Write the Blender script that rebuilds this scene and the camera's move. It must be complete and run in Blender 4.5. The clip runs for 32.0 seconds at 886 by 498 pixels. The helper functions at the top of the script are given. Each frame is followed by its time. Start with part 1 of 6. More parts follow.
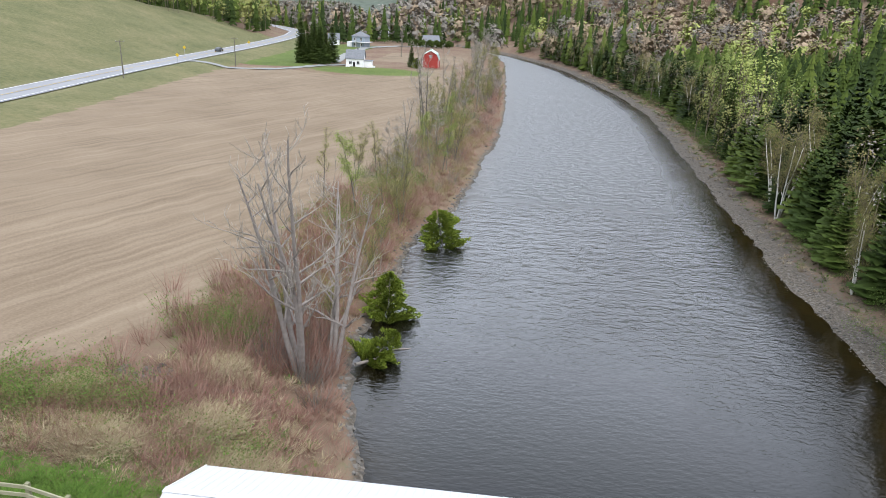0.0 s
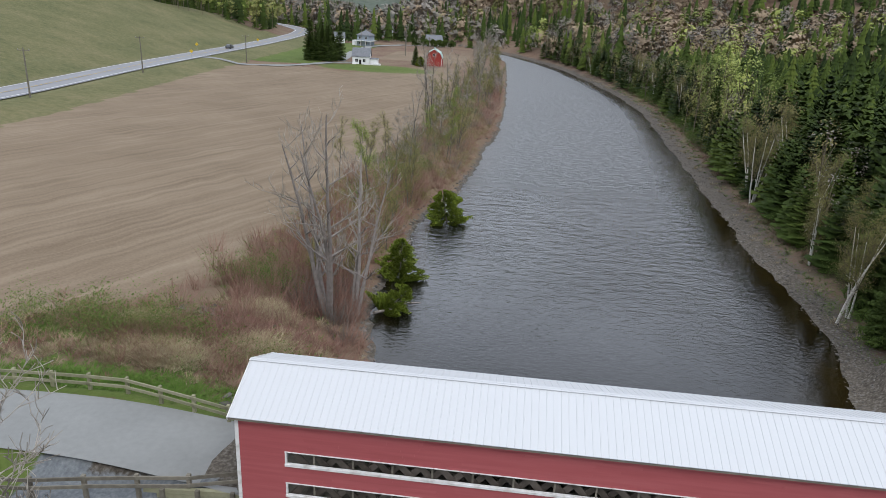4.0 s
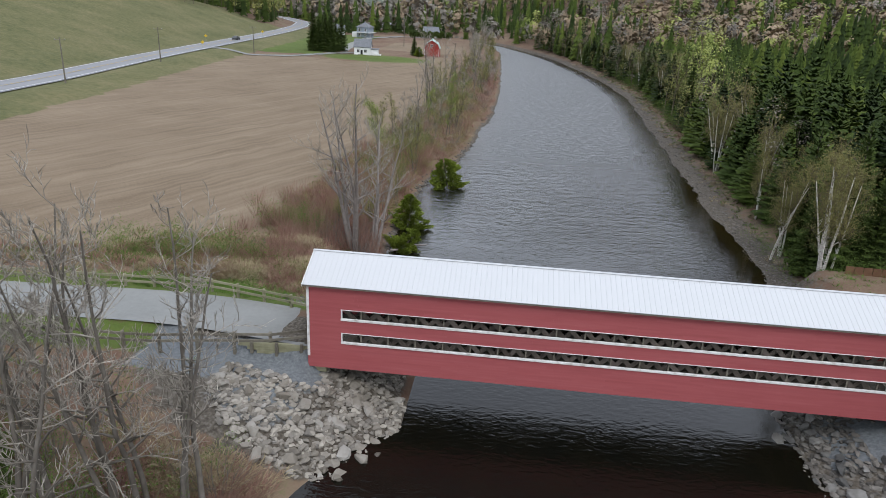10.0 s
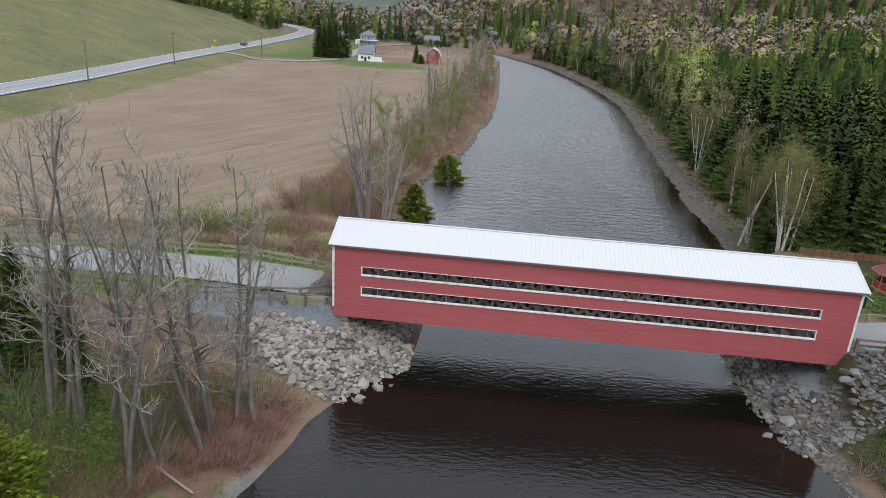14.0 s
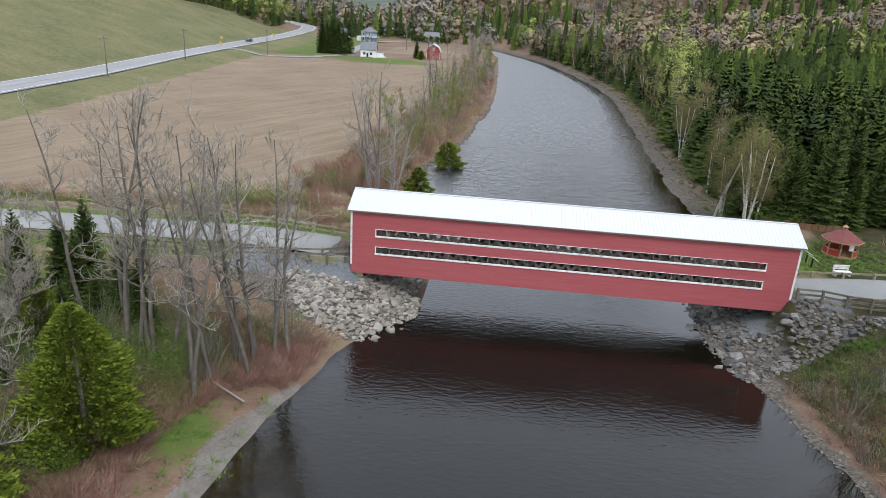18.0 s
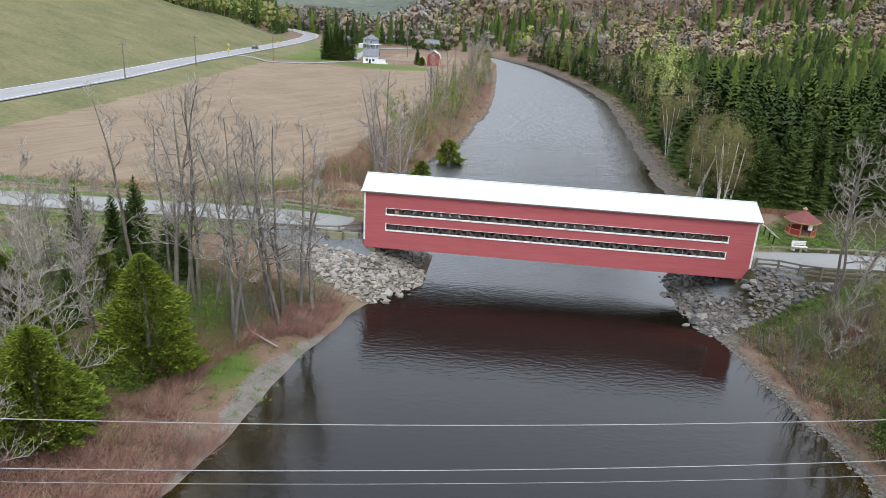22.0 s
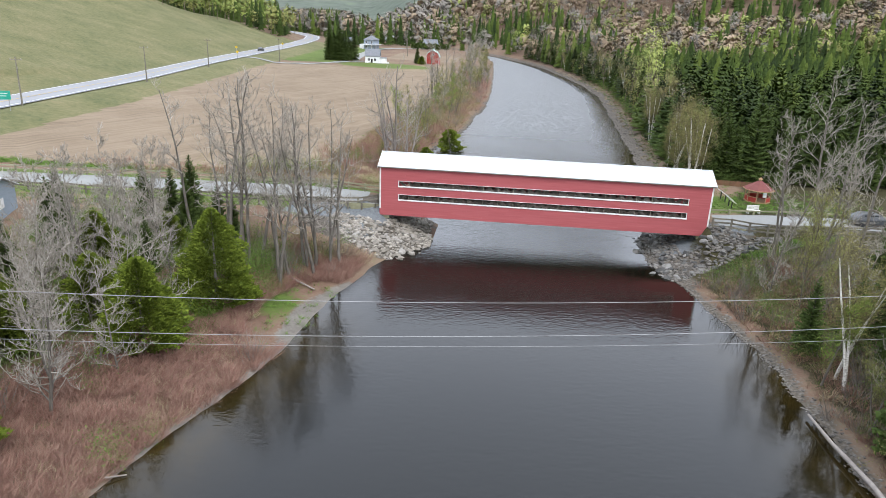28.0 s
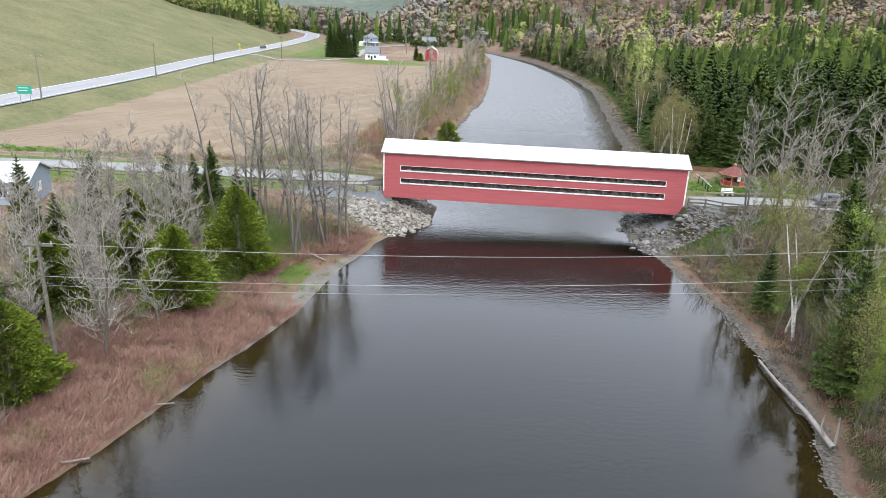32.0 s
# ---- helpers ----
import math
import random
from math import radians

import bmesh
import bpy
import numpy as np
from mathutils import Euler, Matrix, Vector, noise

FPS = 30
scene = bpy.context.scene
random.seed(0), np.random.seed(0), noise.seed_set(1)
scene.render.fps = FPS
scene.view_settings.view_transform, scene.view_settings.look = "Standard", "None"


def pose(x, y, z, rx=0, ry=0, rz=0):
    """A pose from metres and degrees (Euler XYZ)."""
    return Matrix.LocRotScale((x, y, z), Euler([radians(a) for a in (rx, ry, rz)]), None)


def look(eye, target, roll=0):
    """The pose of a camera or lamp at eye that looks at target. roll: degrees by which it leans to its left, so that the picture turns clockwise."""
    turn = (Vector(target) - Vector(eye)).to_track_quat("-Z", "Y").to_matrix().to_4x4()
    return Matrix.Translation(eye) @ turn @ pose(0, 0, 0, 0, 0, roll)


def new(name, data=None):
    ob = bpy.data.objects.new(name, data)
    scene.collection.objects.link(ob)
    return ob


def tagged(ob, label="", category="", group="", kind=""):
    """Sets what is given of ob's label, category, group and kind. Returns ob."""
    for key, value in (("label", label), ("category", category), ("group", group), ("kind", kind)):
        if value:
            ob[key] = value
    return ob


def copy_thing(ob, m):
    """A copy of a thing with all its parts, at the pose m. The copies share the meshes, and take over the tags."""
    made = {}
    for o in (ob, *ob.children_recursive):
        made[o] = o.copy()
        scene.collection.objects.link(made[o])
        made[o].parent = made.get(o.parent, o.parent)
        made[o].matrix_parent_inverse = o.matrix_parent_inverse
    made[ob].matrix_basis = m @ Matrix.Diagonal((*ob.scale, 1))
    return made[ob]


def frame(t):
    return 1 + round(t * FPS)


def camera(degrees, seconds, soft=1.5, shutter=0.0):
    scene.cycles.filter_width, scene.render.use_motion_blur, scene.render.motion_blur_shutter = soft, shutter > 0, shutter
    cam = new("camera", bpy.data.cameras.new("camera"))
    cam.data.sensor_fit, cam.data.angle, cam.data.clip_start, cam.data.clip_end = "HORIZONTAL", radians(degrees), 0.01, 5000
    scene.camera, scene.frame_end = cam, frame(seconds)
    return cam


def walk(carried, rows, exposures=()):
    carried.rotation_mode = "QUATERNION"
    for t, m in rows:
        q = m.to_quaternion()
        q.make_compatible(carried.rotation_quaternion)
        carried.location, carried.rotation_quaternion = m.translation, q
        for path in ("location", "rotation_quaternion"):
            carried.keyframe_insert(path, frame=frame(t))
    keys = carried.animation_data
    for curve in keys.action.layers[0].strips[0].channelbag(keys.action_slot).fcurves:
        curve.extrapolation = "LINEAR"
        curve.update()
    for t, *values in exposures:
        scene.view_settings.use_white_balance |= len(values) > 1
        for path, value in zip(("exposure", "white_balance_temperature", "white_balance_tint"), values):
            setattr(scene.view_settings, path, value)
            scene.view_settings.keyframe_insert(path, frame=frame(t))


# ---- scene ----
cam = camera(65.6, 32.0, soft=0.6)
PATH = [
    (0, (10.027, -14.498, 24.573), (9.841, -12.624, 23.9), 2.3),
    (0.5, (10.077, -15.533, 24.576), (9.892, -13.659, 23.903), 2.3),
    (1, (10.179, -16.654, 24.577), (9.994, -14.779, 23.906), 2.5),
    (1.5, (10.255, -17.732, 24.581), (10.069, -15.859, 23.905), 2.6),
    (2, (10.341, -18.822, 24.609), (10.156, -16.948, 23.934), 2.7),
    (2.5, (10.373, -19.93, 24.638), (10.189, -18.056, 23.963), 2.7),
    (3, (10.455, -21.016, 24.666), (10.269, -19.142, 23.991), 2.8),
    (3.5, (10.49, -22.09, 24.698), (10.304, -20.216, 24.024), 2.8),
    (5.5, (10.64, -26.214, 24.609), (10.453, -24.338, 23.942), 2.8),
    (6, (10.718, -27.246, 24.563), (10.526, -25.369, 23.899), 2.7),
    (6.5, (10.775, -28.345, 24.538), (10.582, -26.468, 23.875), 2.6),
    (7, (10.898, -29.469, 24.567), (10.702, -27.592, 23.904), 2.5),
    (7.5, (10.981, -30.608, 24.576), (10.784, -28.732, 23.912), 2.4),
    (8, (11.036, -31.723, 24.609), (10.838, -29.85, 23.935), 2.2),
    (8.5, (11.113, -32.907, 24.608), (10.919, -31.034, 23.936), 2.3),
    (9, (11.187, -34.079, 24.651), (10.996, -32.206, 23.976), 2.4),
    (9.5, (11.27, -35.221, 24.7), (11.083, -33.355, 24.005), 2.1),
    (10, (11.357, -36.334, 24.71), (11.183, -34.465, 24.02), 2.7),
    (10.5, (11.396, -37.41, 24.667), (11.219, -35.537, 23.987), 2.8),
    (11, (11.495, -38.462, 24.677), (11.315, -36.588, 24.0), 2.8),
    (11.5, (11.562, -39.515, 24.685), (11.382, -37.641, 24.011), 2.9),
    (12, (11.634, -40.563, 24.643), (11.455, -38.687, 23.973), 3.0),
    (12.5, (11.669, -41.571, 24.606), (11.492, -39.695, 23.937), 3.1),
    (13, (11.722, -42.607, 24.607), (11.548, -40.73, 23.938), 3.2),
    (13.5, (11.769, -43.655, 24.634), (11.601, -41.779, 23.963), 3.5),
    (14, (11.783, -44.742, 24.68), (11.615, -42.863, 24.014), 3.5),
    (14.5, (11.882, -45.773, 24.661), (11.712, -43.895, 23.994), 3.5),
    (16.5, (12.199, -50.03, 24.899), (12.029, -48.154, 24.226), 3.4),
    (17, (12.304, -51.168, 24.9), (12.139, -49.295, 24.218), 3.4),
    (17.5, (12.377, -52.268, 24.915), (12.211, -50.394, 24.237), 3.4),
    (18, (12.482, -53.342, 24.904), (12.316, -51.466, 24.23), 3.4),
    (18.5, (12.566, -54.368, 24.873), (12.399, -52.492, 24.2), 3.5),
    (19, (12.635, -55.411, 24.87), (12.469, -53.534, 24.199), 3.5),
    (19.5, (12.716, -56.416, 24.852), (12.549, -54.539, 24.181), 3.5),
    (20, (12.745, -57.394, 24.8), (12.58, -55.516, 24.132), 3.5),
    (20.5, (12.806, -58.42, 24.757), (12.641, -56.54, 24.094), 3.5),
    (21, (12.912, -59.462, 24.754), (12.746, -57.582, 24.092), 3.4),
    (21.5, (13.047, -60.534, 24.724), (12.88, -58.653, 24.066), 3.4),
    (22, (13.131, -61.586, 24.718), (12.964, -59.703, 24.065), 3.3),
    (22.5, (13.204, -62.651, 24.715), (13.034, -60.767, 24.067), 3.2),
    (23, (13.254, -63.754, 24.702), (13.082, -61.868, 24.059), 2.9),
    (23.5, (13.272, -64.837, 24.687), (13.1, -62.95, 24.047), 2.8),
    (24, (13.282, -65.966, 24.714), (13.111, -64.079, 24.075), 2.7),
    (24.5, (13.386, -66.975, 24.72), (13.215, -65.091, 24.072), 2.6),
    (25, (13.541, -67.965, 24.727), (13.37, -66.082, 24.075), 2.5),
    (25.5, (13.735, -68.849, 24.773), (13.56, -66.967, 24.119), 2.3),
    (27.5, (13.952, -72.695, 24.92), (13.778, -70.813, 24.267), 2.1),
    (28, (13.939, -73.58, 24.867), (13.77, -71.697, 24.214), 2.4),
    (28.5, (14.085, -74.498, 24.863), (13.916, -72.615, 24.212), 2.3),
    (29, (14.231, -75.392, 24.878), (14.063, -73.509, 24.227), 2.3),
    (29.5, (14.214, -76.292, 24.87), (14.048, -74.408, 24.217), 2.4),
    (30, (14.289, -77.171, 24.874), (14.123, -75.288, 24.221), 2.3),
    (30.5, (14.405, -78.033, 24.869), (14.238, -76.151, 24.214), 2.3),
    (31, (14.521, -78.94, 24.895), (14.355, -77.057, 24.242), 2.4),
    (31.5, (14.613, -79.837, 24.891), (14.448, -77.954, 24.235), 2.4),
    (32, (14.701, -80.759, 24.921), (14.536, -78.878, 24.263), 2.3),
]
walk(cam, [(t, look(e, g, r)) for t, e, g, r in PATH], exposures=[(0, 1.32), (2, 0.88), (3.5, 0.68), (7, 0.63), (13, 0.75), (20, 1.1), (25, 1.31), (28, 1.42), (32, 1.58)])

# ---------------------------------------------------------------- world and light
world = bpy.data.worlds.new("overcast_sky")
scene.world = world
world.use_nodes = True
wn, wl = world.node_tree.nodes, world.node_tree.links
sky = wn.new("ShaderNodeTexSky")
sky.sky_type = "NISHITA"
sky.sun_disc = False
sky.sun_elevation = radians(48)
sky.sun_rotation = radians(150)
sky.air_density, sky.dust_density, sky.ozone_density = 1.0, 1.5, 1.0
cloud = wn.new("ShaderNodeHueSaturation")
cloud.inputs["Saturation"].default_value = 0.22
wl.new(sky.outputs[0], cloud.inputs["Color"])
veil = wn.new("ShaderNodeMix")
veil.data_type = "RGBA"
veil.inputs[0].default_value = 0.8
veil.inputs[7].default_value = (6.6, 7.2, 8.4, 1)
wl.new(cloud.outputs[0], veil.inputs[6])
wl.new(veil.outputs[2], wn["Background"].inputs[0])
wn["Background"].inputs[1].default_value = 0.15
sun = new("sun", bpy.data.lights.new("sun", "SUN"))
sun.data.energy, sun.data.angle, sun.data.color = 0.9, radians(25), (1.0, 0.97, 0.93)
sun.matrix_world = look((20, -35, 60), (0, 0, 0))

# ---------------------------------------------------------------- materials


def shade(name, cols, scale=1.0, rough=0.8, bump=0.0, bscale=8.0, metal=0.0, spec=0.3, rnd=0.0, island=False, big=0.0, bigscale=0.15, stretch=None, tone=0.62, tint=0.0):
    """A procedural surface: a ramp over two scales of noise, per-piece variation and relief."""
    m = bpy.data.materials.new(name)
    m.use_nodes = True
    n, l = m.node_tree.nodes, m.node_tree.links
    b = n["Principled BSDF"]
    b.inputs["Roughness"].default_value = rough
    b.inputs["Metallic"].default_value = metal
    b.inputs["Specular IOR Level"].default_value = spec
    geo = n.new("ShaderNodeNewGeometry")
    src = geo.outputs["Position"]
    if stretch:
        mp = n.new("ShaderNodeMapping")
        mp.inputs["Scale"].default_value = stretch
        l.new(src, mp.inputs[0])
        src = mp.outputs[0]
    t = n.new("ShaderNodeTexNoise")
    t.inputs["Scale"].default_value, t.inputs["Detail"].default_value = scale, 6
    l.new(src, t.inputs["Vector"])
    val = t.outputs["Fac"]
    if big:
        t2 = n.new("ShaderNodeTexNoise")
        t2.inputs["Scale"].default_value, t2.inputs["Detail"].default_value = bigscale, 3
        l.new(src, t2.inputs["Vector"])
        mx = n.new("ShaderNodeMix")
        mx.inputs[0].default_value = big
        l.new(val, mx.inputs[2])
        l.new(t2.outputs["Fac"], mx.inputs[3])
        val = mx.outputs[0]
    if rnd:
        r = geo.outputs["Random Per Island"] if island else n.new("ShaderNodeObjectInfo").outputs["Random"]
        mx = n.new("ShaderNodeMix")
        mx.inputs[0].default_value = rnd
        l.new(val, mx.inputs[2])
        l.new(r, mx.inputs[3])
        val = mx.outputs[0]
    if tint:
        ta = n.new("ShaderNodeAttribute")
        ta.attribute_name = "tint"
        mx = n.new("ShaderNodeMix")
        mx.inputs[0].default_value = tint
        l.new(val, mx.inputs[2])
        l.new(ta.outputs["Fac"], mx.inputs[3])
        val = mx.outputs[0]
    ramp = n.new("ShaderNodeValToRGB")
    e = ramp.color_ramp.elements
    lo, hi = (0.25, 0.75) if not rnd else (0.15, 0.85)
    for i, c in enumerate(cols):
        p = lo + (hi - lo) * i / max(1, len(cols) - 1)
        el = e[i] if i < 2 else e.new(p)
        el.position, el.color = p, (*[v * tone for v in c], 1)
    l.new(val, ramp.inputs[0])
    l.new(ramp.outputs[0], b.inputs["Base Color"])
    if bump:
        t3 = n.new("ShaderNodeTexNoise")
        t3.inputs["Scale"].default_value, t3.inputs["Detail"].default_value = bscale, 5
        l.new(src, t3.inputs["Vector"])
        bp = n.new("ShaderNodeBump")
        bp.inputs["Strength"].default_value, bp.inputs["Distance"].default_value = 0.8, bump
        l.new(t3.outputs["Fac"], bp.inputs["Height"])
        l.new(bp.outputs[0], b.inputs["Normal"])
    return m


RED = shade("red_painted_board", [(0.4, 0.085, 0.09), (0.48, 0.115, 0.12), (0.56, 0.16, 0.16)], 1.6, 0.75, 0.003, 30, big=0.3, bigscale=0.5, rnd=0.16, island=True, stretch=(0.25, 1, 4))
WHITE = shade("white_painted_wood", [(0.45, 0.42, 0.38), (0.72, 0.71, 0.69), (0.8, 0.8, 0.79)], 2.5, 0.7, 0.003, 20, tone=0.8)
ROOF = shade("white_metal_roof", [(0.785, 0.8, 0.815), (0.79, 0.805, 0.82), (0.8, 0.815, 0.83)], 0.6, 0.7, 0.0, metal=0.0, spec=0.1, rnd=0.04, tone=0.545)
OLDWOOD = shade("weathered_wood", [(0.1, 0.085, 0.065), (0.21, 0.19, 0.15), (0.32, 0.29, 0.23)], 3, 0.9, 0.006, 25, rnd=0.3)
DARKWOOD = shade("dark_truss_wood", [(0.05, 0.04, 0.032), (0.12, 0.1, 0.08), (0.24, 0.2, 0.17)], 3, 0.9, 0.004, 20, rnd=0.4)
PALEWOOD = shade("green_treated_timber", [(0.2, 0.2, 0.12), (0.33, 0.32, 0.2), (0.42, 0.4, 0.27)], 3, 0.85, 0.005, 20, rnd=0.3)
ASPHALT = shade("grey_asphalt", [(0.24, 0.245, 0.235), (0.29, 0.295, 0.283), (0.34, 0.345, 0.33)], 3, 0.9, 0.01, 60, big=0.6, bigscale=0.25)
HIGHWAY = shade("pale_highway_asphalt", [(0.27, 0.275, 0.29), (0.31, 0.315, 0.33), (0.36, 0.365, 0.375)], 0.6, 0.9, big=0.5, bigscale=0.05)
LINE = shade("road_paint_white", [(0.6, 0.6, 0.6), (0.75, 0.75, 0.74)], 3, 0.8, tone=0.9)
YLINE = shade("road_paint_yellow", [(0.5, 0.35, 0.05), (0.65, 0.45, 0.08)], 3, 0.8)
GRAVEL = shade("grey_gravel", [(0.16, 0.17, 0.175), (0.25, 0.26, 0.265), (0.36, 0.36, 0.36)], 6, 0.95, 0.03, 25, big=0.4)
CONCRETE = shade("grey_concrete", [(0.2, 0.2, 0.2), (0.3, 0.3, 0.29)], 2, 0.9, 0.005, 20)
ROCK = shade("tan_riprap_stone", [(0.17, 0.15, 0.125), (0.31, 0.275, 0.225), (0.42, 0.385, 0.33), (0.55, 0.53, 0.49)], 2.5, 0.9, 0.03, 9, rnd=0.55, tone=0.5)
ROCKD = shade("dark_riprap_stone", [(0.07, 0.07, 0.07), (0.13, 0.128, 0.12), (0.22, 0.212, 0.195), (0.36, 0.35, 0.33)], 2.5, 0.9, 0.03, 9, rnd=0.55)
FILL = shade("tan_fill_stones", [(0.18, 0.165, 0.145), (0.33, 0.3, 0.255), (0.5, 0.46, 0.39)], 2.5, 0.9, 0.02, 9, rnd=0.6, island=True)
ROCKS = shade("grey_bank_stones", [(0.075, 0.068, 0.06), (0.145, 0.132, 0.115), (0.27, 0.25, 0.222)], 2.5, 0.9, 0.02, 9, rnd=0.6, island=True)
BARK = shade("grey_bark", [(0.1, 0.086, 0.07), (0.19, 0.168, 0.14), (0.33, 0.3, 0.26)], 1.5, 0.95, 0.01, 20, rnd=0.2)
BRANCH = shade("grey_brown_twig_bark", [(0.16, 0.138, 0.11), (0.3, 0.268, 0.225), (0.52, 0.48, 0.42)], 1.0, 0.95, rnd=0.4, island=True, tone=0.78)
DEADBARK = shade("bleached_bark", [(0.2, 0.17, 0.15), (0.33, 0.29, 0.26), (0.47, 0.42, 0.38)], 3, 0.95, 0.01, 20, rnd=0.2)
BIRCH = shade("white_birch_bark", [(0.2, 0.18, 0.15), (0.55, 0.52, 0.47), (0.68, 0.65, 0.6)], 4, 0.8, stretch=(1, 1, 3), tone=0.9)
TWIGWOOD = shade("brown_twig_bark", [(0.07, 0.055, 0.035), (0.14, 0.115, 0.075), (0.23, 0.19, 0.125)], 2.0, 0.95, rnd=0.35, island=True)
DARKBARK = shade("dark_bark", [(0.05, 0.042, 0.035), (0.1, 0.085, 0.07)], 4, 0.95)
SPRUCE = shade("spruce_needles", [(0.022, 0.038, 0.012), (0.055, 0.085, 0.02), (0.09, 0.13, 0.028), (0.14, 0.19, 0.042)], 2.0, 0.85, rnd=0.25, island=True, big=0.4, bigscale=0.25, spec=0.12)
WOODSPRUCE = shade("plantation_spruce_needles", [(0.019, 0.033, 0.01), (0.045, 0.073, 0.015), (0.075, 0.112, 0.02), (0.128, 0.168, 0.031)], 2.0, 0.85, rnd=0.14, island=True, spec=0.12, tint=0.6)
CEDAR = shade("cedar_foliage", [(0.06, 0.092, 0.012), (0.16, 0.215, 0.024), (0.29, 0.35, 0.05)], 3.0, 0.85, rnd=0.4, island=True, spec=0.12)
LIME = shade("young_spring_leaves", [(0.12, 0.18, 0.028), (0.23, 0.31, 0.055), (0.36, 0.43, 0.11)], 2.0, 0.8, rnd=0.4, island=True, spec=0.2)
WOODLIME = shade("woodland_spring_leaves", [(0.13, 0.18, 0.035), (0.27, 0.33, 0.07), (0.46, 0.5, 0.14)], 1.0, 0.85, rnd=0.25, island=True, tint=0.6)
SPRING = shade("thin_olive_spring_leaves", [(0.17, 0.17, 0.045), (0.27, 0.27, 0.075), (0.38, 0.38, 0.13)], 1.0, 0.85, rnd=0.4, island=True)
BUD = shade("brown_buds", [(0.19, 0.142, 0.095), (0.33, 0.245, 0.16), (0.48, 0.365, 0.245)], 1.0, 0.9, rnd=0.12, island=True, tint=0.62)
OLIVE = shade("olive_budding_leaves", [(0.16, 0.15, 0.05), (0.27, 0.245, 0.085), (0.38, 0.34, 0.13)], 1.0, 0.9, rnd=0.4, island=True)
WOODOLIVE = shade("woodland_olive_leaves", [(0.13, 0.12, 0.045), (0.23, 0.205, 0.075), (0.34, 0.3, 0.12)], 1.0, 0.9, rnd=0.2, island=True, tint=0.55)
BUDS = shade("single_tree_brown_buds", [(0.14, 0.1, 0.065), (0.24, 0.175, 0.11), (0.34, 0.255, 0.165)], 1.0, 0.9, rnd=0.4, island=True)
WOODGREY = shade("leafless_grey_brown_crowns", [(0.15, 0.132, 0.108), (0.235, 0.21, 0.175), (0.35, 0.315, 0.27)], 1.0, 0.9, rnd=0.12, island=True, tint=0.6)
TWIG = shade("red_osier_twigs", [(0.19, 0.09, 0.068), (0.33, 0.18, 0.135), (0.48, 0.345, 0.26)], 1.2, 0.9, rnd=0.35, island=True, big=0.4, bigscale=0.12)
GREYTWIG = shade("grey_twigs", [(0.14, 0.12, 0.1), (0.23, 0.2, 0.17), (0.33, 0.295, 0.255)], 1.2, 0.9, rnd=0.3, island=True)
STRAW = shade("dry_straw_grass", [(0.27, 0.21, 0.115), (0.45, 0.365, 0.215), (0.6, 0.51, 0.335)], 1.5, 0.9, rnd=0.4, island=True)
BUSH = shade("green_bush_leaves", [(0.07, 0.12, 0.025), (0.14, 0.22, 0.045), (0.24, 0.32, 0.08)], 2.0, 0.85, rnd=0.4, island=True, spec=0.15)
GRASS = shade("green_grass_blades", [(0.07, 0.14, 0.018), (0.12, 0.22, 0.03), (0.2, 0.3, 0.06)], 1.5, 0.9, rnd=0.4, island=True)
METAL = shade("galvanised_metal", [(0.4, 0.4, 0.4), (0.55, 0.55, 0.55)], 3, 0.45, metal=0.8)
CABLE = shade("aluminium_cable", [(0.36, 0.36, 0.36), (0.46, 0.46, 0.46)], 3, 0.6)
DARK = shade("dark_void", [(0.01, 0.01, 0.01), (0.02, 0.02, 0.02)], 2, 0.9)
GLASS = shade("dark_window_glass", [(0.03, 0.035, 0.04), (0.05, 0.055, 0.06)], 2, 0.12, spec=0.5)
HOUSEWHITE = shade("white_siding", [(0.68, 0.68, 0.67), (0.8, 0.8, 0.79)], 1.5, 0.7, stretch=(1, 1, 6), tone=0.8)
HOUSEGREY = shade("blue_grey_siding", [(0.3, 0.36, 0.42), (0.4, 0.46, 0.52)], 1.5, 0.7, stretch=(1, 1, 6))
SHINGLE = shade("grey_shingles", [(0.16, 0.17, 0.185), (0.26, 0.27, 0.29)], 2, 0.9, 0.01, 15)
REDROOF = shade("red_brown_shingles", [(0.17, 0.055, 0.05), (0.26, 0.09, 0.08)], 3, 0.9, 0.01, 15, rnd=0.3)
REDPAINT = shade("bright_red_paint", [(0.36, 0.035, 0.025), (0.45, 0.06, 0.045)], 2, 0.7)
TAN = shade("tan_stained_wood", [(0.38, 0.22, 0.12), (0.5, 0.32, 0.18)], 3, 0.8)
SIGNY = shade("yellow_sign", [(0.75, 0.5, 0.03), (0.82, 0.57, 0.05)], 2, 0.5)
SIGNG = shade("green_sign", [(0.02, 0.36, 0.26), (0.03, 0.42, 0.3)], 2, 0.5)
BLACK = shade("black_rubber", [(0.015, 0.015, 0.016), (0.03, 0.03, 0.03)], 2, 0.6)


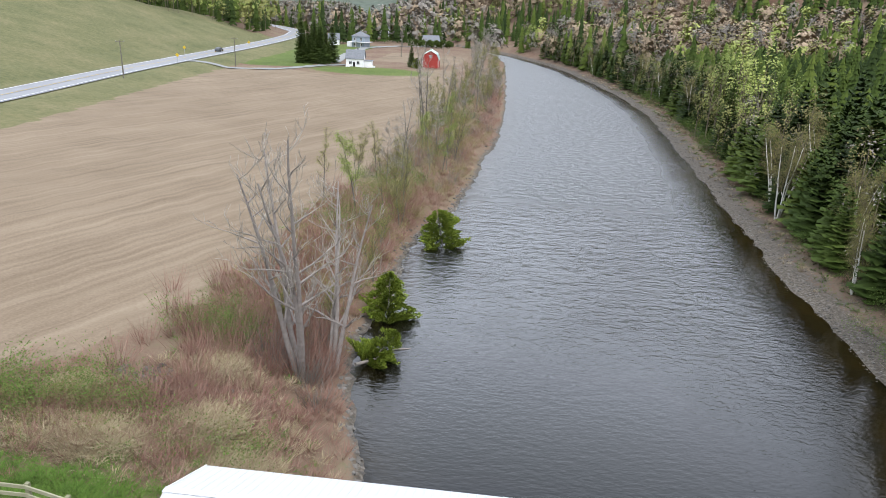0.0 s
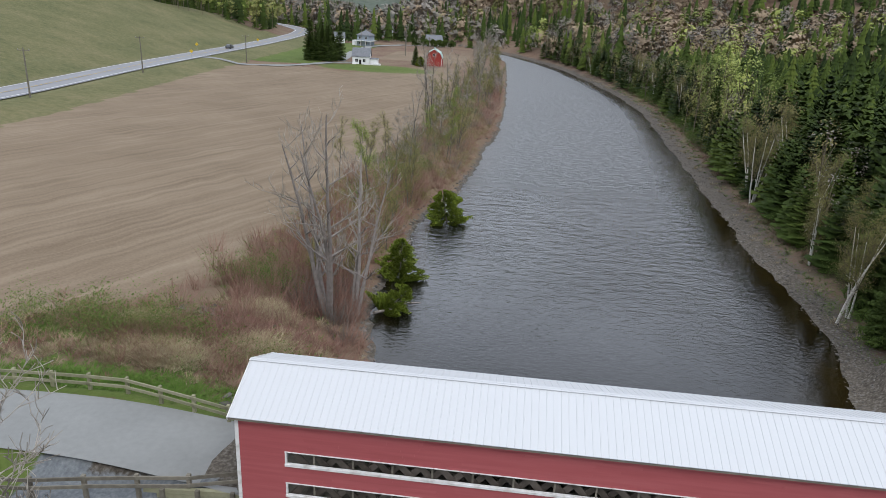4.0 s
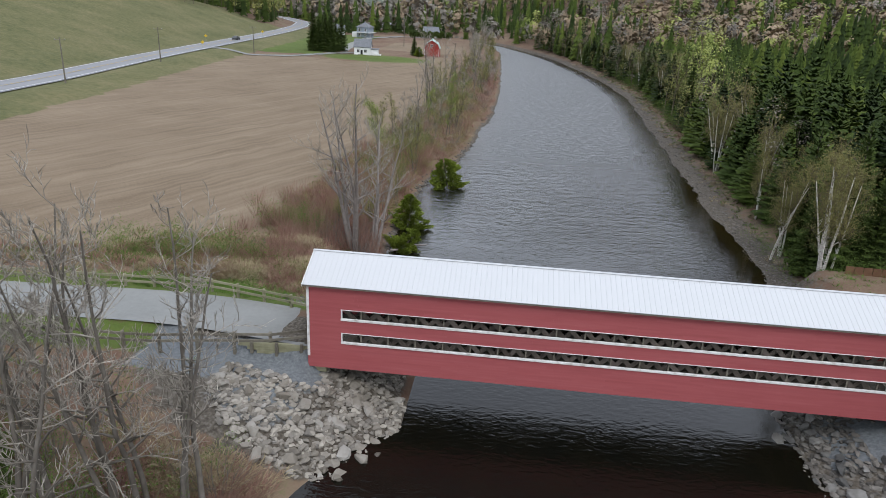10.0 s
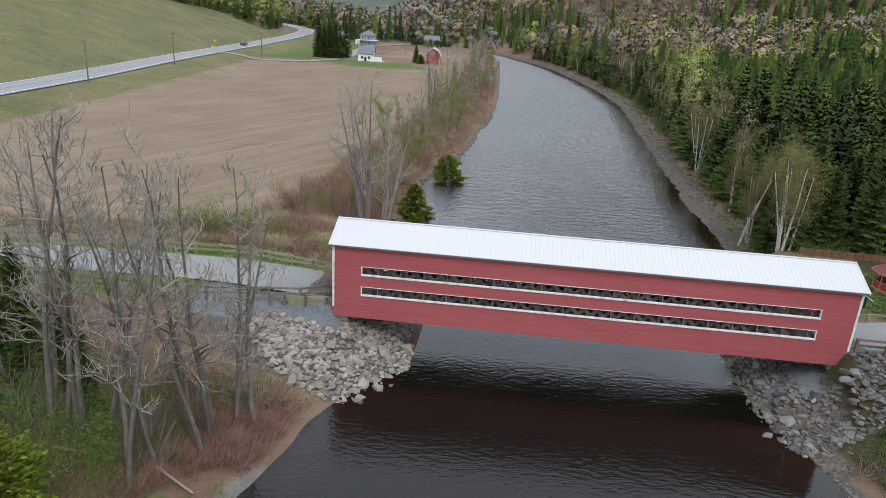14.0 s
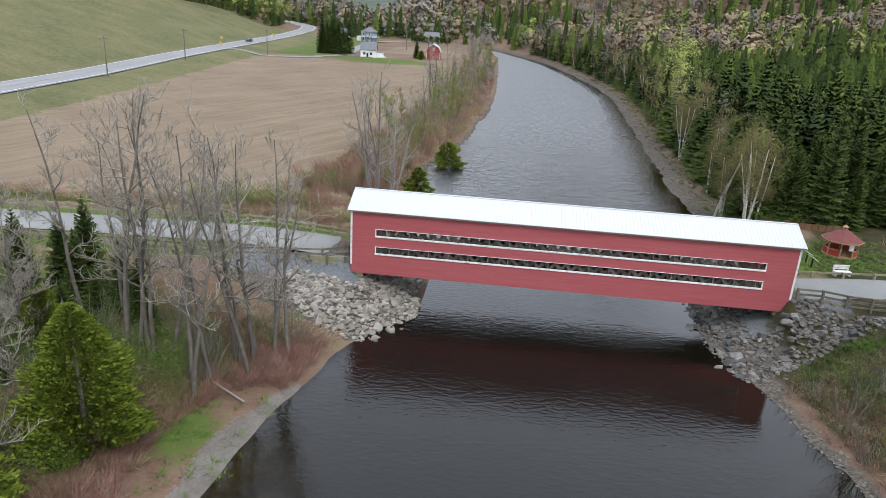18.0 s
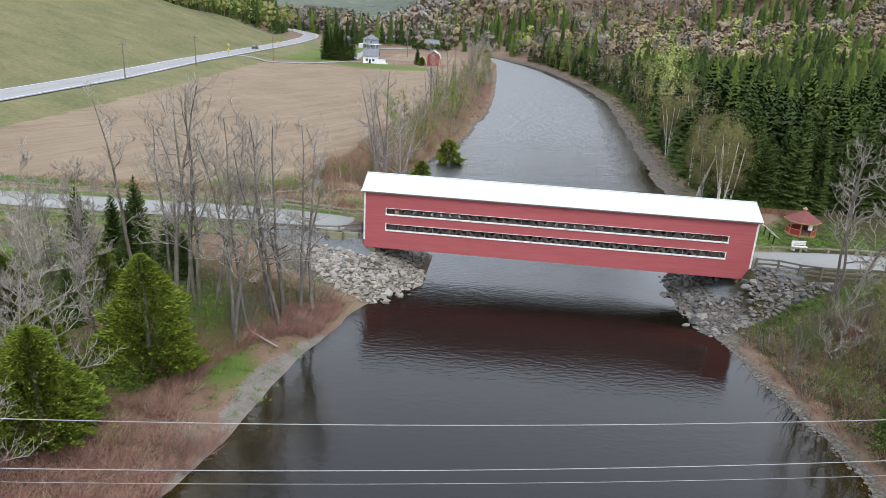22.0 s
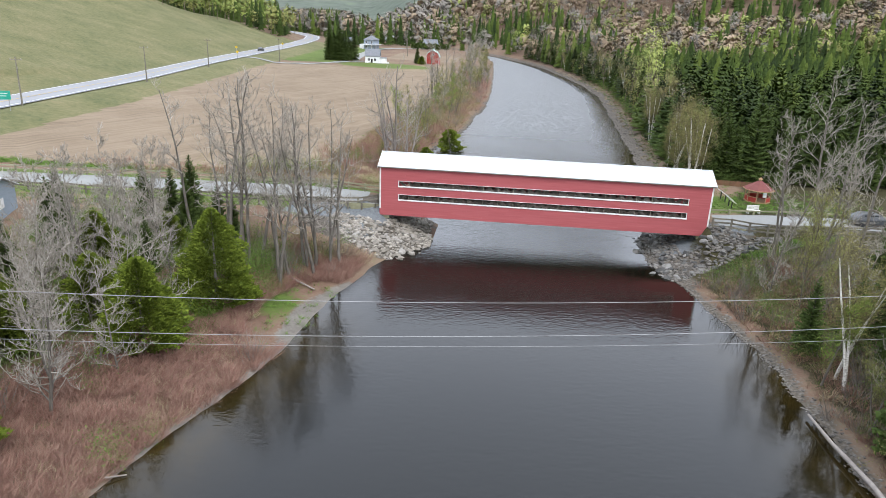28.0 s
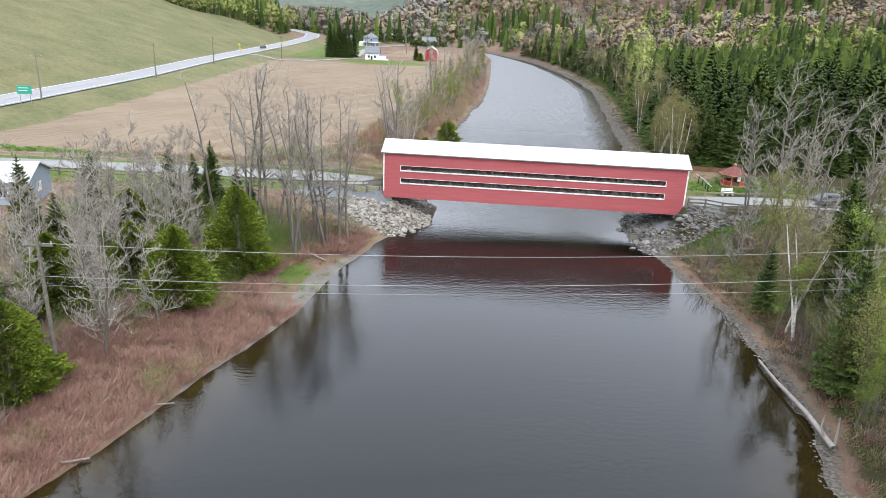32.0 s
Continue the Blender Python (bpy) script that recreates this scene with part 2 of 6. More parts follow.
def ground_material():
    """Soil types chosen by the ground's own zone attributes, each with grain at two scales."""
    m = bpy.data.materials.new("valley_ground")
    m.use_nodes = True
    n, l = m.node_tree.nodes, m.node_tree.links
    b = n["Principled BSDF"]
    b.inputs["Roughness"].default_value = 0.95
    b.inputs["Specular IOR Level"].default_value = 0.1
    pos = n.new("ShaderNodeNewGeometry").outputs["Position"]

    def noise_of(scale, detail=6, vec=None):
        t = n.new("ShaderNodeTexNoise")
        t.inputs["Scale"].default_value, t.inputs["Detail"].default_value = scale, detail
        l.new(vec or pos, t.inputs["Vector"])
        return t.outputs["Fac"]

    def mixv(a, c, f):
        x = n.new("ShaderNodeMix")
        x.inputs[0].default_value = f
        l.new(a, x.inputs[2])
        l.new(c, x.inputs[3])
        return x.outputs[0]

    def ramp(v, cols, lo=0.3, hi=0.7):
        r = n.new("ShaderNodeValToRGB")
        e = r.color_ramp.elements
        for i, c in enumerate(cols):
            p = lo + (hi - lo) * i / (len(cols) - 1)
            el = e[i] if i < 2 else e.new(p)
            el.position, el.color = p, (*[k * 0.62 for k in c], 1)
        l.new(v, r.inputs[0])
        return r.outputs[0]

    fine, mid, wide = noise_of(5.0), noise_of(0.9), noise_of(0.09, 4)
    both = mixv(fine, mid, 0.5)
    furrow = n.new("ShaderNodeMapping")
    furrow.vector_type = "TEXTURE"
    furrow.inputs["Rotation"].default_value = (0, 0, radians(66))
    furrow.inputs["Scale"].default_value = (16, 0.42, 1)
    l.new(pos, furrow.inputs[0])
    streak = noise_of(0.5, 8, furrow.outputs[0])
    soilv = mixv(mixv(streak, wide, 0.35), fine, 0.25)
    layers = [
        ("scrub", ramp(mixv(both, wide, 0.45), [(0.14, 0.078, 0.055), (0.2, 0.127, 0.09), (0.245, 0.182, 0.125), (0.17, 0.18, 0.078)])),
        ("soil", ramp(soilv, [(0.185, 0.138, 0.092), (0.265, 0.202, 0.14), (0.345, 0.272, 0.194)], 0.34, 0.68)),
        ("grass", ramp(mixv(both, wide, 0.4), [(0.075, 0.11, 0.028), (0.12, 0.165, 0.04), (0.19, 0.2, 0.075)])),
        ("pasture", ramp(mixv(both, wide, 0.35), [(0.1, 0.115, 0.048), (0.17, 0.168, 0.078), (0.25, 0.21, 0.115)], 0.36, 0.64)),
        ("stone", ramp(fine, [(0.075, 0.064, 0.05), (0.135, 0.116, 0.094), (0.23, 0.21, 0.18)])),
        ("gravel", ramp(mixv(fine, both, 0.5), [(0.13, 0.14, 0.15), (0.19, 0.205, 0.215), (0.27, 0.28, 0.285)])),
        ("sand", ramp(mixv(both, wide, 0.3), [(0.13, 0.115, 0.098), (0.21, 0.19, 0.165), (0.3, 0.275, 0.24)])),
        # distant woods, with the bluish haze of distance mixed into their colour
        ("far_haze_wood", ramp(mixv(noise_of(0.05, 8), noise_of(0.008, 4), 0.4), [(0.07, 0.09, 0.075), (0.12, 0.145, 0.11), (0.15, 0.17, 0.14), (0.17, 0.21, 0.14)])),
        # very dark brown floor below the trees
        ("dark_floor", ramp(both, [(0.03, 0.025, 0.015), (0.06, 0.055, 0.025), (0.09, 0.075, 0.04)])),
    ]
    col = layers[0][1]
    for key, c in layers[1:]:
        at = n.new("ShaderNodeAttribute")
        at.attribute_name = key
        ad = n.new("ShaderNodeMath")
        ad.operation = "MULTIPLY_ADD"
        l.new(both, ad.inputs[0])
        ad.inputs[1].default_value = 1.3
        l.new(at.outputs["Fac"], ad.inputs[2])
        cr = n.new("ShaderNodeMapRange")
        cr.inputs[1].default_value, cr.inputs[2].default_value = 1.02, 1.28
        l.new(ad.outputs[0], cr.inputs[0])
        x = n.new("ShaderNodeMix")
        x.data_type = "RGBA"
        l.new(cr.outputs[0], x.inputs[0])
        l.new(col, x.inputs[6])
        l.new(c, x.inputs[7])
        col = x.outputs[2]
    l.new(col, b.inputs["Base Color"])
    bp = n.new("ShaderNodeBump")
    bp.inputs["Strength"].default_value, bp.inputs["Distance"].default_value = 0.9, 0.08
    l.new(both, bp.inputs["Height"])
    l.new(bp.outputs[0], b.inputs["Normal"])
    return m


def water_material():
    m = bpy.data.materials.new("peat_brown_river_water")
    m.use_nodes = True
    n, l = m.node_tree.nodes, m.node_tree.links
    b = n["Principled BSDF"]
    b.inputs["Roughness"].default_value = 0.06
    b.inputs["IOR"].default_value = 1.4
    pos = n.new("ShaderNodeNewGeometry").outputs["Position"]
    # brown of the shallows, also painting part of the bridge's reflection
    at = n.new("ShaderNodeAttribute")
    at.attribute_name = "shallow_and_reflected"
    t0 = n.new("ShaderNodeTexNoise")
    t0.inputs["Scale"].default_value, t0.inputs["Detail"].default_value = 0.5, 5
    l.new(pos, t0.inputs["Vector"])
    mu = n.new("ShaderNodeMath")
    mu.operation = "MULTIPLY"
    l.new(at.outputs["Fac"], mu.inputs[0])
    l.new(t0.outputs["Fac"], mu.inputs[1])
    r = n.new("ShaderNodeValToRGB")
    r.color_ramp.elements[0].color = (0.0025, 0.003, 0.0026, 1)
    r.color_ramp.elements[1].color = (0.034, 0.022, 0.0045, 1)
    r.color_ramp.elements[1].position = 0.6
    l.new(mu.outputs[0], r.inputs[0])
    l.new(r.outputs[0], b.inputs["Base Color"])
    mp = n.new("ShaderNodeMapping")
    mp.inputs["Scale"].default_value = (0.75, 1.3, 1)
    l.new(pos, mp.inputs[0])
    rip = n.new("ShaderNodeTexNoise")
    rip.inputs["Scale"].default_value, rip.inputs["Detail"].default_value = 2.6, 4
    l.new(mp.outputs[0], rip.inputs["Vector"])
    patch = n.new("ShaderNodeTexNoise")
    patch.inputs["Scale"].default_value, patch.inputs["Detail"].default_value = 0.06, 3
    l.new(pos, patch.inputs["Vector"])
    fast = n.new("ShaderNodeAttribute")
    fast.attribute_name = "fast"
    dense = n.new("ShaderNodeMapRange")
    dense.inputs[1].default_value, dense.inputs[2].default_value, dense.inputs[3].default_value, dense.inputs[4].default_value = 0.26, 0.85, 1.345, 2.5
    l.new(fast.outputs["Fac"], dense.inputs[0])
    l.new(dense.outputs[0], b.inputs["IOR"])
    pr = n.new("ShaderNodeMath")
    pr.operation = "MULTIPLY"
    l.new(patch.outputs["Fac"], pr.inputs[0])
    l.new(fast.outputs["Fac"], pr.inputs[1])
    rr = n.new("ShaderNodeMapRange")
    rr.inputs[1].default_value, rr.inputs[2].default_value, rr.inputs[3].default_value, rr.inputs[4].default_value = 0.3, 1.2, 0.02, 0.34
    l.new(fast.outputs["Fac"], rr.inputs[0])
    l.new(rr.outputs[0], b.inputs["Roughness"])
    hh = n.new("ShaderNodeMath")
    hh.operation = "MULTIPLY"
    l.new(rip.outputs["Fac"], hh.inputs[0])
    l.new(pr.outputs[0], hh.inputs[1])
    wave = n.new("ShaderNodeTexNoise")
    wave.inputs["Scale"].default_value, wave.inputs["Detail"].default_value = 0.75, 3
    l.new(mp.outputs[0], wave.inputs["Vector"])
    farr = n.new("ShaderNodeMapRange")
    farr.inputs[1].default_value, farr.inputs[2].default_value, farr.inputs[3].default_value, farr.inputs[4].default_value = 0.3, 1.4, 0.0, 1.9
    l.new(fast.outputs["Fac"], farr.inputs[0])
    wv = n.new("ShaderNodeMath")
    wv.operation = "MULTIPLY_ADD"
    l.new(wave.outputs["Fac"], wv.inputs[0])
    l.new(farr.outputs[0], wv.inputs[1])
    l.new(hh.outputs[0], wv.inputs[2])
    bp = n.new("ShaderNodeBump")
    bp.inputs["Strength"].default_value, bp.inputs["Distance"].default_value = 1.0, 0.32
    l.new(wv.outputs[0], bp.inputs["Height"])
    l.new(bp.outputs[0], b.inputs["Normal"])
    return m


GROUND = ground_material()
WATER = water_material()

# ---------------------------------------------------------------- mesh helpers


def mesh_of(name, V, F, mats, mi=None, smooth=False):
    me = bpy.data.meshes.new(name)
    V = np.asarray(V, dtype=np.float32).reshape(-1, 3)
    F = np.asarray(F, dtype=np.int32)
    k = F.shape[1]
    me.vertices.add(len(V))
    me.vertices.foreach_set("co", V.ravel())
    me.loops.add(F.size)
    me.loops.foreach_set("vertex_index", F.ravel())
    me.polygons.add(len(F))
    me.polygons.foreach_set("loop_start", np.arange(0, F.size, k, dtype=np.int32))
    me.polygons.foreach_set("loop_total", np.full(len(F), k, dtype=np.int32))
    for m in mats:
        me.materials.append(m)
    if mi is not None:
        me.polygons.foreach_set("material_index", np.asarray(mi, dtype=np.int32))
    me.polygons.foreach_set("use_smooth", np.full(len(F), smooth, dtype=bool))
    me.update(calc_edges=True)
    return me


def part(name, bm, material, parent=None, label=""):
    """Links a bmesh (or a finished mesh) as one object, under its parent."""
    if isinstance(bm, bmesh.types.BMesh):
        me = bpy.data.meshes.new(name)
        bm.to_mesh(me)
        bm.free()
        me.materials.append(material)
    else:
        me = bm
    ob = new(name, me)
    if parent:
        ob.parent = parent
    return tagged(ob, label)


def thing(name, m, label, category, group=""):
    ob = new(name)
    ob.matrix_world = m
    return tagged(ob, label, category, group)


def box(bm, x0, x1, y0, y1, z0, z1, bev=0.0):
    r = bmesh.ops.create_cube(bm, size=1, matrix=Matrix.Translation(((x0 + x1) / 2, (y0 + y1) / 2, (z0 + z1) / 2)) @ Matrix.Diagonal((x1 - x0, y1 - y0, z1 - z0, 1)))
    if bev:
        es = list({e for v in r["verts"] for e in v.link_edges})
        bmesh.ops.bevel(bm, geom=es, offset=bev, segments=1, affect="EDGES")
    return bm


def boxm(x0, x1, y0, y1, z0, z1, bev=0.0):
    return box(bmesh.new(), x0, x1, y0, y1, z0, z1, bev)


def beam(bm, a, b, w, h, bev=0.0):
    """A squared timber from a to b, w wide and h deep."""
    a, b = Vector(a), Vector(b)
    d = b - a
    q = d.to_track_quat("X", "Z").to_matrix().to_4x4()
    bmesh.ops.create_cube(bm, size=1, matrix=Matrix.Translation((a + b) / 2) @ q @ Matrix.Diagonal((d.length, w, h, 1)))
    return bm


def tube(bm, a, b, r0, r1, seg=8):
    a, b = Vector(a), Vector(b)
    d = b - a
    q = d.to_track_quat("Z", "Y").to_matrix().to_4x4()
    bmesh.ops.create_cone(bm, cap_ends=True, segments=seg, radius1=r0, radius2=r1, depth=d.length, matrix=Matrix.Translation((a + b) / 2) @ q)
    return bm


def smooth01(t):
    t = np.clip(t, 0, 1)
    return t * t * (3 - 2 * t)


# ---------------------------------------------------------------- the plan of the valley
WZ = 0.2
LY = [-400, -120, -80, -53, -44, -34, -29, -19, -14, -10, -6.3, -4.3, 0.4, 6, 10, 17, 22, 27, 32, 41, 57, 65, 81, 97, 114, 155, 219, 299, 342, 380, 450, 700, 1600, 4000]
LX = [-40, -22, -14, -8.7, -5.9, -3.3, -2.2, -0.8, 0.3, 0.8, 1.9, 4.0, 4.6, 4.9, 4.2, 2.4, 0.9, -0.2, -0.6, -0.1, -0.2, 2.4, 4.3, 4.6, 6.5, 6.9, 5.5, 2.9, -2, -28, -90, -160, -380, -900]
RY = [-400, -120, -80, -45, -41, -31, -23, -14, -7, -1, 5, 12, 20, 31, 40, 49, 64, 94, 159, 196, 233, 277, 310, 355, 400, 450, 700, 1600, 4000]
RX = [50, 36, 33.5, 34.5, 35.3, 35.6, 35.3, 32.8, 31.3, 30, 30.1, 32, 34.5, 37.3, 37.7, 36.9, 37.8, 39.2, 42.2, 40.3, 35.4, 28.1, 19.7, 4.8, -18, -55, -120, -330, -820]
HY = [-400, -100, -20, 37, 97, 150, 200, 250, 300, 350, 395, 448, 520, 800, 4000]
HX = [-90, -79, -78.5, -80, -83, -89.5, -93.5, -97, -102, -109.5, -121, -148, -200, -420, -1500]
ROADX, ROADY = [-160, -90, -60, -42, -23, -10, -2, 0, 36, 45, 55, 75, 120, 300], [-8, -3, 0.5, 2.3, 3.6, 4.4, 3.3, 2.9, 2.6, 4.8, 5.2, 3, -6, -60]
ROADZ = 3.95


def shore_l(y):
    return np.interp(y, LY, LX) + 0.2 * np.sin(y * 0.37 + 1.3 * np.sin(y * 0.11)) + 0.16 * np.sin(y * 1.3 + 2 * np.sin(y * 0.23)) * (1 - smooth01((-8 - y) / 6) * 0.8)


def shore_r(y):
    return np.interp(y, RY, RX) + 0.22 * np.sin(y * 0.31 + 1.1 * np.sin(y * 0.13)) + 0.15 * np.sin(y * 1.1 + 2 * np.sin(y * 0.29))


def lumps(x, y, s, seed=0.0):
    """Cheap smooth roughness, about -1 to 1."""
    return (np.sin(x * s + 1.7 * np.sin(y * s * 0.7 + seed) + seed) * np.cos(y * s * 1.13 + 1.3 * np.sin(x * s * 0.6 + 2 * seed)) + 0.5 * np.sin(x * s * 2.3 + y * s * 1.9 + seed * 3))


def ground_z(x, y):
    x, y = np.asarray(x, float), np.asarray(y, float)
    dl, dr = shore_l(y) - x, x - shore_r(y)
    down = smooth01((-4 - y) / 8)
    up_l = np.interp(dl, [0, 1.2, 4, 8, 12, 60, 400], [0, 0.7, 1.7, 2.9, 3.3, 3.8, 4.0])
    dn_l = np.interp(dl, [0, 3, 8, 14, 25, 40, 400], [0, 0.45, 1.3, 2.3, 3.1, 3.6, 4.0])
    zl = up_l * (1 - down) + dn_l * down
    xh = np.interp(y, HY, HX)
    dh = xh - x
    zl = zl + 1.7 * smooth01((x - xh - 18) / -12)
    cap = np.interp(y, [-400, 60, 150, 210, 250, 290, 330, 380, 450, 600, 900, 1500, 3000], [70, 60, 48, 36, 25, 14, 9, 7, 12, 60, 120, 200, 300])
    hill = 0.31 * np.clip(dh - 8, 0, None) + 0.0009 * np.clip(dh - 40, 0, None) ** 2
    zl = zl + np.where(dh > 0, np.minimum(hill, cap + 0.12 * np.clip(dh - 60, 0, None)), 0)
    up_r = np.interp(dr, [0, 2.5, 5, 9, 14, 40, 75, 120, 250, 500, 900, 3000], [0, 0.5, 1.1, 2.6, 3.5, 4.5, 6, 14, 48, 120, 200, 320])
    far = smooth01((y - 330) / 250)
    up_r = up_r + far * np.interp(dr, [0, 30, 150, 600, 2000], [0, 6, 75, 190, 240])
    zr = up_r
    bed = -np.minimum(1.4, 0.22 * np.minimum(-dl, -dr))
    z = np.where(dl > 0, zl, np.where(dr > 0, zr, bed))
    land = np.maximum(dl, dr)
    z = z + np.where(land > 1, 0.10 * lumps(x, y, 0.45, 1.0) * np.clip(land / 8, 0, 1) * smooth01((np.abs(dh) - 6) / 4), 0) + np.where(land > 60, 1.2 * lumps(x, y, 0.03, 2.0), 0) * np.where((dl > 0) & (dh < 15), 0.12, 1) * smooth01((np.abs(dh) - 5) / 14)
    # lawn round the pavilion and the road's banks
    lawn = smooth01((26 - y) / 4) * smooth01((y + 1) / 3) * smooth01((x - 36) / 3) * smooth01((75 - x) / 8)
    z = z * (1 - lawn) + 3.85 * lawn
    ry = np.interp(x, ROADX, ROADY)
    near_end = (y < ry) & (x > -14) & (x < 0.6)
    off = np.abs(y - ry) - np.where(near_end, 2.5, 3.1)
    onland = (x < 0.6) | (x > 35.0)
    bank = ROADZ - 0.05 - np.where(near_end, np.interp(off, [0, 0.35, 1.2, 6], [0, 0.8, 1.35, 3.2]), np.clip(off, 0, None) * 0.62)
    z = np.where(onland & (off < 7) & (np.abs(x) < 150), np.where(off < 0, np.minimum(np.maximum(z, bank), ROADZ - 0.05), np.maximum(z, bank)), z)
    # rock spurs that carry the two ends of the bridge
    for cx, sx in ((-0.5, 1), (36.6, -1)):
        along = (x - cx) * sx
        spur = 2.75 - 0.42 * np.clip(along, 0, None) - 0.5 * np.clip(np.abs(y - 2.6) - 4.2, 0, None)
        z = np.where((np.abs(along) < 9) & (np.abs(y - 2.6) < 10), np.maximum(z, np.where(along > -3, spur, -9)), z)
    z = z + 420 * smooth01((y - 1300) / 1900)
    return z + WZ * np.where(land > 0, np.clip(1 - land / 12, 0, 1), 1)


def gz(x, y):
    return float(ground_z(x, y))


def graded(lo, hi, n0, n1, step, grow):
    a = list(np.arange(n0, n1 + 1e-6, step))
    s = step
    while a[-1] < hi:
        s *= grow
        a.append(a[-1] + s)
    s = step
    while a[0] > lo:
        s *= grow
        a.insert(0, a[0] - s)
    return np.array(a)


gx = graded(-4000, 4000, -128, 70, 0.9, 1.08)
gy = graded(-700, 4600, -95, 90, 0.8, 1.018)
X, Y = np.meshgrid(gx, gy)
Z = ground_z(X, Y)
nx, ny = len(gx), len(gy)
idx = np.arange(nx * ny).reshape(ny, nx)
F = np.stack([idx[:-1, :-1], idx[:-1, 1:], idx[1:, 1:], idx[1:, :-1]], -1).reshape(-1, 4)
gm = mesh_of("ground", np.stack([X, Y, Z], -1), F, [GROUND], smooth=True)
dl, dr = shore_l(Y) - X, X - shore_r(Y)
xh = np.interp(Y, HY, HX)
ryy = np.interp(X, ROADX, ROADY)
field_edge = np.interp(Y, [6, 13, 18, 27, 39, 61, 85, 126, 200, 235], [-60, -24, -18, -12, -11.5, -10.5, -8, -6.5, -9, -13])
near_lim = np.interp(X, [-80, -45, -24, -10], [10.5, 12, 14, 17])
soil = np.minimum.reduce([field_edge - X, (X - xh - 14) + 0.0 * Y, np.interp(X, [-110, -95, -68, -55, -42, -30, -18, 0], [175, 180, 200, 192, 187, 206, 222, 226]) - Y, Y - near_lim]) / 2.0 + 0.35
zones = {
    "soil": np.clip(np.maximum(soil, np.where((X > -45) & (X < -12) & (Y > 240) & (Y < 290), 1.0, 0)), 0, 1),
    "grass": np.clip(np.maximum.reduce([
        1.3 - np.abs(np.abs(Y - ryy) - 3.7) / 1.9 + np.where(X < -1, 0, -9),
        np.where((X > 36) & (X < 75), 1.2 - np.abs(Y - 11) / 6.0, -9),
        1.2 - np.abs(Y - near_lim + 1.2) / 1.8 + np.where((X > -70) & (X < -9), 0, -9), 1.6 - np.hypot((X + 37) / 17, (Y - 204) / 11), 1.2 - np.abs(X - xh - 10.5) / 4.5 + np.where((Y < 330) & (Y > -50), 0, -9),
        1.2 - np.hypot((X + 25) / 11, (Y + 12) / 9), np.where((X > xh + 6) & (X < -58) & (Y > 203) & (Y < 325), 0.9, 0),
        1.0 - np.hypot((X + 5) / 4, (Y + 21) / 5),
        1.3 - np.abs((Y + 6.9) - (X - 33) * 0.5 + 1.2) / 1.5 + np.where((X > 35) & (X < 52), 0, -9)]), 0, 1),
    "pasture": np.where((X < xh + 15) & (Y < 330), 1.0, 0.0),
    "stone": np.clip(np.maximum(np.where((np.hypot((X + 1) / 8.5, (Y + 1.5) / 5.8) < 1) | ((np.hypot((X - 35.5) / 7, (Y + 3) / 5.5) < 1) & (Y + 6.5 > (X - 33) * 0.5)), 0.9, 0), np.maximum(np.where(dr > -1, np.where(Y > -9, 1.0 - dr / 6.5, 0.9 - dr / 2.2), 0), np.where(dl > -1, np.where(Y > -5, 0.75 - dl / 1.3, 0), 0))), 0, 1),
    "gravel": np.clip(np.maximum.reduce([
        np.where((Y < ryy - 2.3) & (Y > -2.2 + 0.12 * (X + 5)) & (X > -10.5) & (X < 1.5), 1.0, 0),
        1.25 - np.hypot((X + 2.2) / 3.4, (Y + 3.4) / 2.0),
        np.where((X > 32.5) & (X < 44) & (Y > -0.6) & (Y < ryy - 1.5), 1.0, 0),
        np.where((X > 31) & (X < 36) & (Y > -2.0) & (Y < 6), 1.0, 0)]), 0, 1),
    "sand": 0 * X + np.clip(np.where(dl > -2, np.clip(1.15 - np.hypot((dl - 1.8) / 2.8, (Y + 22) / 7), 0, 2), 0) + np.where((dl > -1) & (Y < -14), 1.0 - dl / 1.3, 0) * smooth01((Y + 52) / 14), 0, 1),
    # far ground that takes the haze-tinted wood colour
    "far_haze_wood": np.where((Y > 900) | (X < -430) | (X > 650), 1.0, 0.0),
    # darker floor on the wooded bank and, weaker, below the left bank's trees
    "dark_floor": np.clip(np.where((dr > 0) & (Y < 225), np.where(Y < -6, (dr - 0.6) / 2.5, (dr - 2.6) / 4), 0) + np.clip(1.3 - np.hypot((X + 19) / 12, (Y + 24) / 24), 0, 0.4) - np.where((X > 36) & (X < 75) & (Y > -2) & (Y < 24), 1.5, 0), 0, 1),
}
for key, v in zones.items():
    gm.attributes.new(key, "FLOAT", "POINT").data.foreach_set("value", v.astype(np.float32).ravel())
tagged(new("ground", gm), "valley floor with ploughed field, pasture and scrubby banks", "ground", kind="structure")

# river surface, one sheet between the banks
wy = graded(-700, 1500, -95, 120, 1.2, 1.04)
wt = np.linspace(-0.06, 1.06, 34)
WY, WT = np.meshgrid(wy, wt, indexing="ij")
lx, rx = shore_l(WY), shore_r(WY)
WX = lx - 2 + (rx - lx + 4) * (WT + 0.06) / 1.12
widx = np.arange(WX.size).reshape(WX.shape)
WF = np.stack([widx[:-1, :-1], widx[:-1, 1:], widx[1:, 1:], widx[1:, :-1]], -1).reshape(-1, 4)
wm = mesh_of("river", np.stack([WX, WY, np.full_like(WX, WZ)], -1), WF, [WATER], smooth=True)
edge = np.minimum(WX - lx, rx - WX)
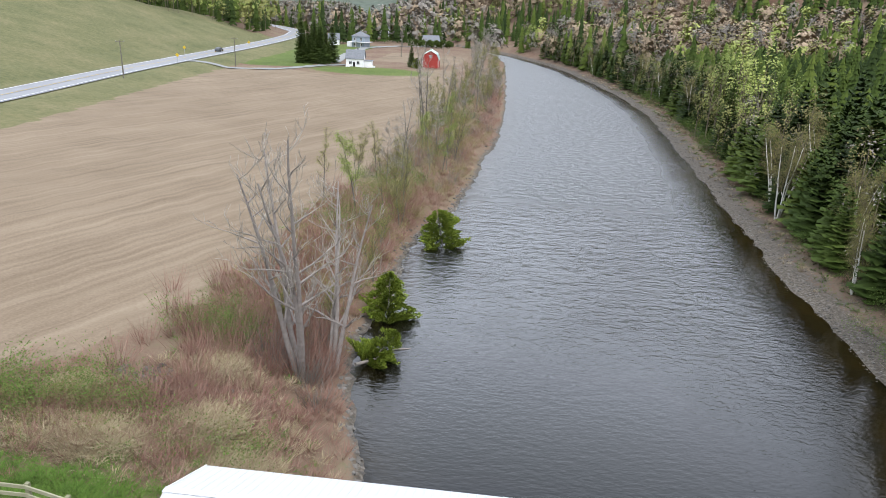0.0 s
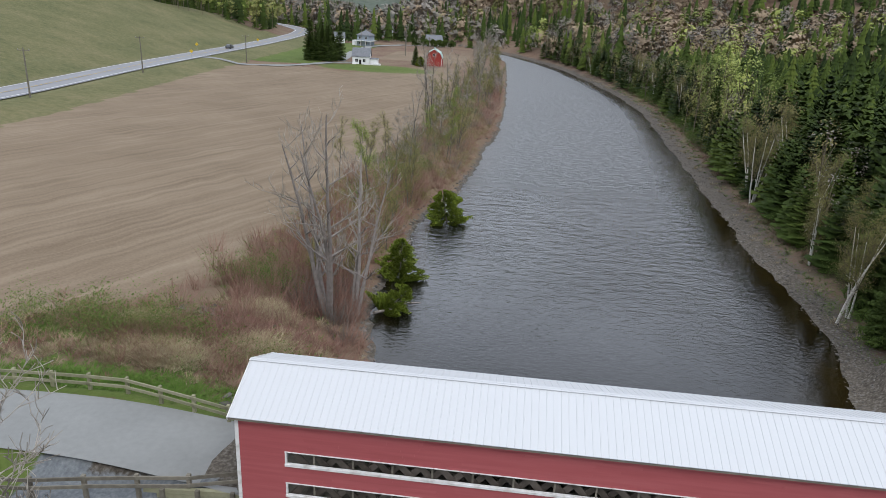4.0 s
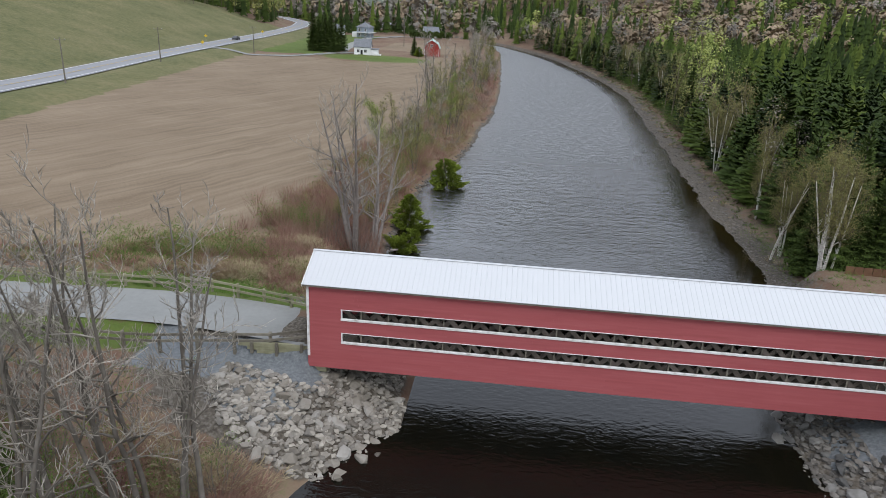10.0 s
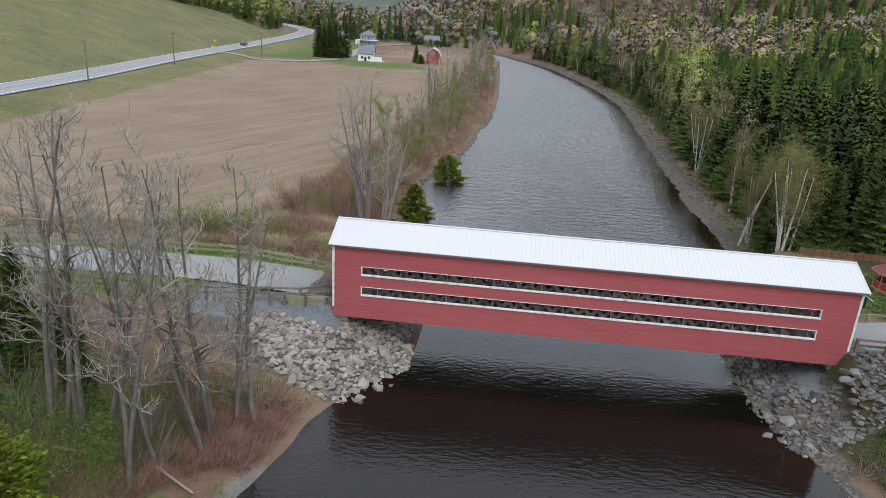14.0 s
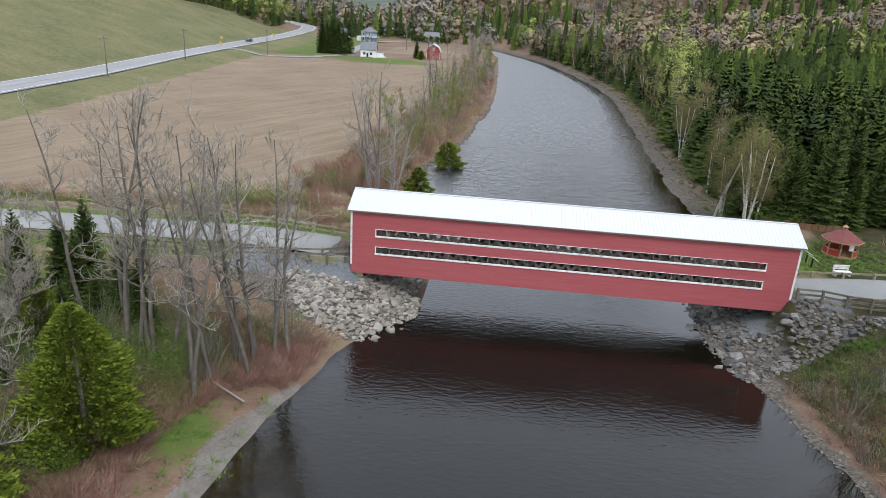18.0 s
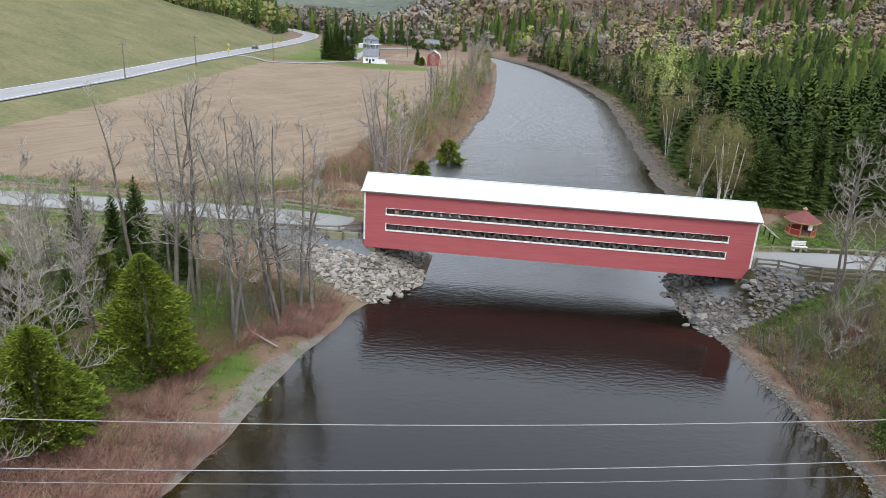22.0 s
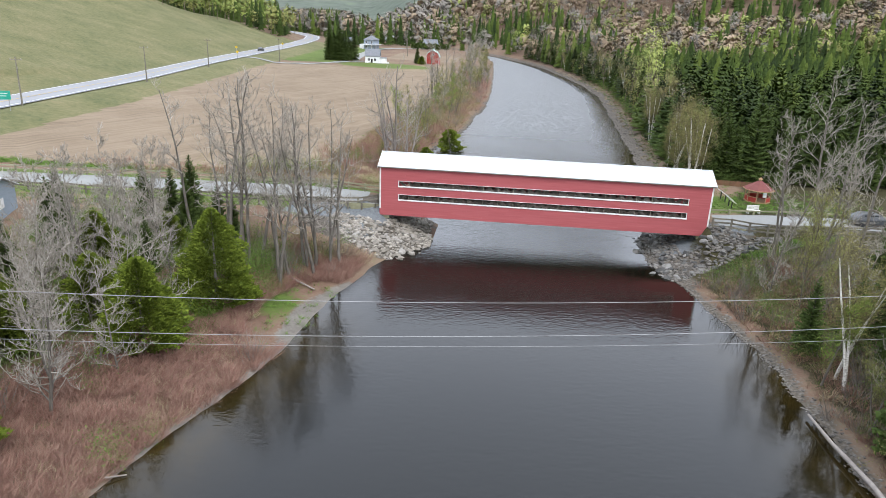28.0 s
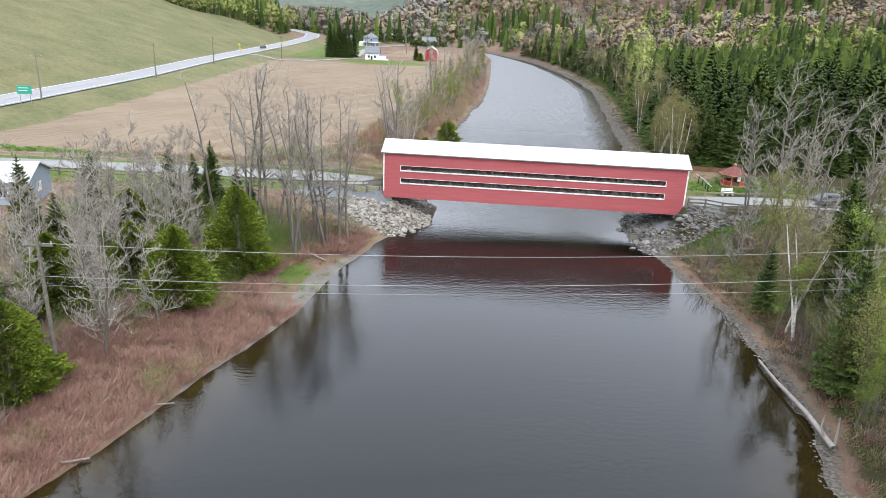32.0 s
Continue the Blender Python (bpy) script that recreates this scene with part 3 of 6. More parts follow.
# shallows' brown, cut near the bridge and added mid-river to paint its reflection
sh = (np.clip(1 - (rx - WX) / 7, 0, 1) * 0.2 + np.clip(1 - edge / 5, 0, 1) * 0.25) * (0.15 + 0.85 * smooth01((np.abs(WY + 4) - 10) / 12)) + (np.clip(1 - (WX - lx) / 7, 0, 1) * 0.4 + np.clip(1 - (rx - WX) / 7, 0, 1) * 0.12) * smooth01((-18 - WY) / 12) + 0.06 * smooth01((WY + 34) / 14) * smooth01((9 - WY) / 10)
fast = np.interp(WY, [-100, -35, -20, -8, 0, 10, 30, 65, 110, 200, 400], [0.06, 0.08, 0.12, 0.2, 0.24, 0.24, 0.42, 0.95, 1.3, 1.5, 1.6])
wm.attributes.new("shallow_and_reflected", "FLOAT", "POINT").data.foreach_set("value", np.clip(sh, 0, 1).astype(np.float32).ravel())
wm.attributes.new("fast", "FLOAT", "POINT").data.foreach_set("value", (fast * (0.22 + 0.78 * smooth01((rx - WX - 0.5) / 7))).astype(np.float32).ravel())
tagged(new("water", wm), "dark peat-brown river reflecting a grey overcast sky", "river", kind="structure")


def strip(name, pts, width, material, lift, label, category, z=None, step=3.0, parent=None):
    """A road or a painted line that follows the ground along a line of points."""
    pts = np.array(pts, float)
    s = np.concatenate([[0], np.cumsum(np.hypot(*np.diff(pts, axis=0).T))])
    q = np.arange(0, s[-1], step)
    px, py = np.interp(q, s, pts[:, 0]), np.interp(q, s, pts[:, 1])
    k = np.ones(5) / 5
    if len(q) > 12:
        px[2:-2], py[2:-2] = np.convolve(px, k, "valid"), np.convolve(py, k, "valid")
    tx, ty = np.gradient(px), np.gradient(py)
    ln = np.hypot(tx, ty)
    nxn, nyn = -ty / ln, tx / ln
    cols = np.linspace(-width / 2, width / 2, 5)
    VX, VY = px[:, None] + nxn[:, None] * cols, py[:, None] + nyn[:, None] * cols
    zz = np.maximum(ground_z(VX, VY), ground_z(px, py)[:, None]) + lift if z is None else np.full_like(VX, z)
    i = np.arange(VX.size).reshape(VX.shape)
    Fq = np.stack([i[:-1, :-1], i[:-1, 1:], i[1:, 1:], i[1:, :-1]], -1).reshape(-1, 4)
    me = mesh_of(name, np.stack([VX, VY, zz], -1), Fq, [material], smooth=True)
    ob = new(name, me)
    if parent:
        ob.parent = parent
        return ob
    return tagged(ob, label, category, kind="structure")


hw = [(np.interp(y, HY, HX), y) for y in np.arange(-160, 620, 8)]
road = strip("road", hw, 9.6, HIGHWAY, 0.18, "two-lane pale asphalt highway along the hillside", "road")
for o, w, m_, nm in ((-4.1, 0.18, LINE, "edge_line"), (4.1, 0.18, LINE, "edge_line"), (0.0, 0.22, YLINE, "centre_line")):
    strip(nm, [(x + o, y) for x, y in hw], w, m_, 0.27, "", "", parent=road)
lane_l = strip("pavement", [(x, np.interp(x, ROADX, ROADY)) for x in np.arange(-150, 1.6, 1.5)], 4.9, ASPHALT, 0, "worn grey asphalt lane leading to the bridge", "lane", z=ROADZ + 0.03, step=1.5)
lane_r = strip("pavement", [(x, np.interp(x, ROADX, ROADY)) for x in np.arange(36.2, 110, 1.5)], 4.4, ASPHALT, 0, "grey gravelled lane leaving the bridge", "lane", z=ROADZ + 0.03, step=1.5)
strip("road", [(-92, 186), (-80, 189), (-62, 194), (-52, 218), (-40, 224)], 3.8, ASPHALT, 0.12, "narrow side road to the farmhouses", "road")
strip("road", [(-54, 222), (-60, 270), (-62, 309), (-50, 335), (-30, 345)], 4.5, ASPHALT, 0.15, "side road past the houses", "road")

# ---------------------------------------------------------------- covered bridge
BX0, BX1, BY0, BY1, BZ0, BZ1, RIDGE = 0.0, 35.9, 0.0, 4.95, 2.95, 8.5, 9.66
bridge = thing("covered_bridge", pose(0, 0, 0), "long red covered wooden bridge with white metal roof over the river", "bridge")
SLITS = ((6.28, 6.94), (4.73, 5.40))
SX0, SX1 = 2.1, 33.5


def siding(y_out, sign, seed):
    """Lapped boards, each with its own edge, round the two long openings."""
    rnd = random.Random(seed)
    V, F = [], []
    bands = [(BZ0, SLITS[1][0], BX0, BX1), (SLITS[1][1], SLITS[0][0], BX0, BX1), (SLITS[0][1], BZ1, BX0, BX1)]
    for s in SLITS:
        bands += [(s[0], s[1], BX0, SX0), (s[0], s[1], SX1, BX1)]
    for z0, z1, x0, x1 in bands:
        n = max(1, round((z1 - z0) / 0.14))
        h = (z1 - z0) / n
        for i in range(n):
            x = x0
            while x < x1 - 0.01:
                e = min(x1, x + rnd.uniform(2.4, 4.9))
                if x1 - e < 1.0:
                    e = x1
                a, b = z0 + i * h, z0 + (i + 1) * h + 0.012
                lo, hi = 0.016 + rnd.uniform(0, 0.003), 0.012
                k = len(V)
                for xx in (x + 0.002, e - 0.002):
                    V += [(xx, y_out - sign * lo, a), (xx, y_out - sign * hi, b), (xx, y_out + sign * 0.02, b), (xx, y_out + sign * 0.02, a)]
                F += [(k, k + 4, k + 5, k + 1), (k, k + 3, k + 7, k + 4), (k + 1, k + 5, k + 6, k + 2), (k, k + 1, k + 2, k + 3), (k + 4, k + 7, k + 6, k + 5), (k + 3, k + 2, k + 6, k + 7)]
                x = e
    return mesh_of("siding", V, F, [RED])


part("siding", siding(BY0, 1, 3), None, bridge, "weathered red horizontal boards")
part("siding", siding(BY1, -1, 4), None, bridge, "weathered red horizontal boards")
for y, s in ((BY0, -1), (BY1, 1)):
    for z0, z1 in SLITS:
        part("sill", boxm(SX0 - 0.05, SX1 + 0.05, min(y + s * 0.09, y - s * 0.05), max(y + s * 0.09, y - s * 0.05), z0 - 0.03, z0 + 0.1, 0.01), WHITE, bridge, "peeling white sill board")
        part("head_board", boxm(SX0 - 0.05, SX1 + 0.05, min(y + s * 0.06, y - s * 0.05), max(y + s * 0.06, y - s * 0.05), z1 - 0.01, z1 + 0.022, 0.004), WHITE, bridge, "peeling white head board")
        for x in (SX0, SX1):
            part("end_trim", boxm(x - 0.035, x + 0.035, min(y + s * 0.06, y - s * 0.05), max(y + s * 0.06, y - s * 0.05), z0 + 0.1, z1 - 0.02), WHITE, bridge)
        for i in range(19):
            x = SX0 + (i + 0.7) * (SX1 - SX0) / 19
            part("stud", boxm(x - 0.04, x + 0.04, min(y - s * 0.06, y - s * 0.13), max(y - s * 0.06, y - s * 0.13), z0 + 0.1, z1), OLDWOOD, bridge)
for x, s in ((BX0, -1), (BX1, 1)):
    for y in (BY0, BY1):
        part("corner_board", boxm(min(x + s * 0.035, x - s * 0.12), max(x + s * 0.035, x - s * 0.12), y - 0.05 if y == BY0 else y - 0.1, y + 0.1 if y == BY0 else y + 0.05, BZ0 + 0.75, BZ1 - 0.1, 0.006), WHITE, bridge, "white corner board")
    # portal: jambs, header and gable
    xi, xo = min(x, x + s * 0.03), max(x, x + s * 0.03)
    for y0, y1 in ((BY0 + 0.02, BY0 + 0.55), (BY1 - 0.55, BY1 - 0.02)):
        part("portal_jamb", boxm(xi, xo, y0, y1, BZ0 + 0.1, BZ1 - 0.9), RED, bridge)
    g = bmesh.new()
    yy = [BY0 + 0.02, BY1 - 0.02]
    prof = [(yy[0], BZ1 - 0.9), (yy[1], BZ1 - 0.9), (yy[1], BZ1), ((yy[0] + yy[1]) / 2, RIDGE - 0.12), (yy[0], BZ1)]
    va = [g.verts.new((xi, a, b)) for a, b in prof]
    vb = [g.verts.new((xo, a, b)) for a, b in prof]
    g.faces.new(va)
    g.faces.new(vb[::-1])
    for i in range(5):
        g.faces.new((va[i], vb[i], vb[(i + 1) % 5], va[(i + 1) % 5]))
    bmesh.ops.recalc_face_normals(g, faces=g.faces)
    part("gable", g, RED, bridge)
    mid = (BY0 + BY1) / 2
    for y0, z0, y1, z1 in ((BY0 - 0.3, BZ1 - 0.06, mid, RIDGE - 0.02), (BY1 + 0.3, BZ1 - 0.06, mid, RIDGE - 0.02)):
        part("barge_board", beam(bmesh.new(), (x + s * 0.22, y0, z0), (x + s * 0.22, y1, z1), 0.03, 0.2), WHITE, bridge, "white barge board")

# roof: ribbed sheets on both slopes, ridge cap, eave boards
mid = (BY0 + BY1) / 2
OVER, ENDS = 0.3, 0.25
run = mid - BY0 + OVER
drop = RIDGE - (BZ1 - 0.02)
pitch = math.atan2(drop, run)
slope = math.hypot(run, drop)
NP = 40
pw = (BX1 - BX0 + 2 * ENDS) / NP


def roof_sheet():
    """One ribbed sheet, lying along y from the eave (0) up to the ridge."""
    prof = []
    ribs = 3
    for i in range(ribs):
        c = pw * (i + 0.5) / ribs
        prof += [(c - 0.022, 0), (c - 0.012, 0.015), (c + 0.012, 0.015), (c + 0.022, 0)]
    prof = [(0, 0)] + prof + [(pw, 0)]
    V, F = [], []
    for x, z in prof:
        V += [(x, 0, z), (x, slope, z), (x, 0, z - 0.035 if z == 0 else -0.035), (x, slope, -0.035)]
    for i in range(len(prof) - 1):
        k = 4 * i
        F += [(k, k + 4, k + 5, k + 1), (k + 2, k + 3, k + 7, k + 6), (k, k + 2, k + 6, k + 4), (k + 1, k + 5, k + 7, k + 3)]
    F += [(0, 1, 3, 2), (k + 4, k + 6, k + 7, k + 5)]
    return mesh_of("roof_sheet", V, F, [ROOF])


sheet = roof_sheet()
for i in range(NP):
    for side in (0, 1):
        ob = new("roof_sheet", sheet)
        ob.parent = bridge
        if side == 0:
            ob.matrix_world = Matrix.Translation((BX0 - ENDS + i * pw, BY0 - OVER, BZ1 + 0.02)) @ Matrix.Rotation(pitch, 4, "X")
        else:
            ob.matrix_world = Matrix.Translation((BX0 - ENDS + (i + 1) * pw, BY1 + OVER, BZ1 + 0.02)) @ Matrix.Rotation(math.pi, 4, "Z") @ Matrix.Rotation(pitch, 4, "X")
cap = bmesh.new()
for s in (-1, 1):
    beam(cap, (BX0 - ENDS - 0.02, mid + s * 0.06, RIDGE + 0.03), (BX1 + ENDS + 0.02, mid + s * 0.06, RIDGE + 0.03), 0.13, 0.02)
part("ridge_cap", cap, ROOF, bridge, "white metal ridge cap")
for y in (BY0 - OVER + 0.06, BY1 + OVER - 0.06):
    part("eave_board", boxm(BX0 - ENDS, BX1 + ENDS, y - 0.02, y + 0.02, BZ1 - 0.12, BZ1 - 0.025), OLDWOOD, bridge, "weathered grey eave board")

# lattice truss, chords, deck and floor beams
for y, s in ((BY0, 1), (BY1, -1)):
    for z in (BZ0 + 0.35, BZ0 + 1.25, BZ1 - 0.5, BZ1 - 1.5):
        part("chord", boxm(BX0 + 0.1, BX1 - 0.1, min(y + s * 0.16, y + s * 0.42), max(y + s * 0.16, y + s * 0.42), z - 0.14, z + 0.14), DARKWOOD, bridge)
plank = mesh_of("lattice_plank", *[np.array(a) for a in ([[-3.5, -.035, -.14], [3.5, -.035, -.14], [3.5, .035, -.14], [-3.5, .035, -.14], [-3.5, -.035, .14], [3.5, -.035, .14], [3.5, .035, .14], [-3.5, .035, .14]], [[0, 3, 2, 1], [4, 5, 6, 7], [0, 1, 5, 4], [1, 2, 6, 5], [2, 3, 7, 6], [3, 0, 4, 7]])], [DARKWOOD])
for y, s in ((BY0, 1), (BY1, -1)):
    for i in range(34):
        x = BX0 + 3.3 + i * 0.89
        for tilt, dy in ((48, 0.24), (-48, 0.33)):
            ob = new("lattice_plank", plank)
            ob.parent = bridge
            ob.matrix_world = Matrix.Translation((x, y + s * dy, (BZ0 + BZ1) / 2)) @ Matrix.Rotation(radians(tilt), 4, "Y")
for i in range(44):
    x = BX0 + 0.1 + i * (BX1 - BX0 - 0.2) / 44
    part("deck_plank", boxm(x, x + 0.8, BY0 + 0.5, BY1 - 0.5, BZ0 + 0.88, BZ0 + 1.0), OLDWOOD, bridge)
for i in range(13):
    x = BX0 + 0.6 + i * (BX1 - BX0 - 1.2) / 12
    part("floor_beam", boxm(x - 0.15, x + 0.15, BY0 + 0.12, BY1 - 0.12, BZ0 + 0.5, BZ0 + 0.87), OLDWOOD, bridge)
    part("tie_beam", boxm(x - 0.1, x + 0.1, BY0 + 0.05, BY1 - 0.05, BZ1 - 0.22, BZ1 - 0.03), OLDWOOD, bridge)

# abutments under both ends
for x0, x1, nm in ((-1.3, 0.9, "left"), (35.0, 37.2, "right")):
    ab = thing("abutment", pose(0, 0, 0), "squared timber abutment carrying the end of the bridge", "abutment")
    part("bearing_block", boxm(x0, x1, 0.35, 4.6, 0.9, 2.55, 0.03), CONCRETE, ab)
    for k in range(2):
        part("sleeper", boxm(x0 - 0.1, x1 + 0.15, 0.18 + k * 4.3, 0.5 + k * 4.3, 2.5, 2.93, 0.02), PALEWOOD, ab, "pale squared timber")


def wing_wall(pts, label):
    w = thing("timber_wing_wall", pose(0, 0, 0), label, "retaining wall")
    (xa, ya), (xb, yb) = pts
    for k in range(6):
        z = ROADZ - 0.1 - k * 0.24
        part("timber", beam(bmesh.new(), (xa, ya, z), (xb + (xa - xb) * 0.13 * k, yb + (ya - yb) * 0.13 * k, z), 0.22, 0.225), PALEWOOD, w)
    for k in range(3):
        f = 0.1 + 0.35 * k
        x, y = xa + (xb - xa) * f, ya + (yb - ya) * f
        part("upright", boxm(x - 0.09, x + 0.09, y - 0.26, y - 0.1, ROADZ - 1.45 + 0.4 * k, ROADZ + 0.1), OLDWOOD, w)
    return w


wing_wall(((-0.15, 0.75), (-4.6, 0.4)), "greenish timber retaining wall beside the lane")
wing_wall(((36.1, 0.35), (40.0, 0.3)), "grey timber retaining wall beside the lane")


def fence(pts, label, h=0.95, rails=2, post_step=2.2, mat=OLDWOOD):
    f = thing("rail_fence", pose(0, 0, 0), label, "fence", "guard fences")
    rnd = random.Random(len(label) + int(pts[0][0]))
    pts = np.array(pts, float)
    s = np.concatenate([[0], np.cumsum(np.hypot(*np.diff(pts, axis=0).T))])
    n = int(s[-1] / post_step)
    q = np.linspace(0, s[-1], n + 1)
    P = np.stack([np.interp(q, s, pts[:, 0]), np.interp(q, s, pts[:, 1])], 1)
    gzv = np.maximum(ground_z(P[:, 0], P[:, 1]), ROADZ - 0.35)
    for i in range(n + 1):
        x, y = P[i]
        b = boxm(-0.09, 0.09, -0.09, 0.09, -0.9, h + 0.05, 0.015)
        ob = part("post", b, mat, f)
        ob.matrix_world = Matrix.Translation((x, y, gzv[i])) @ Matrix.Rotation(rnd.uniform(-0.03, 0.03), 4, "X")
        if i < n:
            for r in range(rails):
                z = h - 0.08 - r * 0.42
                d = (P[i + 1] - P[i]) / np.hypot(*(P[i + 1] - P[i]))
                o = np.array([-d[1], d[0]]) * 0.11
                bm = bmesh.new()
                beam(bm, (*(P[i] - d * 0.1 + o), gzv[i] + z + rnd.uniform(-.02, .02)), (*(P[i + 1] + d * 0.1 + o), gzv[i + 1] + z + rnd.uniform(-.02, .02)), 0.06, 0.17)
                part("rail", bm, mat, f)
    return f


fence([(-0.8, 5.2), (-9.0, 7.4), (-15.5, 7.5), (-30, 6.2), (-60, 3.4)], "weathered wooden rail fence along the lane by the field", mat=PALEWOOD)
fence([(-0.4, 0.9), (-3.4, 0.6), (-6.5, 0.0), (-10.0, -0.8), (-25, -1.0), (-45, -2.2)], "weathered wooden rail fence on the river side of the lane", h=1.0)
fence([(36.4, 0.1), (45.3, 0.3), (58, 0.6)], "grey three-rail wooden fence along the lane", h=1.05, rails=3, post_step=1.9)
fence([(37, 5.6), (48, 7.4), (60, 7.8)], "low grey wooden rail by the lawn", h=0.55, rails=1, post_step=2.6, mat=PALEWOOD)

# ---------------------------------------------------------------- trees and shrubs
R_ = np.random.default_rng(7)


def prism(segs, sides):
    """Tapered limbs: an array of rows ax ay az bx by bz r0 r1 becomes one mesh of open prisms."""
    S = np.asarray(segs, float)
    a, b, r0, r1 = S[:, :3], S[:, 3:6], S[:, 6], S[:, 7]
    d = b - a
    d /= np.linalg.norm(d, axis=1, keepdims=True) + 1e-9
    h = np.where(np.abs(d[:, 2:3]) > 0.9, [[1.0, 0, 0]], [[0, 0, 1.0]])
    u = np.cross(d, h)
    u /= np.linalg.norm(u, axis=1, keepdims=True)
    v = np.cross(d, u)
    n = len(S)
    V = np.zeros((n, 2 * sides, 3))
    for k in range(sides):
        c, s = math.cos(2 * math.pi * k / sides), math.sin(2 * math.pi * k / sides)
        V[:, k] = a + (u * c + v * s) * r0[:, None]
        V[:, sides + k] = b + (u * c + v * s) * r1[:, None]
    base = (np.arange(n) * 2 * sides)[:, None]
    Fs = []
    for k in range(sides):
        q = (k + 1) % sides
        Fs.append(base + np.array([[k, q, sides + q]]))
        Fs.append(base + np.array([[k, sides + q, sides + k]]))
    return V.reshape(-1, 3), np.concatenate(Fs)


def pipe(pts, radii, sides=6):
    """One joined tube along a line of points."""
    P = np.asarray(pts, float)
    T = np.gradient(P, axis=0)
    T /= np.linalg.norm(T, axis=1, keepdims=True)
    U = np.cross(T, [0.13, 0.21, 0.97])
    U /= np.linalg.norm(U, axis=1, keepdims=True)
    W = np.cross(T, U)
    a = 2 * np.pi * np.arange(sides) / sides
    R = np.asarray(radii, float)[:, None, None]
    V = P[:, None] + R * (U[:, None] * np.cos(a)[None, :, None] + W[:, None] * np.sin(a)[None, :, None])
    i = np.arange(len(P) * sides).reshape(len(P), sides)
    j = np.roll(i, -1, axis=1)
    F = np.concatenate([np.stack([i[:-1], j[:-1], j[1:]], -1).reshape(-1, 3), np.stack([i[:-1], j[1:], i[1:]], -1).reshape(-1, 3)])
    return V.reshape(-1, 3), F


def limbs(rng, height, radius, stems=1, kids=(14, 6, 4), lean=0.1, up=0.55, reach=0.34, crook=0.13, bare=0.3):
    """A bare tree as limb rows, with the tips of its twigs."""
    rows, tips = [], []

    def grow(p, d, length, r, level, start):
        n = 9 if level == 0 else 3 if level < 3 else 2
        pts, rs = [p], [r]
        for i in range(n):
            d = d + rng.normal(0, crook * (0.3 if level == 0 else 1.3), 3) + (np.array([0, 0, 0.05]) if level else 0)
            d = d / np.linalg.norm(d)
            p = p + d * length / n
            pts.append(p)
            rs.append(r * (1 - (i + 1) / n * (0.8 if level == 0 else 0.75)))
        for i in range(n):
            rows.append((*pts[i], *pts[i + 1], rs[i], max(rs[i + 1], 0.012)))
        if level >= len(kids):
            tips.append(pts[-1])
            return
        m = kids[level]
        for j in range(m):
            f = start + (1 - start) * (j + rng.uniform(0, 1)) / m
            k = min(n - 1, int(f * n))
            q = pts[k] + (pts[k + 1] - pts[k]) * (f * n - k)
            az = rng.uniform(0, 2 * math.pi)
            out = np.array([math.cos(az), math.sin(az), rng.normal(up, 0.25)])
            if level:
                out = 0.8 * out + d * 0.9
            out /= np.linalg.norm(out)
            ln = (height * reach * (1.15 - 0.6 * f) if level == 0 else length * 0.5) * rng.uniform(0.6, 1.2)
            grow(q, out, ln, max(0.018, rs[k] * (0.55 if level == 0 else 0.5)), level + 1, 0.2)

    for s in range(stems):
        az = rng.uniform(0, 2 * math.pi)
        t = lean * rng.uniform(0.4, 1.3) if stems == 1 else lean * rng.uniform(0.8, 1.8)
        d = np.array([math.cos(az) * t, math.sin(az) * t, 1.0])
        off = np.array([math.cos(az), math.sin(az), 0]) * (radius * 1.3 if stems > 1 else 0)
        grow(off + np.array([0, 0, -0.3]), d / np.linalg.norm(d), height * rng.uniform(0.85, 1.05), radius, 0, bare)
    return rows, np.array(tips)


def leaves(rng, pts, per, size, spread, flat=0.0):
    """Loose clumps of small three-cornered leaves round points."""
    n = len(pts) * per
    c = np.repeat(pts, per, axis=0) + rng.normal(0, spread, (n, 3))
    a = rng.normal(0, 1, (n, 3))
    a /= np.linalg.norm(a, axis=1, keepdims=True)
    b = np.cross(a, rng.normal(0, 1, (n, 3)))
    b /= np.linalg.norm(b, axis=1, keepdims=True) + 1e-9
    s = size * rng.uniform(0.5, 1.4, (n, 1))
    V = np.stack([c + a * s, c - a * s * 0.6 + b * s * 0.7, c - a * s * 0.6 - b * s * 0.7], 1).reshape(-1, 3)
    return V, np.arange(3 * n).reshape(-1, 3)


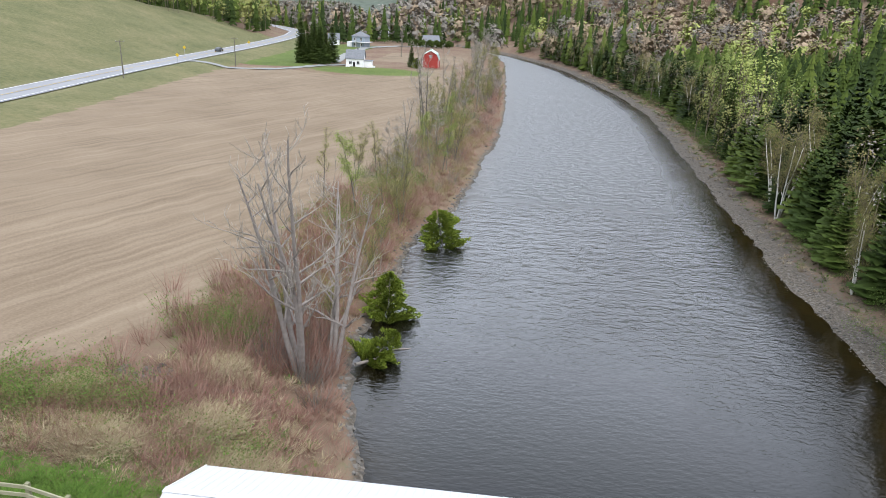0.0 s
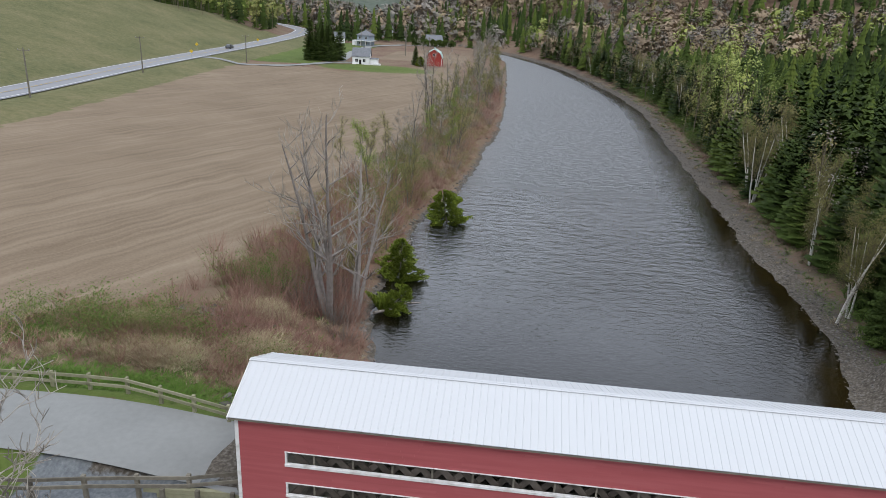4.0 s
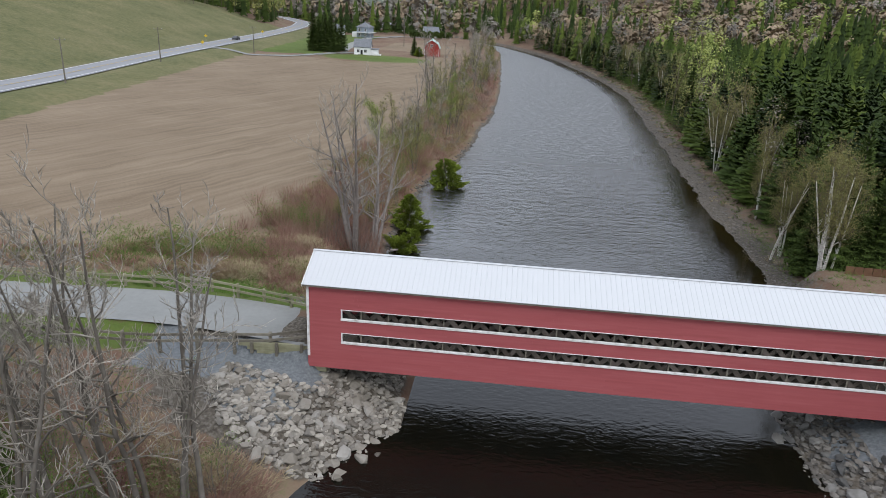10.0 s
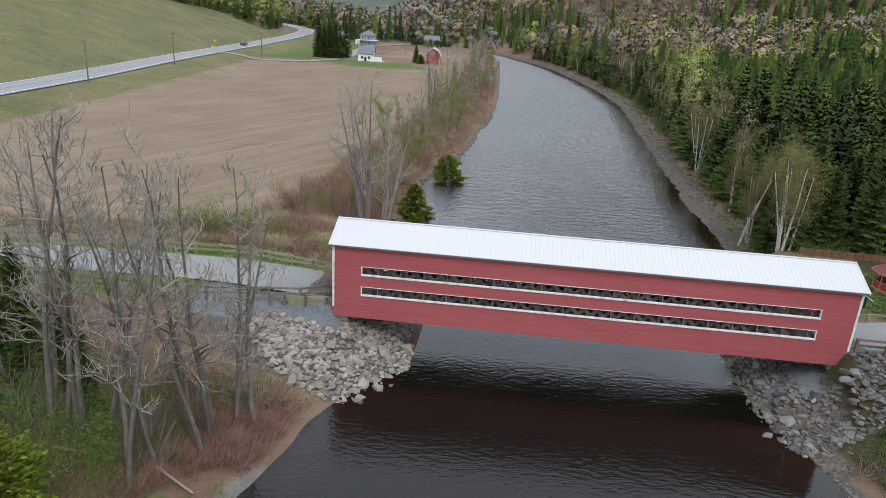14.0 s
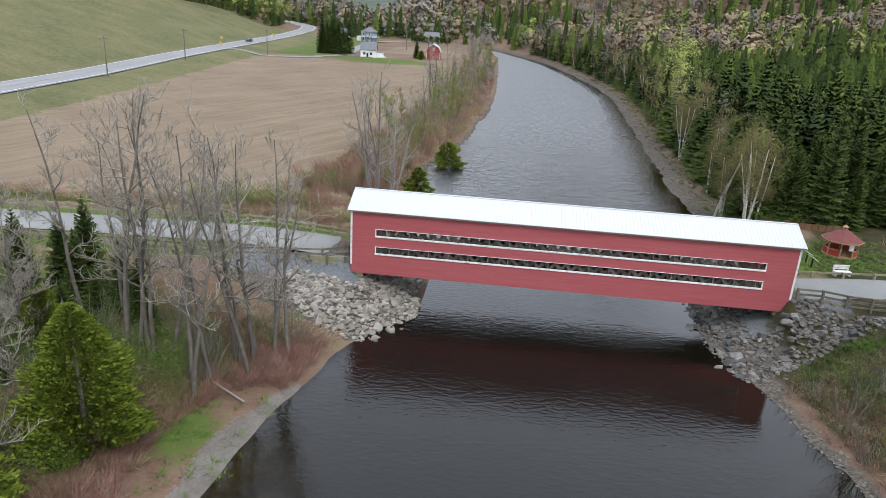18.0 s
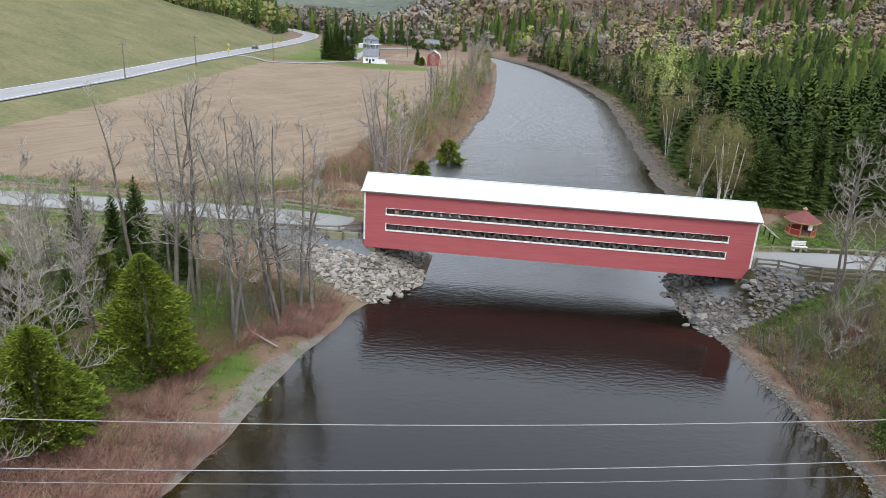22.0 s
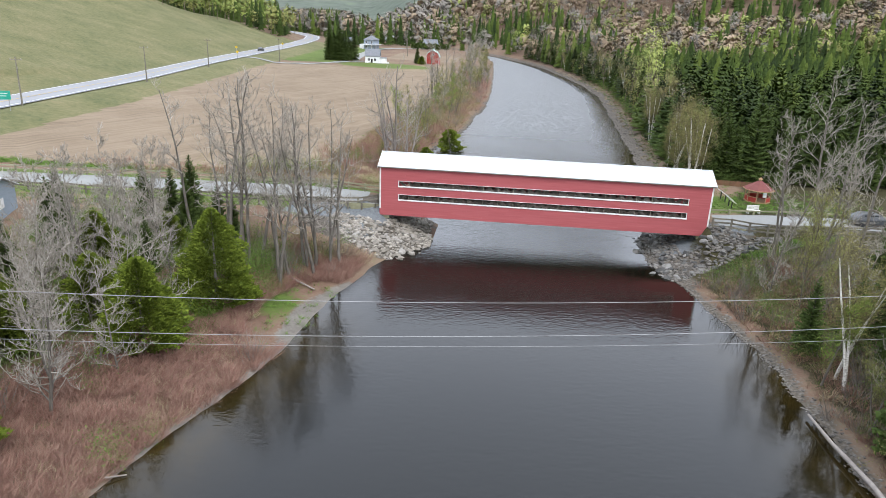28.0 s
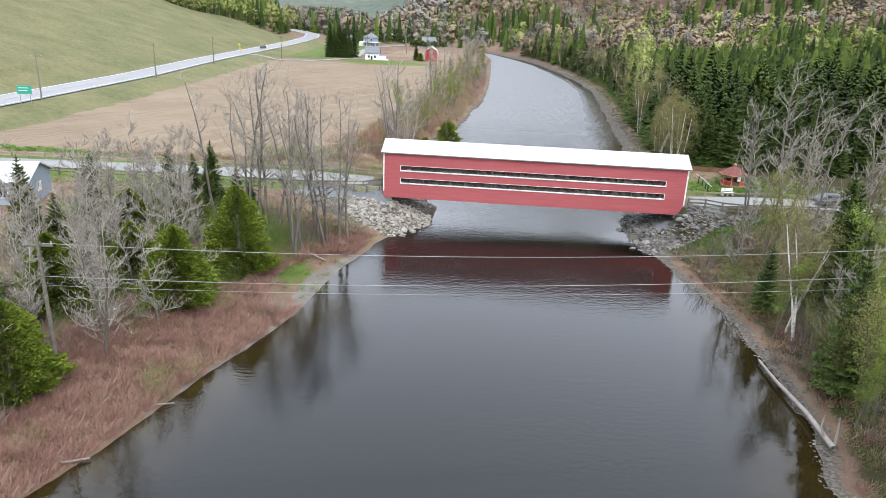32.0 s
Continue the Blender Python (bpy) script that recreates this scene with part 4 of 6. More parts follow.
def bough_spruce(rng, height, radius, layers, arms, segs=1, bottom=0.05, shape=0.8, ragged=0.22, slim=0.27, hang=True):
    """Whorls of folded, tapering boughs, each a chain of roof-shaped needle sprays."""
    f = bottom + (0.985 - bottom) * (np.arange(layers) + rng.uniform(-0.3, 0.3, layers)) / layers
    f = np.repeat(np.clip(f, bottom, 0.985), arms)
    n = len(f)
    az = np.tile(np.arange(arms) * 6.283 / arms, layers) + np.repeat(rng.uniform(0, 6.28, layers), arms) + rng.normal(0, 0.2, n)
    L = (radius * (1 - f) ** shape * np.minimum(1, 0.7 + 2 * f) + 0.07) * rng.uniform(1 - ragged, 1 + ragged, n)
    o = np.stack([np.cos(az), np.sin(az), np.zeros(n)], 1)
    w = np.stack([-np.sin(az), np.cos(az), np.zeros(n)], 1)
    up = np.array([0, 0, 1.0])
    slope = -0.42 + 0.95 * f + rng.normal(0, 0.08, n)
    at = lambda q: o * (L * q)[:, None] + up * (f * height + slope * L * q + 0.22 * L * q * q)[:, None]
    T = []
    for j in range(segs):
        q0, q1 = j / segs * 0.9, min(1.0, (j + 1.35) / segs)
        qm = q0 + (q1 - q0) * 0.5
        hw = (L * (slim if segs == 1 else slim * (1.25 - 0.7 * qm)) * rng.uniform(0.7, 1.25, n))[:, None]
        a, b, m = at(np.full(n, q0)), at(np.full(n, q1)), at(np.full(n, qm)) + up * hw * 0.22
        for sd in (-1, 1):
            e = m + w * sd * hw + o * hw * 0.35 - up * hw * rng.uniform(0.2, 0.5, (n, 1))
            T += [np.stack([a, e, m], 1), np.stack([m, e, b], 1)]
            g = m + w * sd * hw * 0.35
            if hang:
                T.append(np.stack([g, g + o * hw * 0.55 - up * hw * 0.2, g + w * sd * hw * 0.3 - up * hw * rng.uniform(0.7, 1.1, (n, 1))], 1))
    T.append(np.array([[(0.09, 0, height * 0.94), (-0.09, 0.05, height * 0.94), (0, 0, height * 1.02)]]))
    V = np.concatenate(T).reshape(-1, 3)
    return V, np.arange(len(V)).reshape(-1, 3)


def crown_tree(seed, h, r, n, size, leafm, weight, low=0.3, point=0.0):
    """A far broadleaf tree: a stem with limbs and a lumpy, gappy crown of small leaf clumps."""
    rng = np.random.default_rng(seed)
    rows = straight(h * 0.92, 0.12) + [(0, 0, h * q, math.cos(a) * r * 0.6, math.sin(a) * r * 0.6, h * (q + 0.25), 0.06, 0.02) for q, a in zip(rng.uniform(0.3, 0.6, 6), rng.uniform(0, 6.28, 6))]
    Vw, Fw = prism(rows, 3)
    k = max(6, n // 9)
    az, f = rng.uniform(0, 6.283, k), rng.uniform(0, 1, k)
    rad = r * np.sqrt(np.clip(1 - (2 * f - 0.75) ** 2 / 1.6, 0.05, 1)) * (1 - point * f) * rng.uniform(0.35, 1, k)
    c = np.stack([rad * np.cos(az), rad * np.sin(az), h * (low + (1 - low) * f)], 1)
    c = np.repeat(c, 9, axis=0) + rng.normal(0, r * 0.18, (9 * k, 3))
    d = np.stack([c[:, 0] / r, c[:, 1] / r, 0.25 + 0.7 * c[:, 2] / h], 1) + rng.normal(0, 0.28, (9 * k, 3))
    d /= np.linalg.norm(d, axis=1, keepdims=True)
    u = np.cross(d, rng.normal(0, 1, (9 * k, 3)))
    u /= np.linalg.norm(u, axis=1, keepdims=True) + 1e-9
    v = np.cross(d, u)
    m = size * rng.uniform(0.5, 1.4, (9 * k, 1))
    Vl = np.stack([c + u * m, c - u * m * 0.6 + v * m * 0.8, c - u * m * 0.6 - v * m * 0.8], 1).reshape(-1, 3)
    return Vw, Fw, Vl, np.arange(27 * k).reshape(-1, 3), leafm, weight


def skirt_spruce(rng, height, radius, layers, arms, bottom=0.03, shape=0.72):
    """A conifer further off: ragged star-shaped skirts of boughs set one above another."""
    V, F = [], []
    for i in range(layers):
        f = bottom + (0.94 - bottom) * (i + rng.uniform(-0.2, 0.2) * (i > 0)) / layers
        R = radius * (1 - f) ** shape * rng.uniform(0.85, 1.15)
        a = np.arange(2 * arms) * math.pi / arms + rng.uniform(0, 6.28) + rng.normal(0, 0.14, 2 * arms)
        long = np.arange(2 * arms) % 2 == 0
        rr = R * np.where(long, rng.uniform(0.7, 1.25, 2 * arms), rng.uniform(0.4, 0.62, 2 * arms))
        z = f * height + np.where(long, rng.uniform(-0.15, 0.12, 2 * arms), rng.uniform(0.05, 0.25, 2 * arms)) * R
        top = min(1.02, f + 1.5 / layers + 0.02)
        k = len(V)
        V += [(rng.normal(0, 0.04), rng.normal(0, 0.04), top * height)] + list(zip(rr * np.cos(a), rr * np.sin(a), z))
        F += [(k, k + 1 + j, k + 1 + (j + 1) % (2 * arms)) for j in range(2 * arms)]
    return np.array(V), np.array(F)


def puffed(V, F):
    """Turns every leaf outwards and gives the crown the soft normals of one rounded mass."""
    V, F = np.asarray(V, float), np.asarray(F)
    h, rm = V[:, 2].max(), np.hypot(V[:, 0], V[:, 1]).max()
    N = np.stack([V[:, 0] / rm, V[:, 1] / rm, 0.2 + 0.7 * np.clip(V[:, 2] / h, 0, 1)], 1)
    N /= np.linalg.norm(N, axis=1, keepdims=True)
    fn = np.cross(V[F[:, 1]] - V[F[:, 0]], V[F[:, 2]] - V[F[:, 0]])
    fn /= np.linalg.norm(fn, axis=1, keepdims=True) + 1e-9
    turn = (fn * N[F].mean(axis=1)).sum(axis=1) < 0
    F = np.where(turn[:, None], F[:, ::-1], F)
    fn = np.where(turn[:, None], -fn, fn)
    own = np.zeros_like(N)
    for k in range(3):
        np.add.at(own, F[:, k], fn)
    own /= np.linalg.norm(own, axis=1, keepdims=True) + 1e-9
    N = 0.62 * N + 0.38 * own
    return V, F, N / (np.linalg.norm(N, axis=1, keepdims=True) + 1e-9)


def bushy_cedar(rng, height, radius, n, taper=0.6, wild=1.0):
    """A dense cedar: sprays over the skin and the inside of a lumpy spindle."""
    k = n // 90
    pick = rng.integers(0, k, n)
    f = np.clip((rng.uniform(0.0, 1, k) ** 1.15)[pick] + rng.normal(0, 0.028, n), 0.02, 0.995)
    az = rng.uniform(0, 6.283, k)[pick] + rng.normal(0, 0.13, n)
    out_ = rng.uniform(0.72, 1.16, k)[pick]
    lump = 1 + 0.16 * wild * np.sin(az * 3 + f * 9) + 0.12 * wild * np.sin(az * 7 - f * 17) + 0.14 * (wild - 1) * np.sin(az * 2 + f * 23) + 0.1 * np.sin(az * 13 + f * 41)
    rr = radius * np.clip(np.minimum(1, f / 0.16 + 0.35), 0, 1) * (1 - f) ** taper * lump * out_ * (1 - 0.3 * rng.uniform(0, 1, n) ** 1.5) + 0.04
    c = np.stack([rr * np.cos(az), rr * np.sin(az), f * height], 1)
    out = np.stack([np.cos(az), np.sin(az), rng.normal(0.5, 0.3, n)], 1)
    out /= np.linalg.norm(out, axis=1, keepdims=True)
    side = np.cross(out, rng.normal(0, 1, (n, 3)))
    side /= np.linalg.norm(side, axis=1, keepdims=True) + 1e-9
    s = (rng.uniform(0.09, 0.2, n) * (1.15 - 0.5 * f))[:, None]
    V = np.stack([c + out * s * 1.2, c + side * s * 0.55 - out * s * 0.3, c - side * s * 0.55 - out * s * 0.3], 1).reshape(-1, 3)
    return V, np.arange(3 * n).reshape(-1, 3)


def tree_template(name, wood, wood_mat, foliage, leaf_mat, label, category, twig_mat=None):
    """One tree thing: a trunk part with its limbs and, where it has one, a crown part."""
    t = thing(name, pose(0, 0, -500), label, category)
    S = np.array(wood)
    thick = S[:, 6] > 0.045
    for sel, k, nm in ((thick, 6, "trunk"), (~thick, 3, "branchwork")):
        if sel.any():
            V, F = prism(S[sel], k)
            tagged(part(nm, mesh_of(nm, V, F, [twig_mat if twig_mat and nm == "branchwork" else wood_mat], smooth=True), None, t), kind="stuff" if nm == "branchwork" else "")
    if foliage is not None:
        tagged(part("crown", mesh_of("crown", foliage[0], foliage[1], [leaf_mat]), None, t), kind="stuff")
    return t


def plant(t, x, y, s=1.0, rz=None, label="", group="", dz=0.0, lean=(0, 0), sz=None):
    m = Matrix.Translation((x, y, gz(x, y) + dz)) @ Euler((lean[0], lean[1], random.uniform(0, 6.28) if rz is None else rz)).to_matrix().to_4x4()
    ob = copy_thing(t, m)
    ob.scale = (s, s, sz or s)
    return tagged(ob, label, group=group)


def drop_template(*ts):
    for t in ts:
        for o in (*t.children_recursive, t):
            bpy.data.objects.remove(o)


def straight(h, r, lean=0.0):
    return [(0, 0, -0.3, lean * 0.3, 0, h * 0.3, r, r * 0.8), (lean * 0.3, 0, h * 0.3, lean, 0, h * 0.97, r * 0.8, r * 0.12)]


bare = [tree_template("bare_tree", limbs(np.random.default_rng(20 + i), 16.5, 0.16, 1 + (i % 3 == 1), (15, 5, 4), 0.08, 0.75, 0.19, 0.22, 0.33)[0], BARK, None, None, "tall leafless grey tree with crooked branches", "tree", BRANCH) for i in range(5)]
thick = [tree_template("bare_tree", limbs(np.random.default_rng(30 + i), 10.5, 0.095, 1 + i % 2, (26, 7, 4), 0.12, 0.6, 0.2, 0.17, 0.1)[0], BARK, None, None, "low leafless grey tree with a wide tangle of pale twigs", "tree", BRANCH) for i in range(3)]
deadt = [tree_template("dead_tree", limbs(np.random.default_rng(40 + i), 16.5, 0.23, st, (12, 5, 3), 0.17, 0.75, 0.24, 0.13, 0.22)[0], DEADBARK, None, None, "large bleached dead tree with several bare stems", "tree", BRANCH) for i, st in ((0, 4), (1, 3))]


def hazy(seed, h, r, stems, bark, leafm, per, size, spread, name, label, kids=(12, 5, 3), lean=0.1):
    rows, tips = limbs(np.random.default_rng(seed), h, r, stems, kids, lean, 0.8, 0.17, 0.09, 0.3)
    return tree_template(name, rows, bark, leaves(np.random.default_rng(seed + 1), tips, per, size, spread), leafm, label, "tree", TWIGWOOD)


birch = [hazy(60 + i, 12, 0.13, st, BIRCH, OLIVE, 15, 0.055, 0.4, "birch_tree", "white-barked birch with several stems and olive budding crown", lean=0.09) for i, st in ((0, 3), (1, 4), (2, 2))]
limet = [hazy(70 + i, 11, 0.14, st, BARK, LIME, 26, 0.06, 0.34, "poplar_tree", "slim tree with fresh lime-green spring leaves") for i, st in ((0, 1), (1, 2))]
budt = [hazy(80 + i, 11, 0.14, st, BARK, BUDS, 24, 0.06, 0.3, "budding_tree", "grey tree with brown buds and no leaves yet") for i, st in ((0, 1), (1, 2))]
budl = [hazy(90 + i, 9, 0.09, st, BARK, SPRING, 10, 0.05, 0.26, "budding_tree", "thin grey tree with a few pale green young leaves") for i, st in ((0, 1), (1, 3))]
spruce = [tree_template("spruce_tree", straight(h, 0.16), DARKBARK, bough_spruce(np.random.default_rng(100 + i), h, rr, 26, 9, 4, slim=0.3), SPRUCE, "dense dark green spruce with drooping boughs", "tree") for i, (h, rr) in enumerate(((12, 2.3), (10, 2.2), (14, 2.5), (8, 1.9)))]
cedar = [tree_template("cedar_tree", straight(h, 0.14), BARK, bushy_cedar(np.random.default_rng(120 + i), h, rr, 34000), CEDAR, "dense yellow-green conical cedar", "tree") for i, (h, rr) in enumerate(((7.9, 3.0), (6.0, 2.7), (4.3, 2.0)))]
cedar += [tree_template("cedar_tree", straight(4.0, 0.1), BARK, bushy_cedar(np.random.default_rng(130 + i), 4.0, 1.7, 13000, 0.42, 2.1), CEDAR, "ragged green cedar", "tree") for i in range(2)]
random.seed(11)

# bare trees on the downstream left bank
LT = [(-1.9, -10.8), (-5.6, -17.9), (-3.5, -14.3), (-5.4, -15.7), (-9.4, -15.9), (-13.4, -12.0), (-2.8, -11.0), (-16.9, -17.1), (-15.6, -12.7), (-10.7, -15.6), (-12.3, -13.7), (-3.8, -12.6), (-8.3, -15.1), (-7.0, -13.4), (-4.6, -13.2), (-11.8, -27.7), (-19.5, -20.5), (-14.6, -31.6), (-18.5, -14.5), (-21, -16), (-17, -25), (-24, -13.5), (-15.5, -36.0), (-12.1, -40.5), (-10.8, -35.4), (-20.5, -28), (-18.4, -33), (-23, -23), (-17.3, -41), (-20, -37), (-13.5, -22), (-22, -33), (-26, -28), (-24.5, -18.5), (-19.5, -24.5), (-13.2, -38.5), (-16, -48), (-20.5, -46), (-24, -41), (-12.9, -30.2)]
for i, (x, y) in enumerate(LT):
    s = random.uniform(0.9, 1.12) if x > -16 and y > -20 else random.uniform(0.6, 0.85)
    plant(bare[i % 5] if s > 0.87 else thick[i % 3], x, y, s if s > 0.87 else random.uniform(0.8, 1.15), group="bare trees by the river", lean=(random.uniform(-.05, .05), random.uniform(-.05, .05)))
plant(cedar[0], -8.9, -23.8, 1.05, label="dense yellow-green conical cedar among bare trees")
plant(cedar[1], -11.0, -31.6, 1.1, label="dense yellow-green cedar at the edge of bare trees")
for x, y, s in ((-15.5, -30, 0.9), (-18.5, -36, 1.0), (-14, -27.3, 0.8), (-20, -22, 0.9), (-23, -44, 1.0), (-16.5, -16, 0.7)):
    plant(cedar[1], x, y, s, label="green cedar half hidden among bare trees")
plant(cedar[1], -14.8, -46, 1.05, label="dense green cedar below the bare trees")
for x, y, s in ((-17.5, -10.5, 0.6), (-14.5, -10, 0.55), (-26, -19, 0.7), (-21, -31, 0.75), (-18.5, -44, 0.6), (-12.5, -11.2, 0.5), (-24, -30, 0.8), (-29, -24, 0.8), (-22.5, -38, 0.8), (-27.5, -15.5, 0.7), (-16.4, -20.5, 0.5), (-19.2, -41.5, 0.7), (-31, -31, 0.9), (-17.8, -8.6, 0.75), (-19.8, -8.9, 0.6), (-15.2, -12.2, 0.4), (-11.0, -12.6, 0.35), (-21.5, -11, 0.7), (-16.2, -14.3, 0.4)):
    plant(spruce[1], x, y, s, label="small dark spruce among bare trees")
# dead clump and trees of the upstream left bank
plant(deadt[0], -2.6, 23.6, 1.0, 0.4)
plant(deadt[1], -1.2, 25.6, 0.85, 2.2)
for x, y, s in ((0.7, 35.8, 1.0), (3.2, 54.5, 1.15)):
    plant(cedar[3], x, y, s, dz=0.1, lean=(0.1, 0.15), label="green cedar leaning over the water's edge")
plant(cedar[4], 0.7, 28.2, 0.8, 1.0, dz=0.1, lean=(0.2, 0.9), label="fallen green cedar tipped over the water")
for i in range(74):
    y = 58 + 255 * (i / 74) ** 1.25 + random.uniform(-3, 3)
    d = random.uniform(1.5, 13)
    x = float(shore_l(y)) - d
    t = random.choice((budl[0], budl[1], budl[0], budl[1], bare[i % 5], thick[i % 3], limet[0]))
    plant(t, x, y, random.uniform(0.55, 0.95), group="bank trees upstream")
for x, y, s in ((-1.5, 41, 0.5), (-2.4, 47, 0.55), (-3.0, 31, 0.45), (-5.5, 28, 0.5), (-2, 57, 0.6)):
    plant(budl[1], x, y, s, label="thin grey saplings on the scrubby bank")
# birches and others along the right bank upstream
for i, (x, y, s) in enumerate(((39.6, 23.9, 1.05), (40.6, 25.2, 0.95), (38.8, 33.8, 0.85), (40.2, 34.6, 0.8), (42.6, 70.5, 0.9), (43.6, 76.0, 0.85), (41.5, 47, 0.7), (44, 55, 0.75))):
    plant(birch[i % 3], x, y, s, group="birches on the far bank")
for i in range(34):
    y = 36 + 7.6 * i + random.uniform(-2, 2)
    x = float(shore_r(y)) + random.uniform(5.5, 11)
    plant(random.choice((budl[1], spruce[2], birch[2], spruce[3], spruce[1], budt[0], birch[0], thick[1])), x, y, random.uniform(0.6, 0.95), group="bank trees on the forest side")
# spruces behind the pavilion
for i in range(26):
    x, y = 41 + (i % 9) * 3.3 + random.uniform(-1, 1), 25 + (i // 9) * 5 + random.uniform(-1.5, 1.5)
    plant(spruce[i % 4], x, y, random.uniform(0.8, 1.05), group="spruces behind the lawn")
plant(spruce[3], -27.3, 226, 0.9, label="small spruce beside the red barn")
plant(cedar[2], -25.0, 222.5, 0.8, label="small dense cedar beside the red barn")
# right bank downstream
RT = [(38.4, -26.8, 3), (38.6, -28.6, 3), (40.9, -7.5, 0), (42.1, -9.1, 0), (41.2, -5.4, 0), (43.9, -22.7, 1), (40.5, -30, 2), (39, -40, 2), (36.9, -47.9, 2), (41.8, -36, 2), (45, -14, 0), (47, -8, 2), (48, -20, 2), (44, -30, 1), (50, -12, 0), (46, -26, 2), (42, -44, 2), (47, -38, 2), (53, -6, 0), (51, -17, 2), (40, -16, 2), (55, -22, 1), (50, -30, 2), (45, -48, 2), (57, -12, 2), (60, -4, 2), (38.2, -13.5, 2), (41, -13, 2), (48, -3, 0), (39.5, -33.5, 2), (38.3, -44, 2), (40.2, -48.5, 2), (38.5, -36.5, 1), (42.5, -33, 2), (44.5, -40.5, 0), (41, -23, 1), (43, -18.5, 2), (46.5, -33, 1), (49, -25, 2), (52, -36, 2), (39.8, -19.5, 2), (45.5, -5.5, 0), (52, -9.5, 2), (55, -16, 2), (58, -27, 1), (48.5, -44, 2), (37.8, -51, 2), (61, -18, 2), (57, -7, 0), (63, -10, 2)]
for i, (x, y, k) in enumerate(RT):
    t = (bare[i % 5], spruce[i % 4], (budl[0], thick[i % 3], budl[1], limet[1], thick[(i + 1) % 3])[i % 5], birch[2])[k]
    plant(t, x, y, random.uniform(0.75, 1.1), group="mixed trees on the wooded bank")
for i, (x, y, sc) in enumerate(((37.9, -22.9, 0.55), (47.0, -15.0, 0.9), (41.3, -30.5, 0.7), (44, -36.5, 0.8), (40.2, -53, 0.7), (42.5, -26, 0.6), (39.6, -45.5, 0.5), (46, -43, 0.9))):
    plant(spruce[i % 4], x, y, sc, group="spruces on the wooded bank", label="dark green spruce among budding trees on the bank")
for i, (x, y, sc) in enumerate(((37.4, -27.5, 0.7), (37.6, -36.5, 0.75), (37.9, -40.5, 0.6), (38.3, -44.2, 0.8), (39.6, -39.5, 0.95), (40.8, -35.5, 0.9), (39.2, -49.5, 1.0), (41.6, -42.5, 1.0), (42.8, -30, 1.0), (38.4, -33.0, 0.6))):
    plant((limet[0], budl[1], limet[1], budl[0])[i % 4], x, y, sc, group="mixed trees on the wooded bank")
# spruces by the farmhouse
for i in range(20):
    plant(spruce[i % 4], -64.5 + (i % 11) * 1.0 + random.uniform(-.6, .6), 219 + random.uniform(-4, 8), random.uniform(0.9, 1.15), group="spruces by the farmhouse")


def forest(name, pts, temps, label, seed):
    """Trees past counting, joined: templates of triangles set at many places."""
    rng = np.random.default_rng(seed)
    Vs, Fs, Ms, off = [], [], [], 0
    mats = []
    kind = rng.choice(len(temps), len(pts), p=np.array([t[3] for t in temps]) / sum(t[3] for t in temps))
    zs = ground_z(pts[:, 0], pts[:, 1])
    Ts, Ns = [], []
    for k, (V, F, mat, _) in enumerate(temps):
        sel = np.where(kind == k)[0]
        if not len(sel):
            continue
        V, F, N = puffed(V, F)
        if mat not in mats:
            mats.append(mat)
        a = rng.uniform(0, 6.283, len(sel))
        s = rng.uniform(0.6, 1.35, len(sel))
        c, n = np.cos(a) * s, np.sin(a) * s
        P = np.empty((len(sel), len(V), 3), np.float32)
        P[:, :, 0] = V[None, :, 0] * c[:, None] - V[None, :, 1] * n[:, None] + pts[sel, 0][:, None]
        P[:, :, 1] = V[None, :, 0] * n[:, None] + V[None, :, 1] * c[:, None] + pts[sel, 1][:, None]
        P[:, :, 2] = V[None, :, 2] * (s * rng.uniform(0.9, 1.15, len(sel)))[:, None] + zs[sel][:, None]
        FF = F[None] + (np.arange(len(sel)) * len(V))[:, None, None] + off
        Vs.append(P.reshape(-1, 3))
        Fs.append(FF.reshape(-1, 3))
        Ms.append(np.full(len(sel) * len(F), mats.index(mat)))
        Q = np.empty_like(P)
        Q[:, :, 0] = N[None, :, 0] * np.cos(a)[:, None] - N[None, :, 1] * np.sin(a)[:, None]
        Q[:, :, 1] = N[None, :, 0] * np.sin(a)[:, None] + N[None, :, 1] * np.cos(a)[:, None]
        Q[:, :, 2] = N[None, :, 2]
        Ns.append(Q.reshape(-1, 3))
        Ts.append(np.repeat(rng.uniform(0, 1, len(sel)), len(V)))
        off += P.shape[0] * P.shape[1]
    ob = new(name, mesh_of(name, np.concatenate(Vs), np.concatenate(Fs), mats, np.concatenate(Ms), True))
    ob.data.normals_split_custom_set_from_vertices(np.concatenate(Ns))
    ob.data.attributes.new("tint", "FLOAT", "POINT").data.foreach_set("value", np.concatenate(Ts).astype(np.float32))
    return tagged(ob, label, "forest", kind="stuff")


def jitter(x0, x1, y0, y1, step, seed, keep):
    rng = np.random.default_rng(seed)
    gx_, gy_ = np.meshgrid(np.arange(x0, x1, step), np.arange(y0, y1, step))
    p = np.stack([gx_.ravel(), gy_.ravel()], 1) + rng.uniform(-0.48, 0.48, (gx_.size, 2)) * step
    return p[keep(p[:, 0], p[:, 1])]


